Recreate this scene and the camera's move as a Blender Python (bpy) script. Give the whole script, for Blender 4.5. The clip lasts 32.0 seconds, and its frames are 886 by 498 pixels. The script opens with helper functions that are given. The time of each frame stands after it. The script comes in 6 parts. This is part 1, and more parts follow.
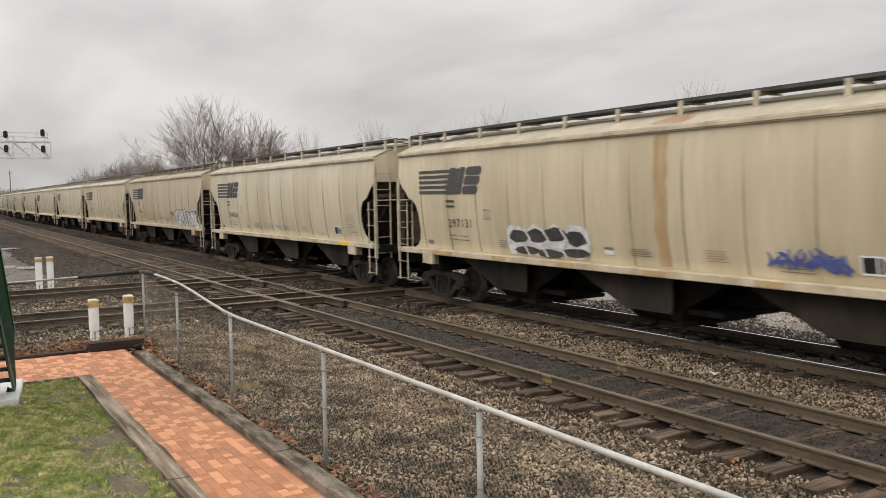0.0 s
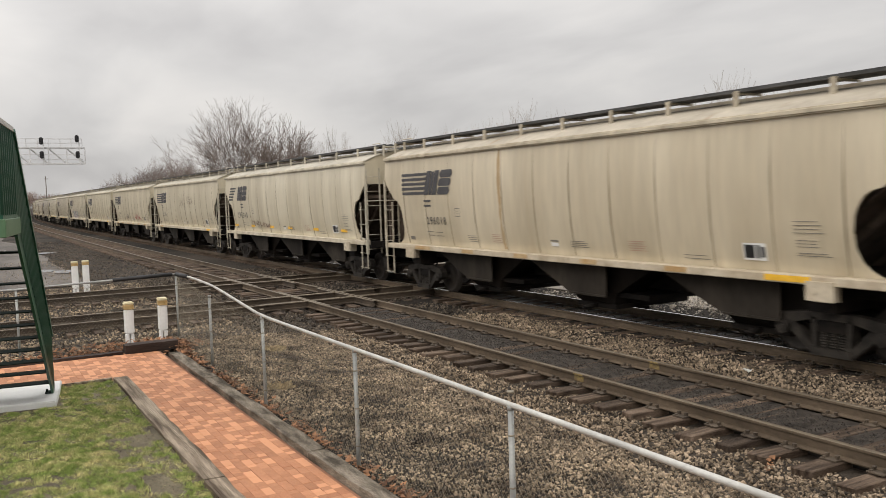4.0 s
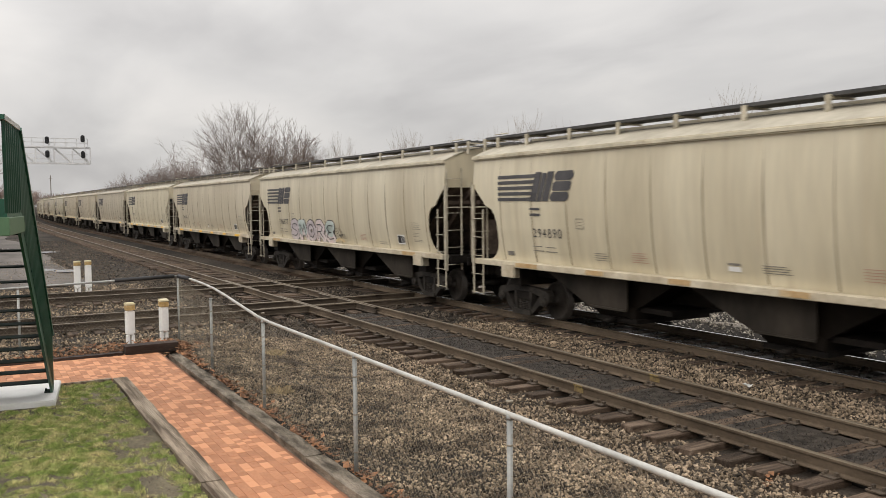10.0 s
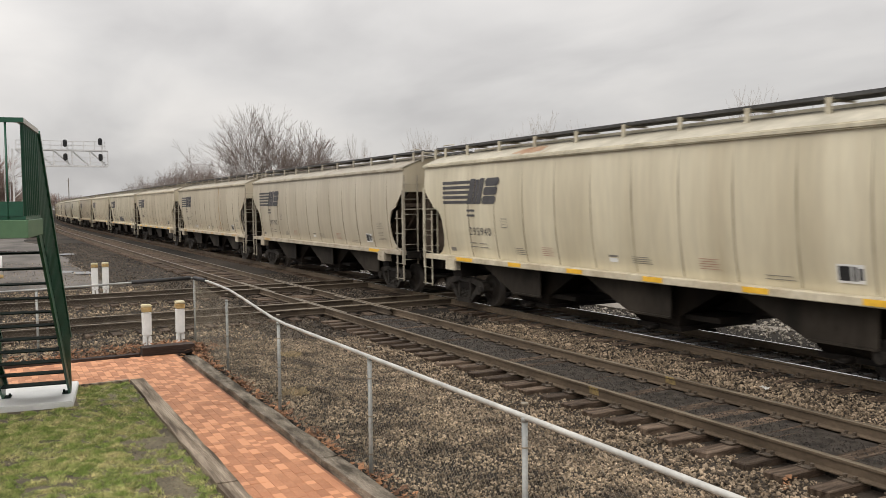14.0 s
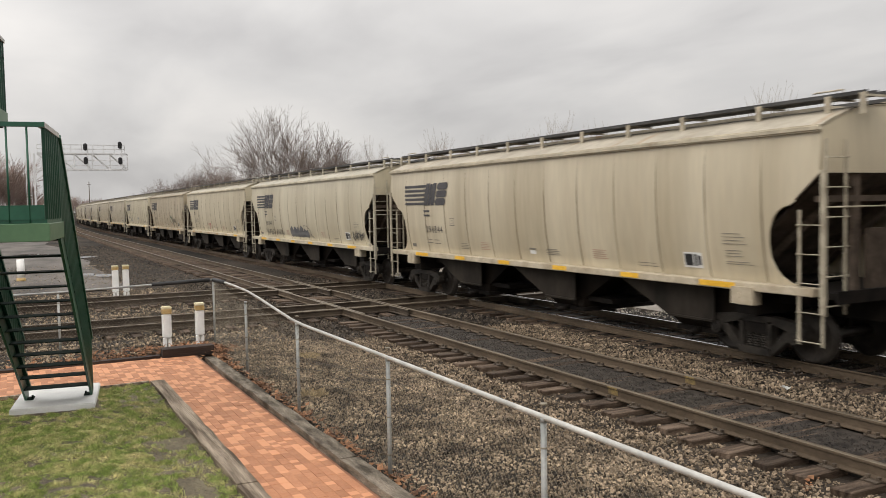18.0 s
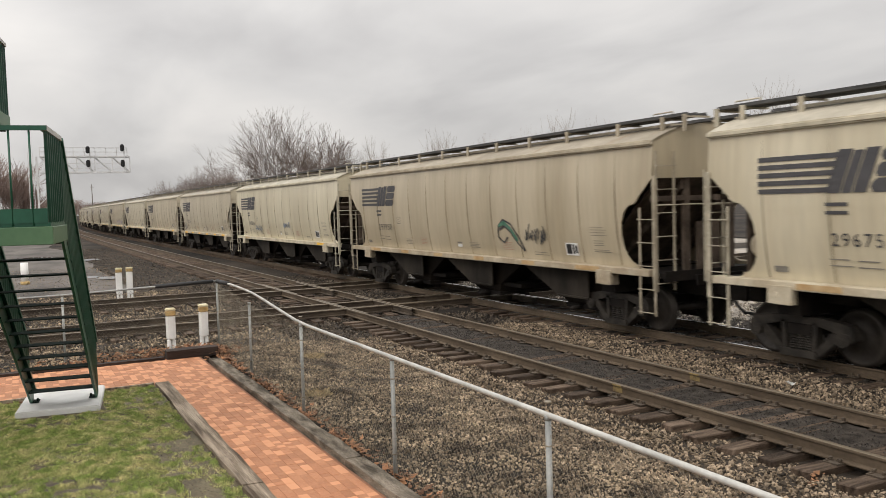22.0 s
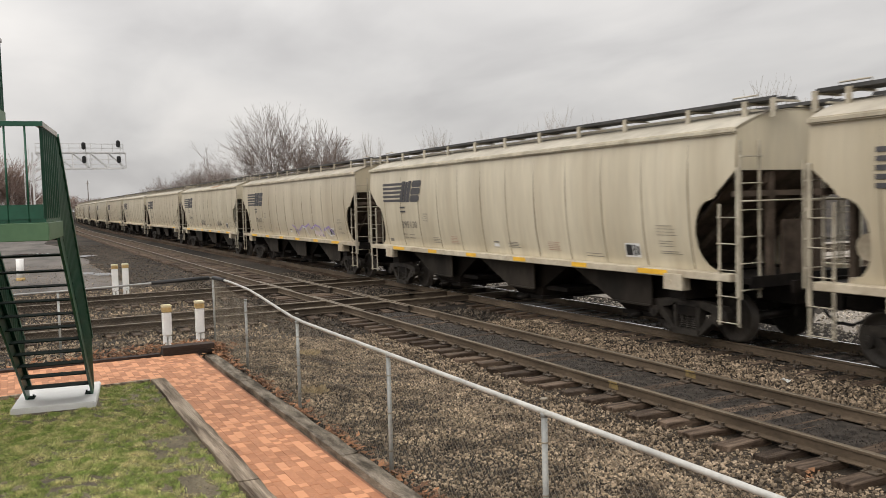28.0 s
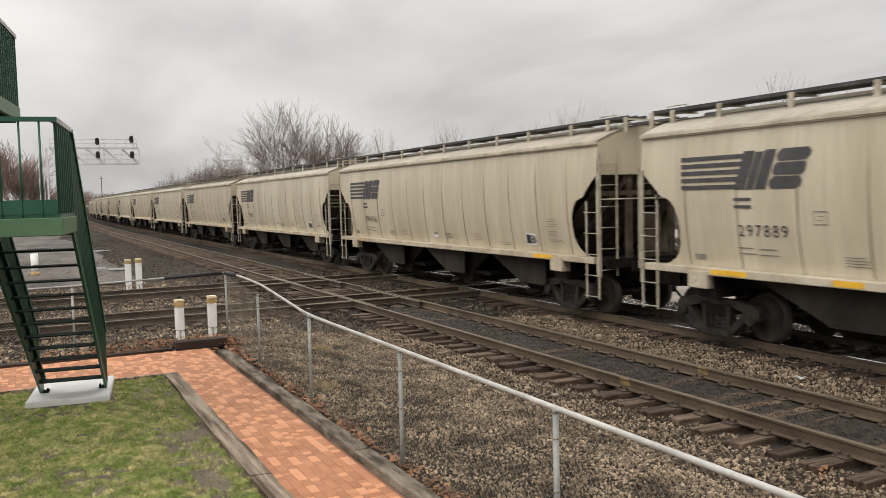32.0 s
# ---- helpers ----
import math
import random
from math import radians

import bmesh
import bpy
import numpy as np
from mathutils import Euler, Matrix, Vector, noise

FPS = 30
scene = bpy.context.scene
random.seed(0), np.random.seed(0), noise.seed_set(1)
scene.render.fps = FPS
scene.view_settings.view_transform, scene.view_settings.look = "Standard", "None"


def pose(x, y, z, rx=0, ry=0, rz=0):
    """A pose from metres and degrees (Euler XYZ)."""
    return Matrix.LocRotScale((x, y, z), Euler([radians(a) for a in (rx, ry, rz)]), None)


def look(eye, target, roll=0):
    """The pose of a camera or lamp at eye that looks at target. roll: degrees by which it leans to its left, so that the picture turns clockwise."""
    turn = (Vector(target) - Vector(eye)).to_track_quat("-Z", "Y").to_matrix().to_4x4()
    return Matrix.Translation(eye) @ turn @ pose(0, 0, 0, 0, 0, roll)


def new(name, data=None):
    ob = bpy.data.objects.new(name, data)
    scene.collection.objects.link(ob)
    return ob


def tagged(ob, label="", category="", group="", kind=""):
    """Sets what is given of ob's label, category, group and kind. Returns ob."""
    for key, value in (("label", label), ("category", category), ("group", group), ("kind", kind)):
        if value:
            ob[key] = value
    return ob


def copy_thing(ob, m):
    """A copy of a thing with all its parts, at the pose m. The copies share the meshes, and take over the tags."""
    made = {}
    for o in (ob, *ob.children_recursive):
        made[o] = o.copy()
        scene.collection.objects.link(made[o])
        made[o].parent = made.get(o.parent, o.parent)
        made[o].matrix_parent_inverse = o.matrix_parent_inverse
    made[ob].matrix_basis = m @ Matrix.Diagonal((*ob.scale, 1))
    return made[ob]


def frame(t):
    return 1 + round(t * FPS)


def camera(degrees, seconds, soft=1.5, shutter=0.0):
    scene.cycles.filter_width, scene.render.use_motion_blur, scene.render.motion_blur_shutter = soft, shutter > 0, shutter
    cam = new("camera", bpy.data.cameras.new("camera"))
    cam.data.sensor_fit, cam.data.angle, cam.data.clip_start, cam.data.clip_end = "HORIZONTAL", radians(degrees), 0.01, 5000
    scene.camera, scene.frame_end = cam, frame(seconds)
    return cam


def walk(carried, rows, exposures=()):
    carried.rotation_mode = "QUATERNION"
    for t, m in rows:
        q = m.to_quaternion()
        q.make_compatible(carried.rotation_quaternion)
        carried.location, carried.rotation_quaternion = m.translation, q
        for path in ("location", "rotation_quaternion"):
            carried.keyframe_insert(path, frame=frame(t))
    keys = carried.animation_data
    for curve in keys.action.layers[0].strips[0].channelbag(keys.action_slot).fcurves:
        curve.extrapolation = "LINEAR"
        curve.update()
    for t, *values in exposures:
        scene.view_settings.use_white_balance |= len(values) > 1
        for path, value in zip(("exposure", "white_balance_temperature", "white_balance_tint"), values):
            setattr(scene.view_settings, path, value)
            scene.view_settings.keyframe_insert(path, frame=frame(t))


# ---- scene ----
# the camera is hand-held on one spot and only pans
PATH = [
    (0.0, 86.224, 0.981, 58.157), (0.5, 86.214, 1.054, 58.368), (1.0, 86.191, 1.130, 58.625),
    (1.5, 86.179, 1.189, 58.934), (2.0, 86.173, 1.282, 59.220), (2.5, 86.171, 1.428, 59.467),
    (3.0, 86.187, 1.562, 59.680), (3.5, 86.216, 1.700, 59.890), (5.5, 86.177, 1.969, 60.734),
    (6.0, 86.194, 1.830, 60.699), (6.5, 86.228, 1.692, 60.615), (7.0, 86.283, 1.556, 60.519),
    (7.5, 86.358, 1.400, 60.445), (8.0, 86.442, 1.208, 60.383), (8.5, 86.524, 1.015, 60.317),
    (9.0, 86.613, 0.821, 60.266), (9.5, 86.704, 0.650, 60.285), (10.0, 86.764, 0.571, 60.384),
    (10.5, 86.801, 0.542, 60.528), (11.0, 86.807, 0.537, 60.693), (11.5, 86.798, 0.521, 60.874),
    (12.0, 86.783, 0.514, 61.062), (12.5, 86.778, 0.529, 61.215), (13.0, 86.798, 0.562, 61.291),
    (13.5, 86.843, 0.619, 61.330), (14.0, 86.904, 0.667, 61.398), (14.5, 86.965, 0.731, 61.527),
    (16.5, 86.937, 0.963, 62.431), (17.0, 86.917, 1.007, 62.531), (17.5, 86.927, 1.039, 62.578),
    (18.0, 86.962, 1.083, 62.585), (18.5, 86.988, 1.165, 62.601), (19.0, 86.982, 1.279, 62.652),
    (19.5, 86.955, 1.389, 62.736), (20.0, 86.926, 1.476, 62.831), (20.5, 86.912, 1.549, 62.887),
    (21.0, 86.904, 1.607, 62.886), (21.5, 86.900, 1.652, 62.836), (22.0, 86.901, 1.678, 62.754),
    (22.5, 86.913, 1.697, 62.672), (23.0, 86.932, 1.698, 62.608), (23.5, 86.949, 1.677, 62.562),
    (24.0, 86.960, 1.642, 62.529), (24.5, 86.968, 1.604, 62.490), (25.0, 86.962, 1.576, 62.447),
    (25.5, 86.938, 1.553, 62.401), (27.5, 86.732, 1.559, 62.525), (28.0, 86.681, 1.568, 62.518),
    (28.5, 86.620, 1.574, 62.505), (29.0, 86.554, 1.587, 62.483), (29.5, 86.496, 1.619, 62.495),
    (30.0, 86.447, 1.653, 62.592), (30.5, 86.416, 1.689, 62.777), (31.0, 86.391, 1.697, 63.026),
    (31.5, 86.378, 1.633, 63.218), (32.0, 86.404, 1.482, 63.321),
]

EYE_Z = 2.808
cam = camera(56.08, 32.0, soft=0.4, shutter=0.2)
walk(cam, [(t, pose(0, 0, EYE_Z, rx, ry, rz)) for t, rx, ry, rz in PATH], exposures=[(0, -0.05, 6820, 12.5), (32, -0.05, 6820, 12.5)])

# ---- world and sun: a bright overcast day ----
world = bpy.data.worlds.new("overcast_sky")
scene.world = world
world.use_nodes = True


def overcast():
    nt = world.node_tree
    n, l = nt.nodes, nt.links
    n.clear()
    out, bg = n.new("ShaderNodeOutputWorld"), n.new("ShaderNodeBackground")
    co, sep = n.new("ShaderNodeTexCoord"), n.new("ShaderNodeSeparateXYZ")
    l.new(co.outputs["Generated"], sep.inputs[0])

    def mth(op, a, b=None, c=None):
        m = n.new("ShaderNodeMath")
        m.operation = op
        for i, v in enumerate((a, b, c)):
            if v is None:
                continue
            if isinstance(v, (int, float)):
                m.inputs[i].default_value = v
            else:
                l.new(v, m.inputs[i])
        return m.outputs[0]

    zz = mth("MAXIMUM", sep.outputs[2], 0.0)
    den = mth("ADD", zz, 0.22)
    cmb = n.new("ShaderNodeCombineXYZ")
    l.new(mth("DIVIDE", sep.outputs[0], den), cmb.inputs[0])
    l.new(mth("DIVIDE", sep.outputs[1], den), cmb.inputs[1])
    mp = n.new("ShaderNodeMapping")
    mp.inputs["Rotation"].default_value = (0, 0, radians(28))
    mp.inputs["Scale"].default_value = (0.75, 1.2, 1.0)
    mp.inputs["Location"].default_value = (1.7, 0.6, 0.0)
    l.new(cmb.outputs[0], mp.inputs[0])
    na, nb = n.new("ShaderNodeTexNoise"), n.new("ShaderNodeTexNoise")
    na.inputs["Scale"].default_value, na.inputs["Detail"].default_value, na.inputs["Roughness"].default_value = 1.30, 5.0, 0.48
    na.inputs["Distortion"].default_value = 0.35
    nb.inputs["Scale"].default_value, nb.inputs["Detail"].default_value = 0.8, 3.0
    l.new(mp.outputs[0], na.inputs["Vector"])
    l.new(mp.outputs[0], nb.inputs["Vector"])
    cl = mth("ADD", mth("MULTIPLY", na.outputs[0], 0.65), mth("MULTIPLY", nb.outputs[0], 0.35))
    ramp = n.new("ShaderNodeValToRGB")
    e = ramp.color_ramp.elements
    e[0].position, e[0].color = 0.36, (0.665, 0.677, 0.692, 1)
    e[1].position, e[1].color = 0.63, (1.00, 1.01, 1.005, 1)
    e.new(0.5).color = (0.85, 0.866, 0.874, 1)
    l.new(cl, ramp.inputs[0])
    grad = mth("ADD", 0.74, mth("MULTIPLY", mth("POWER", zz, 1.3), 1.7))
    grad = mth("MULTIPLY", grad, mth("SUBTRACT", 1.02, mth("MULTIPLY", sep.outputs[1], 0.14)))
    vm = n.new("ShaderNodeVectorMath")
    vm.operation = "SCALE"
    l.new(ramp.outputs[0], vm.inputs[0])
    l.new(grad, vm.inputs["Scale"])
    sky = n.new("ShaderNodeTexSky")
    sky.sky_type, sky.sun_disc = "NISHITA", False
    sky.sun_elevation, sky.sun_rotation = radians(39), radians(145)
    dim = n.new("ShaderNodeVectorMath")
    dim.operation = "SCALE"
    dim.inputs["Scale"].default_value = 0.05
    l.new(sky.outputs[0], dim.inputs[0])
    mix = n.new("ShaderNodeMix")
    mix.data_type = "RGBA"
    mix.inputs["Factor"].default_value = 0.94
    l.new(dim.outputs[0], mix.inputs["A"])
    l.new(vm.outputs[0], mix.inputs["B"])
    l.new(mix.outputs["Result"], bg.inputs["Color"])
    bg.inputs["Strength"].default_value = 1.0
    l.new(bg.outputs[0], out.inputs[0])


overcast()
sun = new("sun", bpy.data.lights.new("sun", "SUN"))
sun.data.energy, sun.data.angle, sun.data.color = 0.8, radians(25), (1.0, 0.96, 0.90)
sun.matrix_world = look((14, -20, 20), (0, 0, 0))


# ---- materials ----
def material(name, color, rough=0.7, metal=0.0, color2=None, scale=3.0, detail=5.0, bump=0.0, bump_scale=40.0, fine=None, fine_amt=0.25,
             stretch=(1, 1, 1), by_random=0.0, by_island=0.0, by_color=False, spec=0.5, sharp=(0.35, 0.65), rough2=None, streak=None, streak_at=(0.62, 0.72), streak_scale=(0.9, 1.0, 0.06), streak_max=0.5, two_tone=None):
    """A node material: two colours mixed by a broad noise, a finer grain on top, and a bump."""
    m = bpy.data.materials.new(name)
    m.use_nodes = True
    nt = m.node_tree
    n, l = nt.nodes, nt.links
    b = n["Principled BSDF"]
    co = n.new("ShaderNodeTexCoord")
    mp = n.new("ShaderNodeMapping")
    mp.inputs["Scale"].default_value = stretch
    l.new(co.outputs["Object"], mp.inputs[0])
    info = n.new("ShaderNodeObjectInfo")
    vec = mp.outputs[0]
    off = n.new("ShaderNodeVectorMath")
    off.operation = "ADD"
    sc = n.new("ShaderNodeVectorMath")
    sc.operation = "SCALE"
    sc.inputs[0].default_value = (37.0, 11.0, 23.0)
    l.new(info.outputs["Random"], sc.inputs["Scale"])
    l.new(vec, off.inputs[0])
    l.new(sc.outputs[0], off.inputs[1])
    vec = off.outputs[0]
    nz = n.new("ShaderNodeTexNoise")
    nz.inputs["Scale"].default_value, nz.inputs["Detail"].default_value = scale, detail
    l.new(vec, nz.inputs["Vector"])
    rp = n.new("ShaderNodeValToRGB")
    rp.color_ramp.elements[0].position, rp.color_ramp.elements[1].position = sharp
    rp.color_ramp.elements[0].color = (*color, 1)
    rp.color_ramp.elements[1].color = (*(color2 or color), 1)
    l.new(nz.outputs[0], rp.inputs[0])
    col = rp.outputs[0]

    if streak:
        ms = n.new("ShaderNodeMapping")
        ms.inputs["Scale"].default_value = streak_scale
        l.new(off.outputs[0], ms.inputs[0])
        ns = n.new("ShaderNodeTexNoise")
        ns.inputs["Scale"].default_value, ns.inputs["Detail"].default_value = 2.2, 4.0
        l.new(ms.outputs[0], ns.inputs["Vector"])
        rs = n.new("ShaderNodeMapRange")
        rs.inputs["From Min"].default_value, rs.inputs["From Max"].default_value = streak_at
        rs.inputs["To Max"].default_value = streak_max
        l.new(ns.outputs[0], rs.inputs[0])
        mx = n.new("ShaderNodeMix")
        mx.data_type = "RGBA"
        l.new(rs.outputs[0], mx.inputs["Factor"])
        l.new(col, mx.inputs["A"])
        mx.inputs["B"].default_value = (*streak, 1)
        col = mx.outputs["Result"]

    def mult(a, fac_socket, lo, hi):
        mr = n.new("ShaderNodeMapRange")
        mr.inputs["To Min"].default_value, mr.inputs["To Max"].default_value = lo, hi
        l.new(fac_socket, mr.inputs[0])
        v = n.new("ShaderNodeVectorMath")
        v.operation = "SCALE"
        l.new(a, v.inputs[0])
        l.new(mr.outputs[0], v.inputs["Scale"])
        return v.outputs[0]

    nf = n.new("ShaderNodeTexNoise")
    nf.inputs["Scale"].default_value, nf.inputs["Detail"].default_value = fine or bump_scale, 3.0
    l.new(vec, nf.inputs["Vector"])
    col = mult(col, nf.outputs[0], 1 - fine_amt * 1.6, 1 + fine_amt * 1.6)
    if two_tone:
        geo = n.new("ShaderNodeNewGeometry")
        pick = n.new("ShaderNodeMapRange")
        pick.inputs["From Min"].default_value, pick.inputs["From Max"].default_value = 0.60, 0.68
        l.new(geo.outputs["Random Per Island"] if by_island else info.outputs["Random"], pick.inputs[0])
        tone = n.new("ShaderNodeMix")
        tone.data_type = "RGBA"
        l.new(pick.outputs[0], tone.inputs["Factor"])
        l.new(col, tone.inputs["A"])
        tone.inputs["B"].default_value = (*two_tone, 1)
        col = tone.outputs["Result"]
    if by_random:
        col = mult(col, info.outputs["Random"], 1 - by_random, 1 + by_random)
    if by_island:
        geo = n.new("ShaderNodeNewGeometry")
        col = mult(col, geo.outputs["Random Per Island"], 1 - by_island, 1 + by_island)
    if by_color:
        v = n.new("ShaderNodeVectorMath")
        v.operation = "MULTIPLY"
        l.new(col, v.inputs[0])
        l.new(info.outputs["Color"], v.inputs[1])
        col = v.outputs[0]
    l.new(col, b.inputs["Base Color"])
    b.inputs["Roughness"].default_value = rough
    if rough2 is not None:
        mr = n.new("ShaderNodeMapRange")
        mr.inputs["From Min"].default_value, mr.inputs["From Max"].default_value = sharp
        mr.inputs["To Min"].default_value, mr.inputs["To Max"].default_value = rough, rough2
        l.new(nz.outputs[0], mr.inputs[0])
        l.new(mr.outputs[0], b.inputs["Roughness"])
    b.inputs["Metallic"].default_value = metal
    b.inputs["Specular IOR Level"].default_value = spec
    if bump:
        bp = n.new("ShaderNodeBump")
        bp.inputs["Strength"].default_value, bp.inputs["Distance"].default_value = min(1.0, bump), 0.02
        nb = n.new("ShaderNodeTexNoise")
        nb.inputs["Scale"].default_value, nb.inputs["Detail"].default_value = bump_scale, 4.0
        l.new(vec, nb.inputs["Vector"])
        l.new(nb.outputs[0], bp.inputs["Height"])
        l.new(bp.outputs[0], b.inputs["Normal"])
    return m


M_CAR = material("hopper_paint", (0.492, 0.440, 0.340), 0.28, color2=(0.640, 0.588, 0.478), scale=0.55, fine=5.0, fine_amt=0.09, stretch=(1.6, 1, 0.22), by_color=True, streak=(0.40, 0.32, 0.215), streak_at=(0.55, 0.80), streak_max=0.35, spec=0.5)
M_ROOF = material("roof_paint", (0.35, 0.325, 0.28), 0.65, color2=(0.46, 0.43, 0.375), scale=1.2, fine=6.0, fine_amt=0.12, by_color=True, streak=(0.30, 0.19, 0.10), streak_scale=(1.0, 0.2, 0.2), spec=0.2)
M_RIB = material("rib_dirt", (0.225, 0.19, 0.14), 0.7, color2=(0.43, 0.38, 0.295), scale=1.5, fine=9.0, fine_amt=0.15, stretch=(1, 1, 0.5), by_color=True, spec=0.3)
M_EAVE = material("eave_paint", (0.42, 0.385, 0.315), 0.65, color2=(0.60, 0.555, 0.465), scale=1.6, fine=8.0, fine_amt=0.12, by_color=True, streak=(0.26, 0.19, 0.125), streak_scale=(1.4, 0.3, 0.3), streak_at=(0.55, 0.75), spec=0.2)
M_SILL = material("sill_paint", (0.42, 0.36, 0.28), 0.65, color2=(0.58, 0.53, 0.44), scale=2.2, fine=12.0, fine_amt=0.15, by_color=True, spec=0.2)
# underframe and bays: the shade beneath the wagon is put into these near-black colours
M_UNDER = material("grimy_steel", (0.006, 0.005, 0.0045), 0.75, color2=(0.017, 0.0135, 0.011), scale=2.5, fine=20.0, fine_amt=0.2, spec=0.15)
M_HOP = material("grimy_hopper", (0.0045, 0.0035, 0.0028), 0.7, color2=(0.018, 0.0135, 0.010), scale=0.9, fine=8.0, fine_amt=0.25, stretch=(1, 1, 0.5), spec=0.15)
# lighter copy of the bay colour for the side plates that catch light
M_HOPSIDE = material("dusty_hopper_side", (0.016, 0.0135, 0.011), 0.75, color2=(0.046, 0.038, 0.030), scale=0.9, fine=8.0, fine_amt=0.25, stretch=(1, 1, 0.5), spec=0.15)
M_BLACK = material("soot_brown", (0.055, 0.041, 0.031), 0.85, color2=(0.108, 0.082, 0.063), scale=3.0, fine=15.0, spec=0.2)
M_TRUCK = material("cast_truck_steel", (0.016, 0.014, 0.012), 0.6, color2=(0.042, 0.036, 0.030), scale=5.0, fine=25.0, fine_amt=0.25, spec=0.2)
M_WHEEL = material("rusty_wheel", (0.030, 0.025, 0.021), 0.55, metal=0.4, color2=(0.055, 0.046, 0.038), scale=4.0, fine=20.0)
M_LADDER = material("ladder_paint", (0.33, 0.30, 0.245), 0.6, color2=(0.52, 0.48, 0.40), scale=4.0, fine=20.0, fine_amt=0.15, by_color=True)
# the walkway's shaded underside is put into this dark colour
M_WALKWAY = material("galvanized_walkway", (0.05, 0.05, 0.048), 0.7, metal=0.3, color2=(0.09, 0.088, 0.085), scale=2.0, fine=20.0)
M_DARKPAINT = material("dark_grey_lettering", (0.050, 0.048, 0.052), 0.6, color2=(0.075, 0.072, 0.075), scale=3.0, fine=14.0, fine_amt=0.15)
M_SOOTLINE = material("faded_grey_lettering", (0.17, 0.155, 0.135), 0.7, color2=(0.25, 0.23, 0.195), scale=4.0, fine=20.0, fine_amt=0.2)
M_REDLINE = material("faded_red_lettering", (0.42, 0.24, 0.18), 0.7, color2=(0.47, 0.32, 0.25), scale=4.0, fine=20.0, fine_amt=0.2)
M_YELLOW = material("reflector_yellow", (0.75, 0.42, 0.03), 0.45, color2=(0.85, 0.50, 0.05), scale=3.0, fine=20.0, fine_amt=0.1)
M_FADED = material("faded_reflector", (0.42, 0.26, 0.11), 0.6, color2=(0.50, 0.37, 0.21), scale=3.0, fine=20.0, fine_amt=0.15)
M_WHITE = material("white_decal", (0.75, 0.75, 0.73), 0.5, fine=15.0, fine_amt=0.06)
M_GRAFF = {
    "slate": material("slate_overpaint", (0.11, 0.115, 0.125), 0.7, color2=(0.19, 0.185, 0.18), scale=2.5, fine=12.0, fine_amt=0.2),
    "bluegrey": material("blue_grey_spray", (0.17, 0.21, 0.27), 0.65, color2=(0.24, 0.28, 0.33), scale=3.0, fine=12.0, fine_amt=0.2),
    "white": material("white_spray", (0.72, 0.72, 0.72), 0.6, color2=(0.55, 0.55, 0.55), scale=6.0, fine=14.0),
    "black": material("black_spray", (0.03, 0.03, 0.03), 0.6, color2=(0.07, 0.07, 0.07), scale=6.0, fine=14.0),
    "blue": material("blue_spray", (0.05, 0.08, 0.30), 0.6, color2=(0.10, 0.13, 0.34), scale=6.0, fine=14.0),
    "red": material("red_spray", (0.42, 0.08, 0.07), 0.6, color2=(0.46, 0.20, 0.17), scale=6.0, fine=14.0),
    "violet": material("violet_spray", (0.30, 0.20, 0.50), 0.6, color2=(0.42, 0.36, 0.56), scale=6.0, fine=14.0),
    "green": material("green_spray", (0.05, 0.16, 0.10), 0.6, color2=(0.10, 0.22, 0.15), scale=6.0, fine=14.0),
    "soot": material("sooty_spray", (0.11, 0.10, 0.09), 0.7, color2=(0.19, 0.17, 0.15), scale=4.0, fine=14.0),
    "rustspray": material("brown_spray", (0.20, 0.15, 0.11), 0.7, color2=(0.32, 0.25, 0.19), scale=4.0, fine=14.0),
    "lilac": material("lilac_spray", (0.46, 0.40, 0.42), 0.6, color2=(0.55, 0.49, 0.50), scale=5.0, fine=14.0, fine_amt=0.1),
    "aqua": material("aqua_spray", (0.45, 0.53, 0.50), 0.6, color2=(0.52, 0.58, 0.55), scale=5.0, fine=14.0, fine_amt=0.1),
    "straw": material("straw_spray", (0.60, 0.47, 0.26), 0.6, color2=(0.64, 0.53, 0.34), scale=5.0, fine=14.0, fine_amt=0.1),
    "grey": material("grey_overpaint", (0.33, 0.31, 0.29), 0.65, color2=(0.42, 0.40, 0.36), scale=3.0, fine=14.0),
    "pink": material("pink_spray", (0.64, 0.52, 0.51), 0.6, color2=(0.60, 0.55, 0.55), scale=5.0, fine=14.0),
}
M_RAILTOP = material("worn_rail_steel", (0.13, 0.102, 0.070), 0.42, metal=0.45, color2=(0.20, 0.162, 0.115), scale=3.0, fine=30.0, fine_amt=0.15, stretch=(0.3, 1, 1))
M_RAIL = material("rusty_rail", (0.072, 0.052, 0.034), 0.75, color2=(0.125, 0.092, 0.062), scale=2.0, fine=25.0, stretch=(0.5, 1, 1), spec=0.3)
M_RAIL_DARK = material("grimy_rail", (0.044, 0.033, 0.024), 0.75, color2=(0.088, 0.067, 0.048), scale=2.0, fine=25.0, stretch=(1, 0.5, 1), spec=0.25)
M_TIE = material("creosoted_tie", (0.038, 0.025, 0.017), 0.7, color2=(0.140, 0.101, 0.073), scale=2.5, fine=30.0, fine_amt=0.35, stretch=(6, 0.7, 3), by_random=0.40, bump=0.6, bump_scale=30.0, spec=0.2)
M_PLATE = material("tie_plate_steel", (0.060, 0.046, 0.034), 0.6, metal=0.2, color2=(0.115, 0.088, 0.063), scale=6.0, fine=30.0)
M_BALLAST_BED = material("ballast_bed", (0.010, 0.008, 0.006), 0.9, color2=(0.052, 0.041, 0.031), scale=0.16, detail=9.0, fine=42.0, fine_amt=0.6, bump=1.0, bump_scale=22.0, spec=0.2)
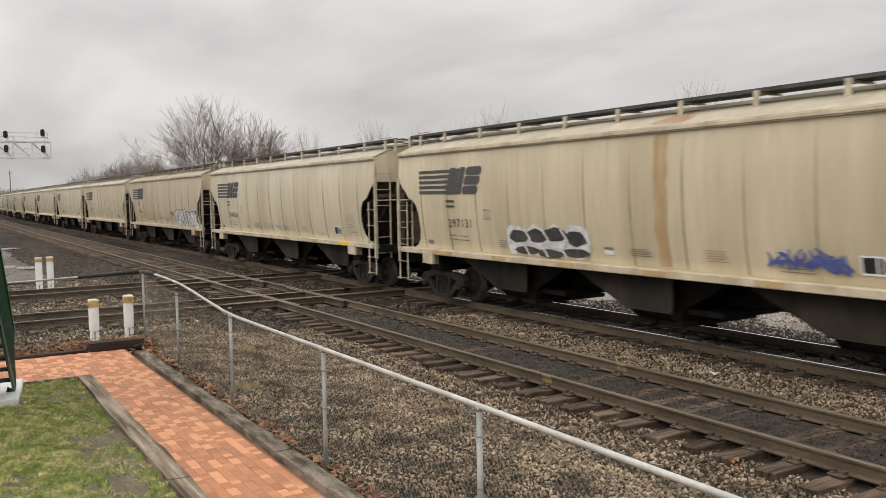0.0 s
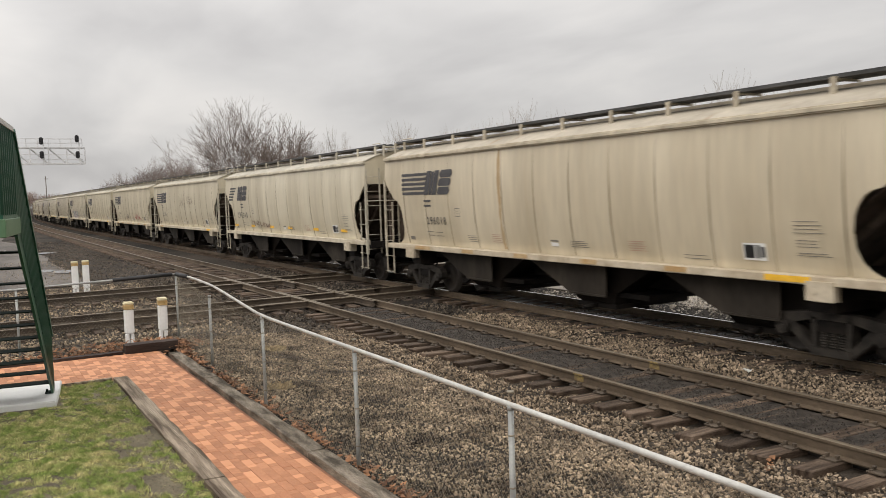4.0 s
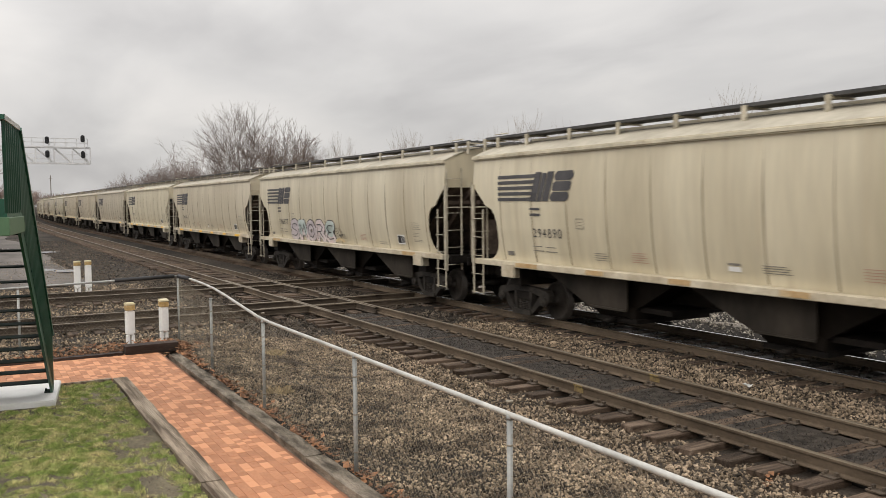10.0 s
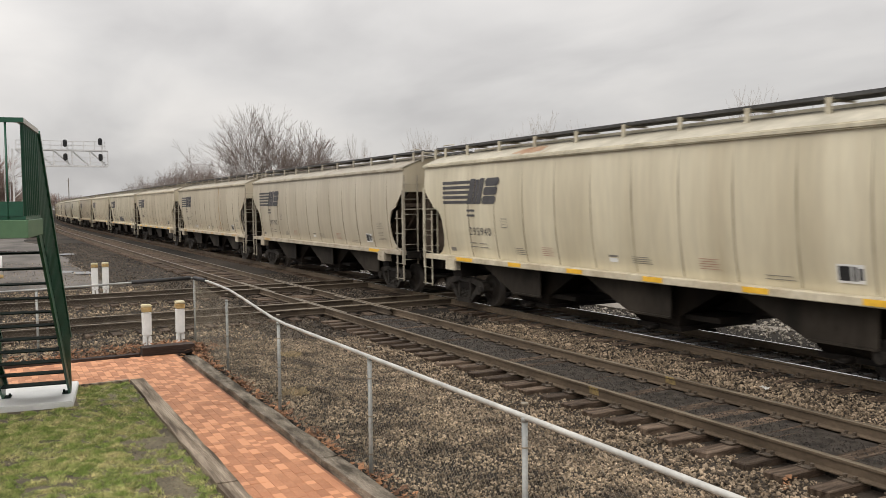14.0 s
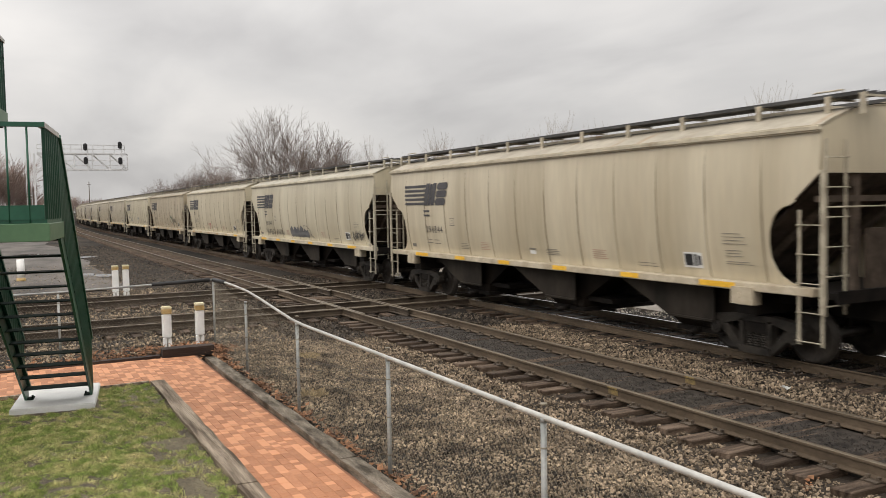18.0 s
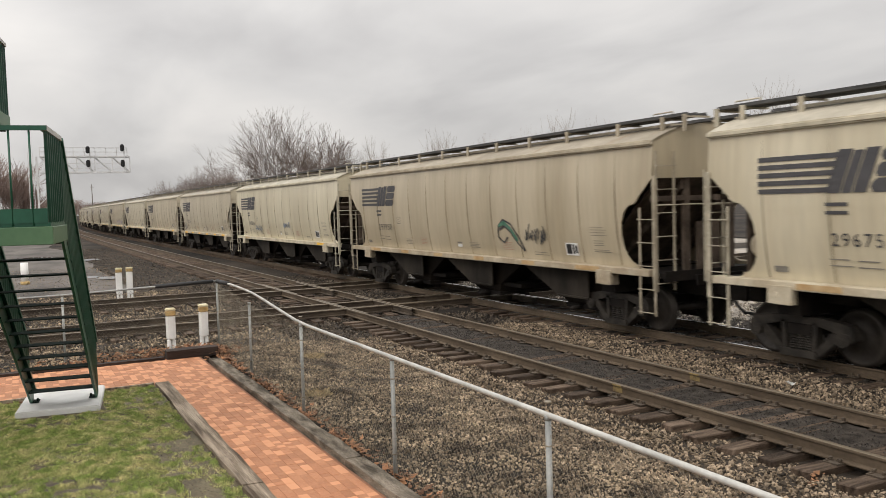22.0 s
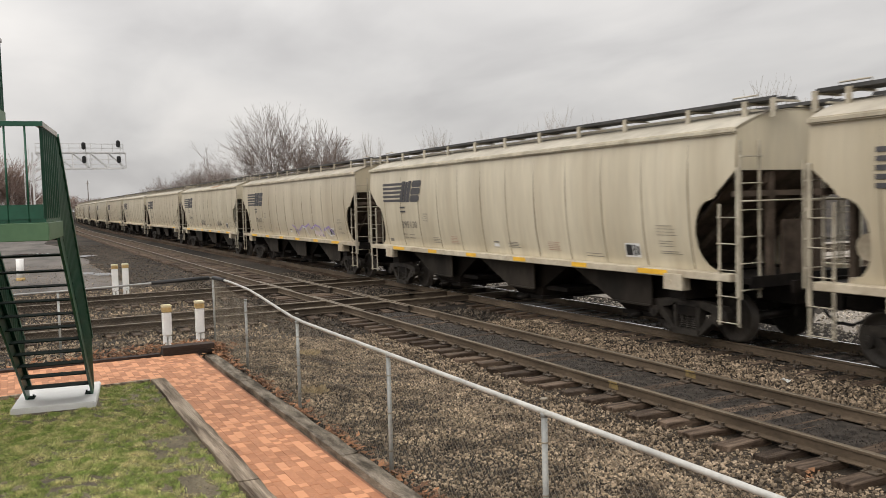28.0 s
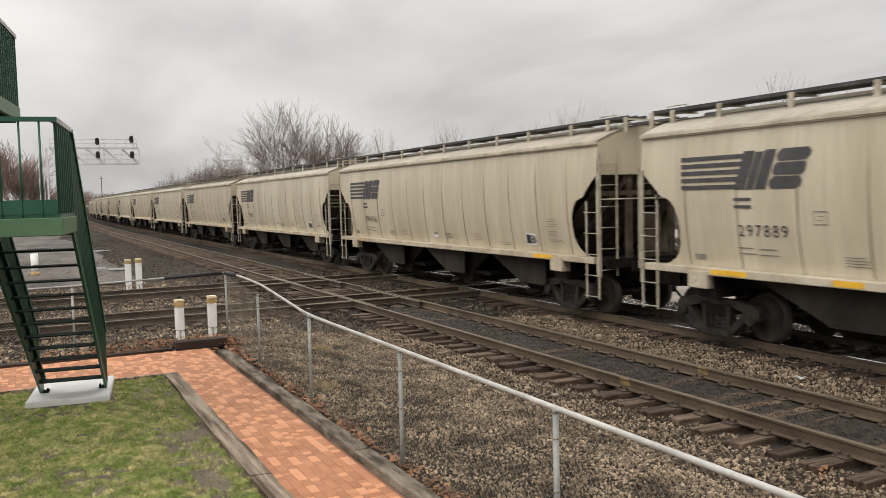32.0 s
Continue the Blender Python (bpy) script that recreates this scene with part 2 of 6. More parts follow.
M_STONE = material("ballast_stone", (0.112, 0.083, 0.055), 0.75, color2=(0.275, 0.212, 0.148), scale=3.0, fine=60.0, fine_amt=0.25, by_island=0.88, spec=0.3)
M_CINDER = material("cinder_stone", (0.018, 0.015, 0.0125), 0.5, color2=(0.078, 0.065, 0.055), scale=6.0, fine=50.0, fine_amt=0.3, by_island=0.85, spec=0.3)
M_YARD = material("wet_packed_grit", (0.060, 0.053, 0.046), 0.75, color2=(0.150, 0.133, 0.116), scale=0.5, detail=9.0, fine=25.0, fine_amt=0.5, bump=0.6, bump_scale=25.0, spec=0.3, stretch=(0.4, 1, 1))
M_MARKPAINT = material("ochre_rail_mark", (0.14, 0.098, 0.045), 0.75, color2=(0.27, 0.19, 0.07), scale=14.0, fine=30.0, fine_amt=0.4)
M_BRICK = material("clay_paver", (0.385, 0.160, 0.076), 0.75, color2=(0.475, 0.214, 0.108), scale=1.4, fine=60.0, fine_amt=0.2, by_random=0.14, two_tone=(0.56, 0.265, 0.138), bump=0.3, bump_scale=70.0)
M_SAND = material("paver_joint_sand", (0.235, 0.108, 0.064), 0.95, color2=(0.31, 0.155, 0.095), scale=4.0, fine=60.0)
M_TIMBER = material("weathered_timber", (0.085, 0.062, 0.043), 0.85, color2=(0.39, 0.318, 0.24), scale=2.2, fine=22.0, fine_amt=0.5, stretch=(0.35, 5, 4), bump=1.0, bump_scale=14.0, spec=0.2)
M_DARKTIMBER = material("creosoted_timber", (0.030, 0.021, 0.017), 0.7, color2=(0.060, 0.042, 0.034), scale=2.2, fine=30.0, fine_amt=0.3, stretch=(2, 0.5, 3), bump=0.6, bump_scale=18.0, spec=0.2)
M_SOIL = material("lawn_soil", (0.095, 0.080, 0.060), 0.95, color2=(0.18, 0.155, 0.105), scale=1.3, fine=30.0, fine_amt=0.5, bump=1.0, bump_scale=40.0, spec=0.2)
M_GRASS = material("winter_grass", (0.25, 0.325, 0.085), 0.7, color2=(0.62, 0.55, 0.275), scale=5.0, fine=16.0, fine_amt=0.3, by_island=0.6, sharp=(0.40, 0.68), spec=0.3)
M_LEAF = material("dead_oak_leaf", (0.13, 0.058, 0.027), 0.8, color2=(0.33, 0.16, 0.075), scale=6.0, fine=30.0, by_island=0.6)
M_STRAW = material("dry_straw", (0.30, 0.225, 0.125), 0.85, color2=(0.46, 0.36, 0.21), scale=4.0, fine=30.0, by_island=0.4)
M_GALV = material("galvanized_pipe", (0.40, 0.393, 0.365), 0.55, metal=0.2, color2=(0.55, 0.54, 0.50), scale=3.0, fine=25.0, fine_amt=0.14)
M_WIRE = material("chain_link_wire", (0.17, 0.148, 0.11), 0.6, metal=0.3, color2=(0.30, 0.265, 0.205), scale=3.0, fine=25.0)
M_FOAM = material("black_foam", (0.015, 0.015, 0.016), 0.6, color2=(0.025, 0.025, 0.026), scale=4.0, fine=30.0)
M_GREEN = material("green_steel_paint", (0.008, 0.070, 0.040), 0.4, color2=(0.014, 0.092, 0.053), scale=1.5, fine=12.0, fine_amt=0.12)
M_GREEN2 = material("light_green_steel", (0.060, 0.135, 0.066), 0.45, color2=(0.080, 0.16, 0.082), scale=1.5, fine=12.0, fine_amt=0.1)
M_TREAD = material("dark_tread_steel", (0.010, 0.017, 0.014), 0.85, color2=(0.018, 0.028, 0.023), scale=3.0, fine=20.0, spec=0.05)
M_CONC = material("pale_concrete", (0.56, 0.56, 0.54), 0.8, color2=(0.66, 0.66, 0.64), scale=2.0, fine=40.0, fine_amt=0.07, bump=0.15, bump_scale=60.0)
M_WPOST = material("white_post_paint", (0.80, 0.79, 0.76), 0.6, color2=(0.88, 0.87, 0.85), scale=3.0, fine=20.0, fine_amt=0.06)
M_CAP = material("ochre_band_paint", (0.36, 0.23, 0.08), 0.6, color2=(0.56, 0.40, 0.18), scale=8.0, fine=20.0, fine_amt=0.3)
M_SIGNAL = material("signal_aluminium", (0.62, 0.62, 0.61), 0.5, metal=0.1, color2=(0.70, 0.70, 0.70), scale=1.0, fine=10.0)
M_SIGBLACK = material("signal_black", (0.014, 0.014, 0.015), 0.5, color2=(0.022, 0.022, 0.024), scale=3.0, fine=20.0)
M_BARK = material("bare_bark", (0.10, 0.082, 0.072), 0.9, color2=(0.17, 0.145, 0.13), scale=3.0, fine=12.0, fine_amt=0.2)
M_TWIG = material("bare_twig", (0.175, 0.145, 0.128), 0.9, color2=(0.27, 0.23, 0.207), scale=0.5, fine=5.0, fine_amt=0.2)
M_TWIGRED = material("reddish_twig", (0.20, 0.142, 0.118), 0.9, color2=(0.30, 0.225, 0.19), scale=0.5, fine=5.0, fine_amt=0.2)
M_POLE = material("pole_wood", (0.10, 0.085, 0.07), 0.9, color2=(0.15, 0.13, 0.11), scale=2.0, fine=15.0)
M_PUDDLE = material("rain_puddle", (0.03, 0.03, 0.03), 0.03, fine=5.0, fine_amt=0.05)
M_PALE = material("pale_wet_gravel", (0.24, 0.212, 0.178), 0.8, color2=(0.38, 0.343, 0.295), scale=0.4, fine=30.0, fine_amt=0.4, bump=0.8, bump_scale=22.0, spec=0.3)
M_POSTGALV = material("dull_galvanized_post", (0.27, 0.28, 0.27), 0.55, metal=0.3, color2=(0.40, 0.41, 0.39), scale=3.0, fine=25.0, fine_amt=0.2)
M_CAPTOP = material("cream_cap", (0.62, 0.55, 0.33), 0.6, color2=(0.70, 0.64, 0.46), scale=6.0, fine=20.0, fine_amt=0.12)
M_STONE_DARK = material("dark_ballast_stone", (0.030, 0.023, 0.017), 0.75, color2=(0.120, 0.096, 0.072), scale=2.0, fine=60.0, fine_amt=0.3, by_island=0.9, spec=0.25)
M_TIMBER_DARK = material("dark_weathered_timber", (0.066, 0.054, 0.040), 0.9, color2=(0.28, 0.237, 0.185), scale=3.2, fine=30.0, fine_amt=0.5, stretch=(0.7, 3, 3), bump=1.0, bump_scale=30.0, spec=0.2, sharp=(0.36, 0.66))
M_TWIGDARK = material("dark_twig", (0.155, 0.122, 0.104), 0.9, color2=(0.25, 0.20, 0.175), scale=0.5, fine=5.0, fine_amt=0.2)
M_PALESTONE = material("pale_wet_stone", (0.34, 0.30, 0.25), 0.75, color2=(0.52, 0.47, 0.405), scale=1.0, fine=40.0, fine_amt=0.3, by_island=0.6, spec=0.3)
M_RAILPOL = material("polished_rail_steel", (0.74, 0.73, 0.70), 0.22, metal=1.0, color2=(0.82, 0.80, 0.77), scale=3.0, fine=30.0, fine_amt=0.05, stretch=(0.3, 1, 1))
M_RUST = material("rust_stain", (0.40, 0.27, 0.135), 0.7, color2=(0.47, 0.355, 0.215), scale=2.5, fine=8.0, fine_amt=0.15, stretch=(2, 1, 0.3))
M_ROOFRUST = material("roof_rust", (0.26, 0.14, 0.075), 0.75, color2=(0.38, 0.26, 0.165), scale=3.0, fine=10.0, fine_amt=0.2)
M_STONE_SOIL = material("earthy_ballast_stone", (0.062, 0.046, 0.032), 0.75, color2=(0.34, 0.263, 0.178), scale=1.6, fine=60.0, fine_amt=0.25, by_island=0.92, spec=0.3)
M_TWIGPALE = material("pale_twig", (0.24, 0.205, 0.175), 0.9, color2=(0.34, 0.295, 0.26), scale=0.5, fine=5.0, fine_amt=0.2)


# ---- mesh helpers ----
def box(bm, x0, x1, y0, y1, z0, z1):
    v = [bm.verts.new(p) for p in ((x0, y0, z0), (x1, y0, z0), (x1, y1, z0), (x0, y1, z0), (x0, y0, z1), (x1, y0, z1), (x1, y1, z1), (x0, y1, z1))]
    for f in ((0, 3, 2, 1), (4, 5, 6, 7), (0, 1, 5, 4), (1, 2, 6, 5), (2, 3, 7, 6), (3, 0, 4, 7)):
        bm.faces.new([v[i] for i in f])
    return v


def beam(bm, p, q, w, d, up=(0, 0, 1)):
    """A bar of section w by d from p to q."""
    p, q = Vector(p), Vector(q)
    a = (q - p).normalized()
    u = Vector(up)
    if abs(a.dot(u)) > 0.98:
        u = Vector((1, 0, 0))
    s = a.cross(u).normalized()
    u = s.cross(a).normalized()
    v = []
    for c in (p, q):
        for i, j in ((-1, -1), (1, -1), (1, 1), (-1, 1)):
            v.append(bm.verts.new(c + s * (w / 2 * i) + u * (d / 2 * j)))
    for f in ((0, 1, 2, 3), (7, 6, 5, 4), (0, 4, 5, 1), (1, 5, 6, 2), (2, 6, 7, 3), (3, 7, 4, 0)):
        bm.faces.new([v[i] for i in f])


def tube(bm, p, q, r, n=8, r2=None, caps=True):
    p, q = Vector(p), Vector(q)
    a = (q - p).normalized()
    s = a.cross(Vector((0, 0, 1)) if abs(a.z) < 0.95 else Vector((1, 0, 0))).normalized()
    u = s.cross(a)
    rings = []
    for c, rr in ((p, r), (q, r if r2 is None else r2)):
        rings.append([bm.verts.new(c + (s * math.cos(2 * math.pi * i / n) + u * math.sin(2 * math.pi * i / n)) * rr) for i in range(n)])
    for i in range(n):
        f = bm.faces.new((rings[0][i], rings[0][(i + 1) % n], rings[1][(i + 1) % n], rings[1][i]))
        f.smooth = n > 5
    if caps:
        bm.faces.new(rings[0][::-1])
        bm.faces.new(rings[1])


def pipe(bm, pts, r, n=8):
    """A bent pipe through points, with shared rings at the bends."""
    pts = [Vector(p) for p in pts]
    rings = []
    for i, c in enumerate(pts):
        a = (pts[min(i + 1, len(pts) - 1)] - pts[max(i - 1, 0)]).normalized()
        s = a.cross(Vector((0, 0, 1)) if abs(a.z) < 0.9 else Vector((1, 0, 0))).normalized()
        u = s.cross(a)
        rings.append([bm.verts.new(c + (s * math.cos(2 * math.pi * k / n) + u * math.sin(2 * math.pi * k / n)) * r) for k in range(n)])
    for a, b in zip(rings, rings[1:]):
        for k in range(n):
            bm.faces.new((a[k], a[(k + 1) % n], b[(k + 1) % n], b[k])).smooth = True
    bm.faces.new(rings[0][::-1])
    bm.faces.new(rings[-1])


def prism(bm, outline, y0, y1):
    """An outline in x and z, pulled from y0 to y1."""
    a = [bm.verts.new((x, y0, z)) for x, z in outline]
    b = [bm.verts.new((x, y1, z)) for x, z in outline]
    bm.faces.new(a)
    bm.faces.new(b[::-1])
    for i in range(len(a)):
        j = (i + 1) % len(a)
        bm.faces.new((a[j], a[i], b[i], b[j]))


def mesh_of(name, bm, mat):
    me = bpy.data.meshes.new(name)
    bmesh.ops.recalc_face_normals(bm, faces=bm.faces)
    bm.to_mesh(me)
    bm.free()
    me.materials.append(mat)
    return me


def part(name, bm, mat, parent, label="", m=None):
    """Links a bmesh (or a ready mesh) as one mesh object under a thing or a part."""
    me = mesh_of(name, bm, mat) if isinstance(bm, bmesh.types.BMesh) else bm
    ob = new(name, me)
    ob.parent = parent
    if m is not None:
        ob.matrix_basis = m
    if label:
        ob["label"] = label
    return ob


def thing(name, label, category, m=None, group="", kind=""):
    ob = new(name)
    if m is not None:
        ob.matrix_basis = m
    return tagged(ob, label, category, group, kind)


def solid(name, bm, mat, label, category="", group="", kind="", m=None):
    ob = new(name, mesh_of(name, bm, mat))
    if m is not None:
        ob.matrix_basis = m
    return tagged(ob, label, category, group, kind)


def soup(name, verts, faces, mat, smooth=False):
    me = bpy.data.meshes.new(name)
    verts, faces = np.asarray(verts, np.float32), np.asarray(faces, np.int32)
    k = faces.shape[1]
    me.vertices.add(len(verts))
    me.vertices.foreach_set("co", verts.ravel())
    me.loops.add(faces.size)
    me.loops.foreach_set("vertex_index", faces.ravel())
    me.polygons.add(len(faces))
    me.polygons.foreach_set("loop_start", np.arange(0, faces.size, k, dtype=np.int32))
    me.update(calc_edges=True)
    me.validate()
    me.polygons.foreach_set("use_smooth", np.full(len(me.polygons), smooth))
    me.materials.append(mat)
    return me


# ---- the lie of the tracks: straight past the camera, bending gently away to the far side ----
BEND_X, BEND_R = -95.0, 2600.0
MAIN_Y, NEAR_Y = 12.783, 8.785          # centre lines of the train's track and of the empty one
GAUGE = 0.7525
CROSS_X = (-22.38, -28.60)              # centre lines of the two crossing tracks


def on_track(s, y=MAIN_Y):
    """Place and heading on a track of that lateral position; s runs along x on the straight."""
    if s > BEND_X:
        return Vector((s, y, 0)), 0.0
    a = (BEND_X - s) / BEND_R
    r = BEND_R + MAIN_Y - y
    return Vector((BEND_X - r * math.sin(a), y + r * (1 - math.cos(a)), 0)), -a


# ---- ground ----
def ground_z(x, y):
    """Height of the ground: the garden lies level, the track bed a little lower."""
    z = -0.27
    if y > 9.4:
        z = -0.205
    if x > -17.2 and y < 9.4:
        k = min(1.0, max(0.0, (y - 3.4) / 3.6))
        z = -0.04 - 0.23 * k * k * (3 - 2 * k)
    if -21 < x <= -17.2:
        k = (x + 21) / 3.8
        z = -0.27 + 0.23 * k * (1 if y < 3.4 else max(0.0, 1 - (y - 3.4) / 3.0))
    if y < 3.2 and x > -16.9:
        z = -0.12
    return z


def build_ground():
    xs = [-2500, -1200, -600, -320, -200, -140, -100, -80, -60, -50, -42, -36] + [-32 + 0.5 * i for i in range(77)] + [9, 14, 22, 40, 80, 200, 600, 1500]
    ys = [-1500, -500, -150, -60, -30, -18, -12, -8] + [-6 + 0.5 * i for i in range(53)] + [22, 25, 30, 36, 45, 60, 80, 120, 200, 400, 900, 2500]
    vs, fs = [], []
    for x in xs:
        for y in ys:
            jig = 0.025 * (noise.noise(Vector((x * 0.8, y * 0.8, 3.0))) if abs(x) < 60 and abs(y) < 40 else 0.0)
            vs.append((x, y, ground_z(x, y) + jig))
    n = len(ys)
    for i in range(len(xs) - 1):
        for j in range(n - 1):
            fs.append((i * n + j, (i + 1) * n + j, (i + 1) * n + j + 1, i * n + j + 1))
    ob = new("ground", soup("ground", vs, fs, M_BALLAST_BED, True))
    return tagged(ob, "dark wet gravel and cinder ground of a rail yard", "ground", kind="structure")


build_ground()


def stones(name, n, region, size, mat, label, seed, lift=0.0, density=None):
    """Loose broken stones, each an uneven angular block, in one mesh."""
    rng = np.random.default_rng(seed)
    x = rng.uniform(region[0], region[1], n)
    y = rng.uniform(region[2], region[3], n)
    if density is not None:
        keep = rng.uniform(0, 1, n) < density(x, y)
        x, y = x[keep], y[keep]
        n = len(x)
    z = np.array([ground_z(a, b) for a, b in zip(x, y)]) + (lift(x, y) if callable(lift) else lift) + rng.uniform(-0.015, 0.030, n)
    ring = [(math.cos(a), math.sin(a)) for a in (0.0, 2.09, 4.19, 1.05, 3.14, 5.24)]
    base = np.array([(1.15 * u, 1.15 * w, -0.8 if i < 3 else 0.8) for i, (u, w) in enumerate(ring)], np.float32)
    tris = np.array([(0, 2, 1), (3, 4, 5), (0, 1, 3), (1, 4, 3), (1, 2, 4), (2, 5, 4), (2, 0, 5), (0, 3, 5)])
    sc = rng.uniform(0.55, 1.25, (n, 1, 1)) * size * rng.uniform(0.55, 1.35, (n, 1, 3)) * np.array([1, 1, 0.62])
    v = base[None] * sc * rng.uniform(0.6, 1.2, (n, 6, 3))
    q = rng.normal(0, 1, (n, 4))
    q /= np.linalg.norm(q, axis=1)[:, None]
    w, a, b, c = q.T
    R = np.stack([1 - 2 * (b * b + c * c), 2 * (a * b - c * w), 2 * (a * c + b * w), 2 * (a * b + c * w), 1 - 2 * (a * a + c * c), 2 * (b * c - a * w),
                  2 * (a * c - b * w), 2 * (b * c + a * w), 1 - 2 * (a * a + b * b)], 1).reshape(n, 3, 3)
    v = np.einsum("nij,nkj->nki", R, v) + np.stack([x, y, z], 1)[:, None]
    f = tris[None] + (np.arange(n) * 6)[:, None, None]
    ob = new(name, soup(name, v.reshape(-1, 3), f.reshape(-1, 3), mat))
    return tagged(ob, label, "gravel", kind="stuff")


# ---- rails and ties ----
RAIL_SECTION = [(-0.07, -0.172), (0.07, -0.172), (0.07, -0.158), (0.012, -0.140), (0.010, -0.045), (0.036, -0.034), (0.036, -0.006), (0.028, 0.0),
                (-0.028, 0.0), (-0.036, -0.006), (-0.036, -0.034), (-0.010, -0.045), (-0.012, -0.140), (-0.07, -0.158)]


def sweep_rail(points, section=RAIL_SECTION, top=None, side_mat=None):
    """A rail along points (place, sideways vector); the head's top has its own worn steel."""
    vs, fs, n = [], [], len(section)
    for c, side in points:
        for a, b in section:
            vs.append(tuple(c + side * a + Vector((0, 0, b))))
    for i in range(len(points) - 1):
        for k in range(n):
            m = (k + 1) % n
            fs.append((i * n + k, i * n + m, (i + 1) * n + m, (i + 1) * n + k))
    me = soup("rail", vs, fs, side_mat or M_RAIL)
    me.materials.append(top or M_RAILTOP)
    idx = np.array([1 if (i % n) in (6, 7, 8) else 0 for i in range(len(fs))], np.int32)
    me.polygons.foreach_set("material_index", idx)
    return me


def tie_mesh(length, width=0.23, depth=0.18, seed=0):
    rng = random.Random(seed)
    bm = bmesh.new()
    v = box(bm, -width / 2, width / 2, -length / 2, length / 2, -0.172 - depth, -0.176)
    for q in v:
        q.co += Vector((rng.uniform(-0.012, 0.012), rng.uniform(-0.05, 0.05), rng.uniform(-0.008, 0.004)))
    bmesh.ops.bevel(bm, geom=bm.edges[:], offset=0.012, segments=1, affect="EDGES")
    return mesh_of("tie", bm, M_TIE)


TIES = [tie_mesh(2.74, seed=i) for i in range(5)]


def plate_mesh():
    """A tie plate with its spikes either side of the rail's foot."""
    bm = bmesh.new()
    box(bm, -0.095, 0.095, -0.18, 0.18, -0.176, -0.162)
    for x in (-0.06, 0.06):
        for y in (-0.092, 0.092):
            box(bm, x - 0.014, x + 0.014, y - 0.016, y + 0.016, -0.165, -0.128)
            box(bm, x - 0.017, x + 0.017, y - 0.022, y + 0.022, -0.140, -0.122)
    for x, y in ((-0.06, -0.15), (0.06, 0.15)):
        box(bm, x - 0.014, x + 0.014, y - 0.014, y + 0.014, -0.165, -0.145)
    return mesh_of("tie_plate", bm, M_PLATE)


PLATE = plate_mesh()


def build_track(name, y, s0, s1, part_range, label, plates):
    """A track along x: two rails, wooden ties, plates. Ties near the camera are parts, the rest one mesh."""
    tr = thing(name, label, "railway track", kind="structure")
    ss = list(np.arange(s0, BEND_X, 12.0)) + [BEND_X, -60.0, -40.0, -20.0, 0.0, 20.0, s1]
    for off in (-GAUGE, GAUGE):
        pts = []
        for s in ss:
            c, a = on_track(s, y)
            side = Vector((-math.sin(a), math.cos(a), 0))
            pts.append((c + side * off, side))
        part("rail", sweep_rail(pts, top=M_RAILPOL if y == MAIN_Y else M_RAILTOP), None, tr)
    rng = random.Random(int(y * 10))
    s = part_range[1]
    far = bmesh.new()
    while s > s0:
        c, a = on_track(s, y)
        near_cross = any(abs(s - cx) < 1.6 for cx in CROSS_X) and True
        if s > part_range[0]:
            if not near_cross:
                m = Matrix.Translation(c + Vector((0, rng.uniform(-0.06, 0.06), rng.uniform(-0.02, 0.0)))) @ pose(0, 0, 0, 0, 0, math.degrees(a) + rng.uniform(-2.0, 2.0))
                part("tie", TIES[rng.randrange(5)], None, tr, m=m)
                if plates and s > plates:
                    for off in (-GAUGE, GAUGE):
                        part("tie_plate", PLATE, None, tr, m=Matrix.Translation(c + Vector((0, off, 0))))
        elif not near_cross:
            d = Vector((-math.sin(a), math.cos(a), 0))
            beam(far, c - d * 1.37 + Vector((0, 0, -0.265)), c + d * 1.37 + Vector((0, 0, -0.265)), 0.23, 0.18)
        s -= 0.545 + rng.uniform(-0.03, 0.03)
    tagged(part("distant_ties", far, M_TIE, tr), kind="stuff")
    return tr


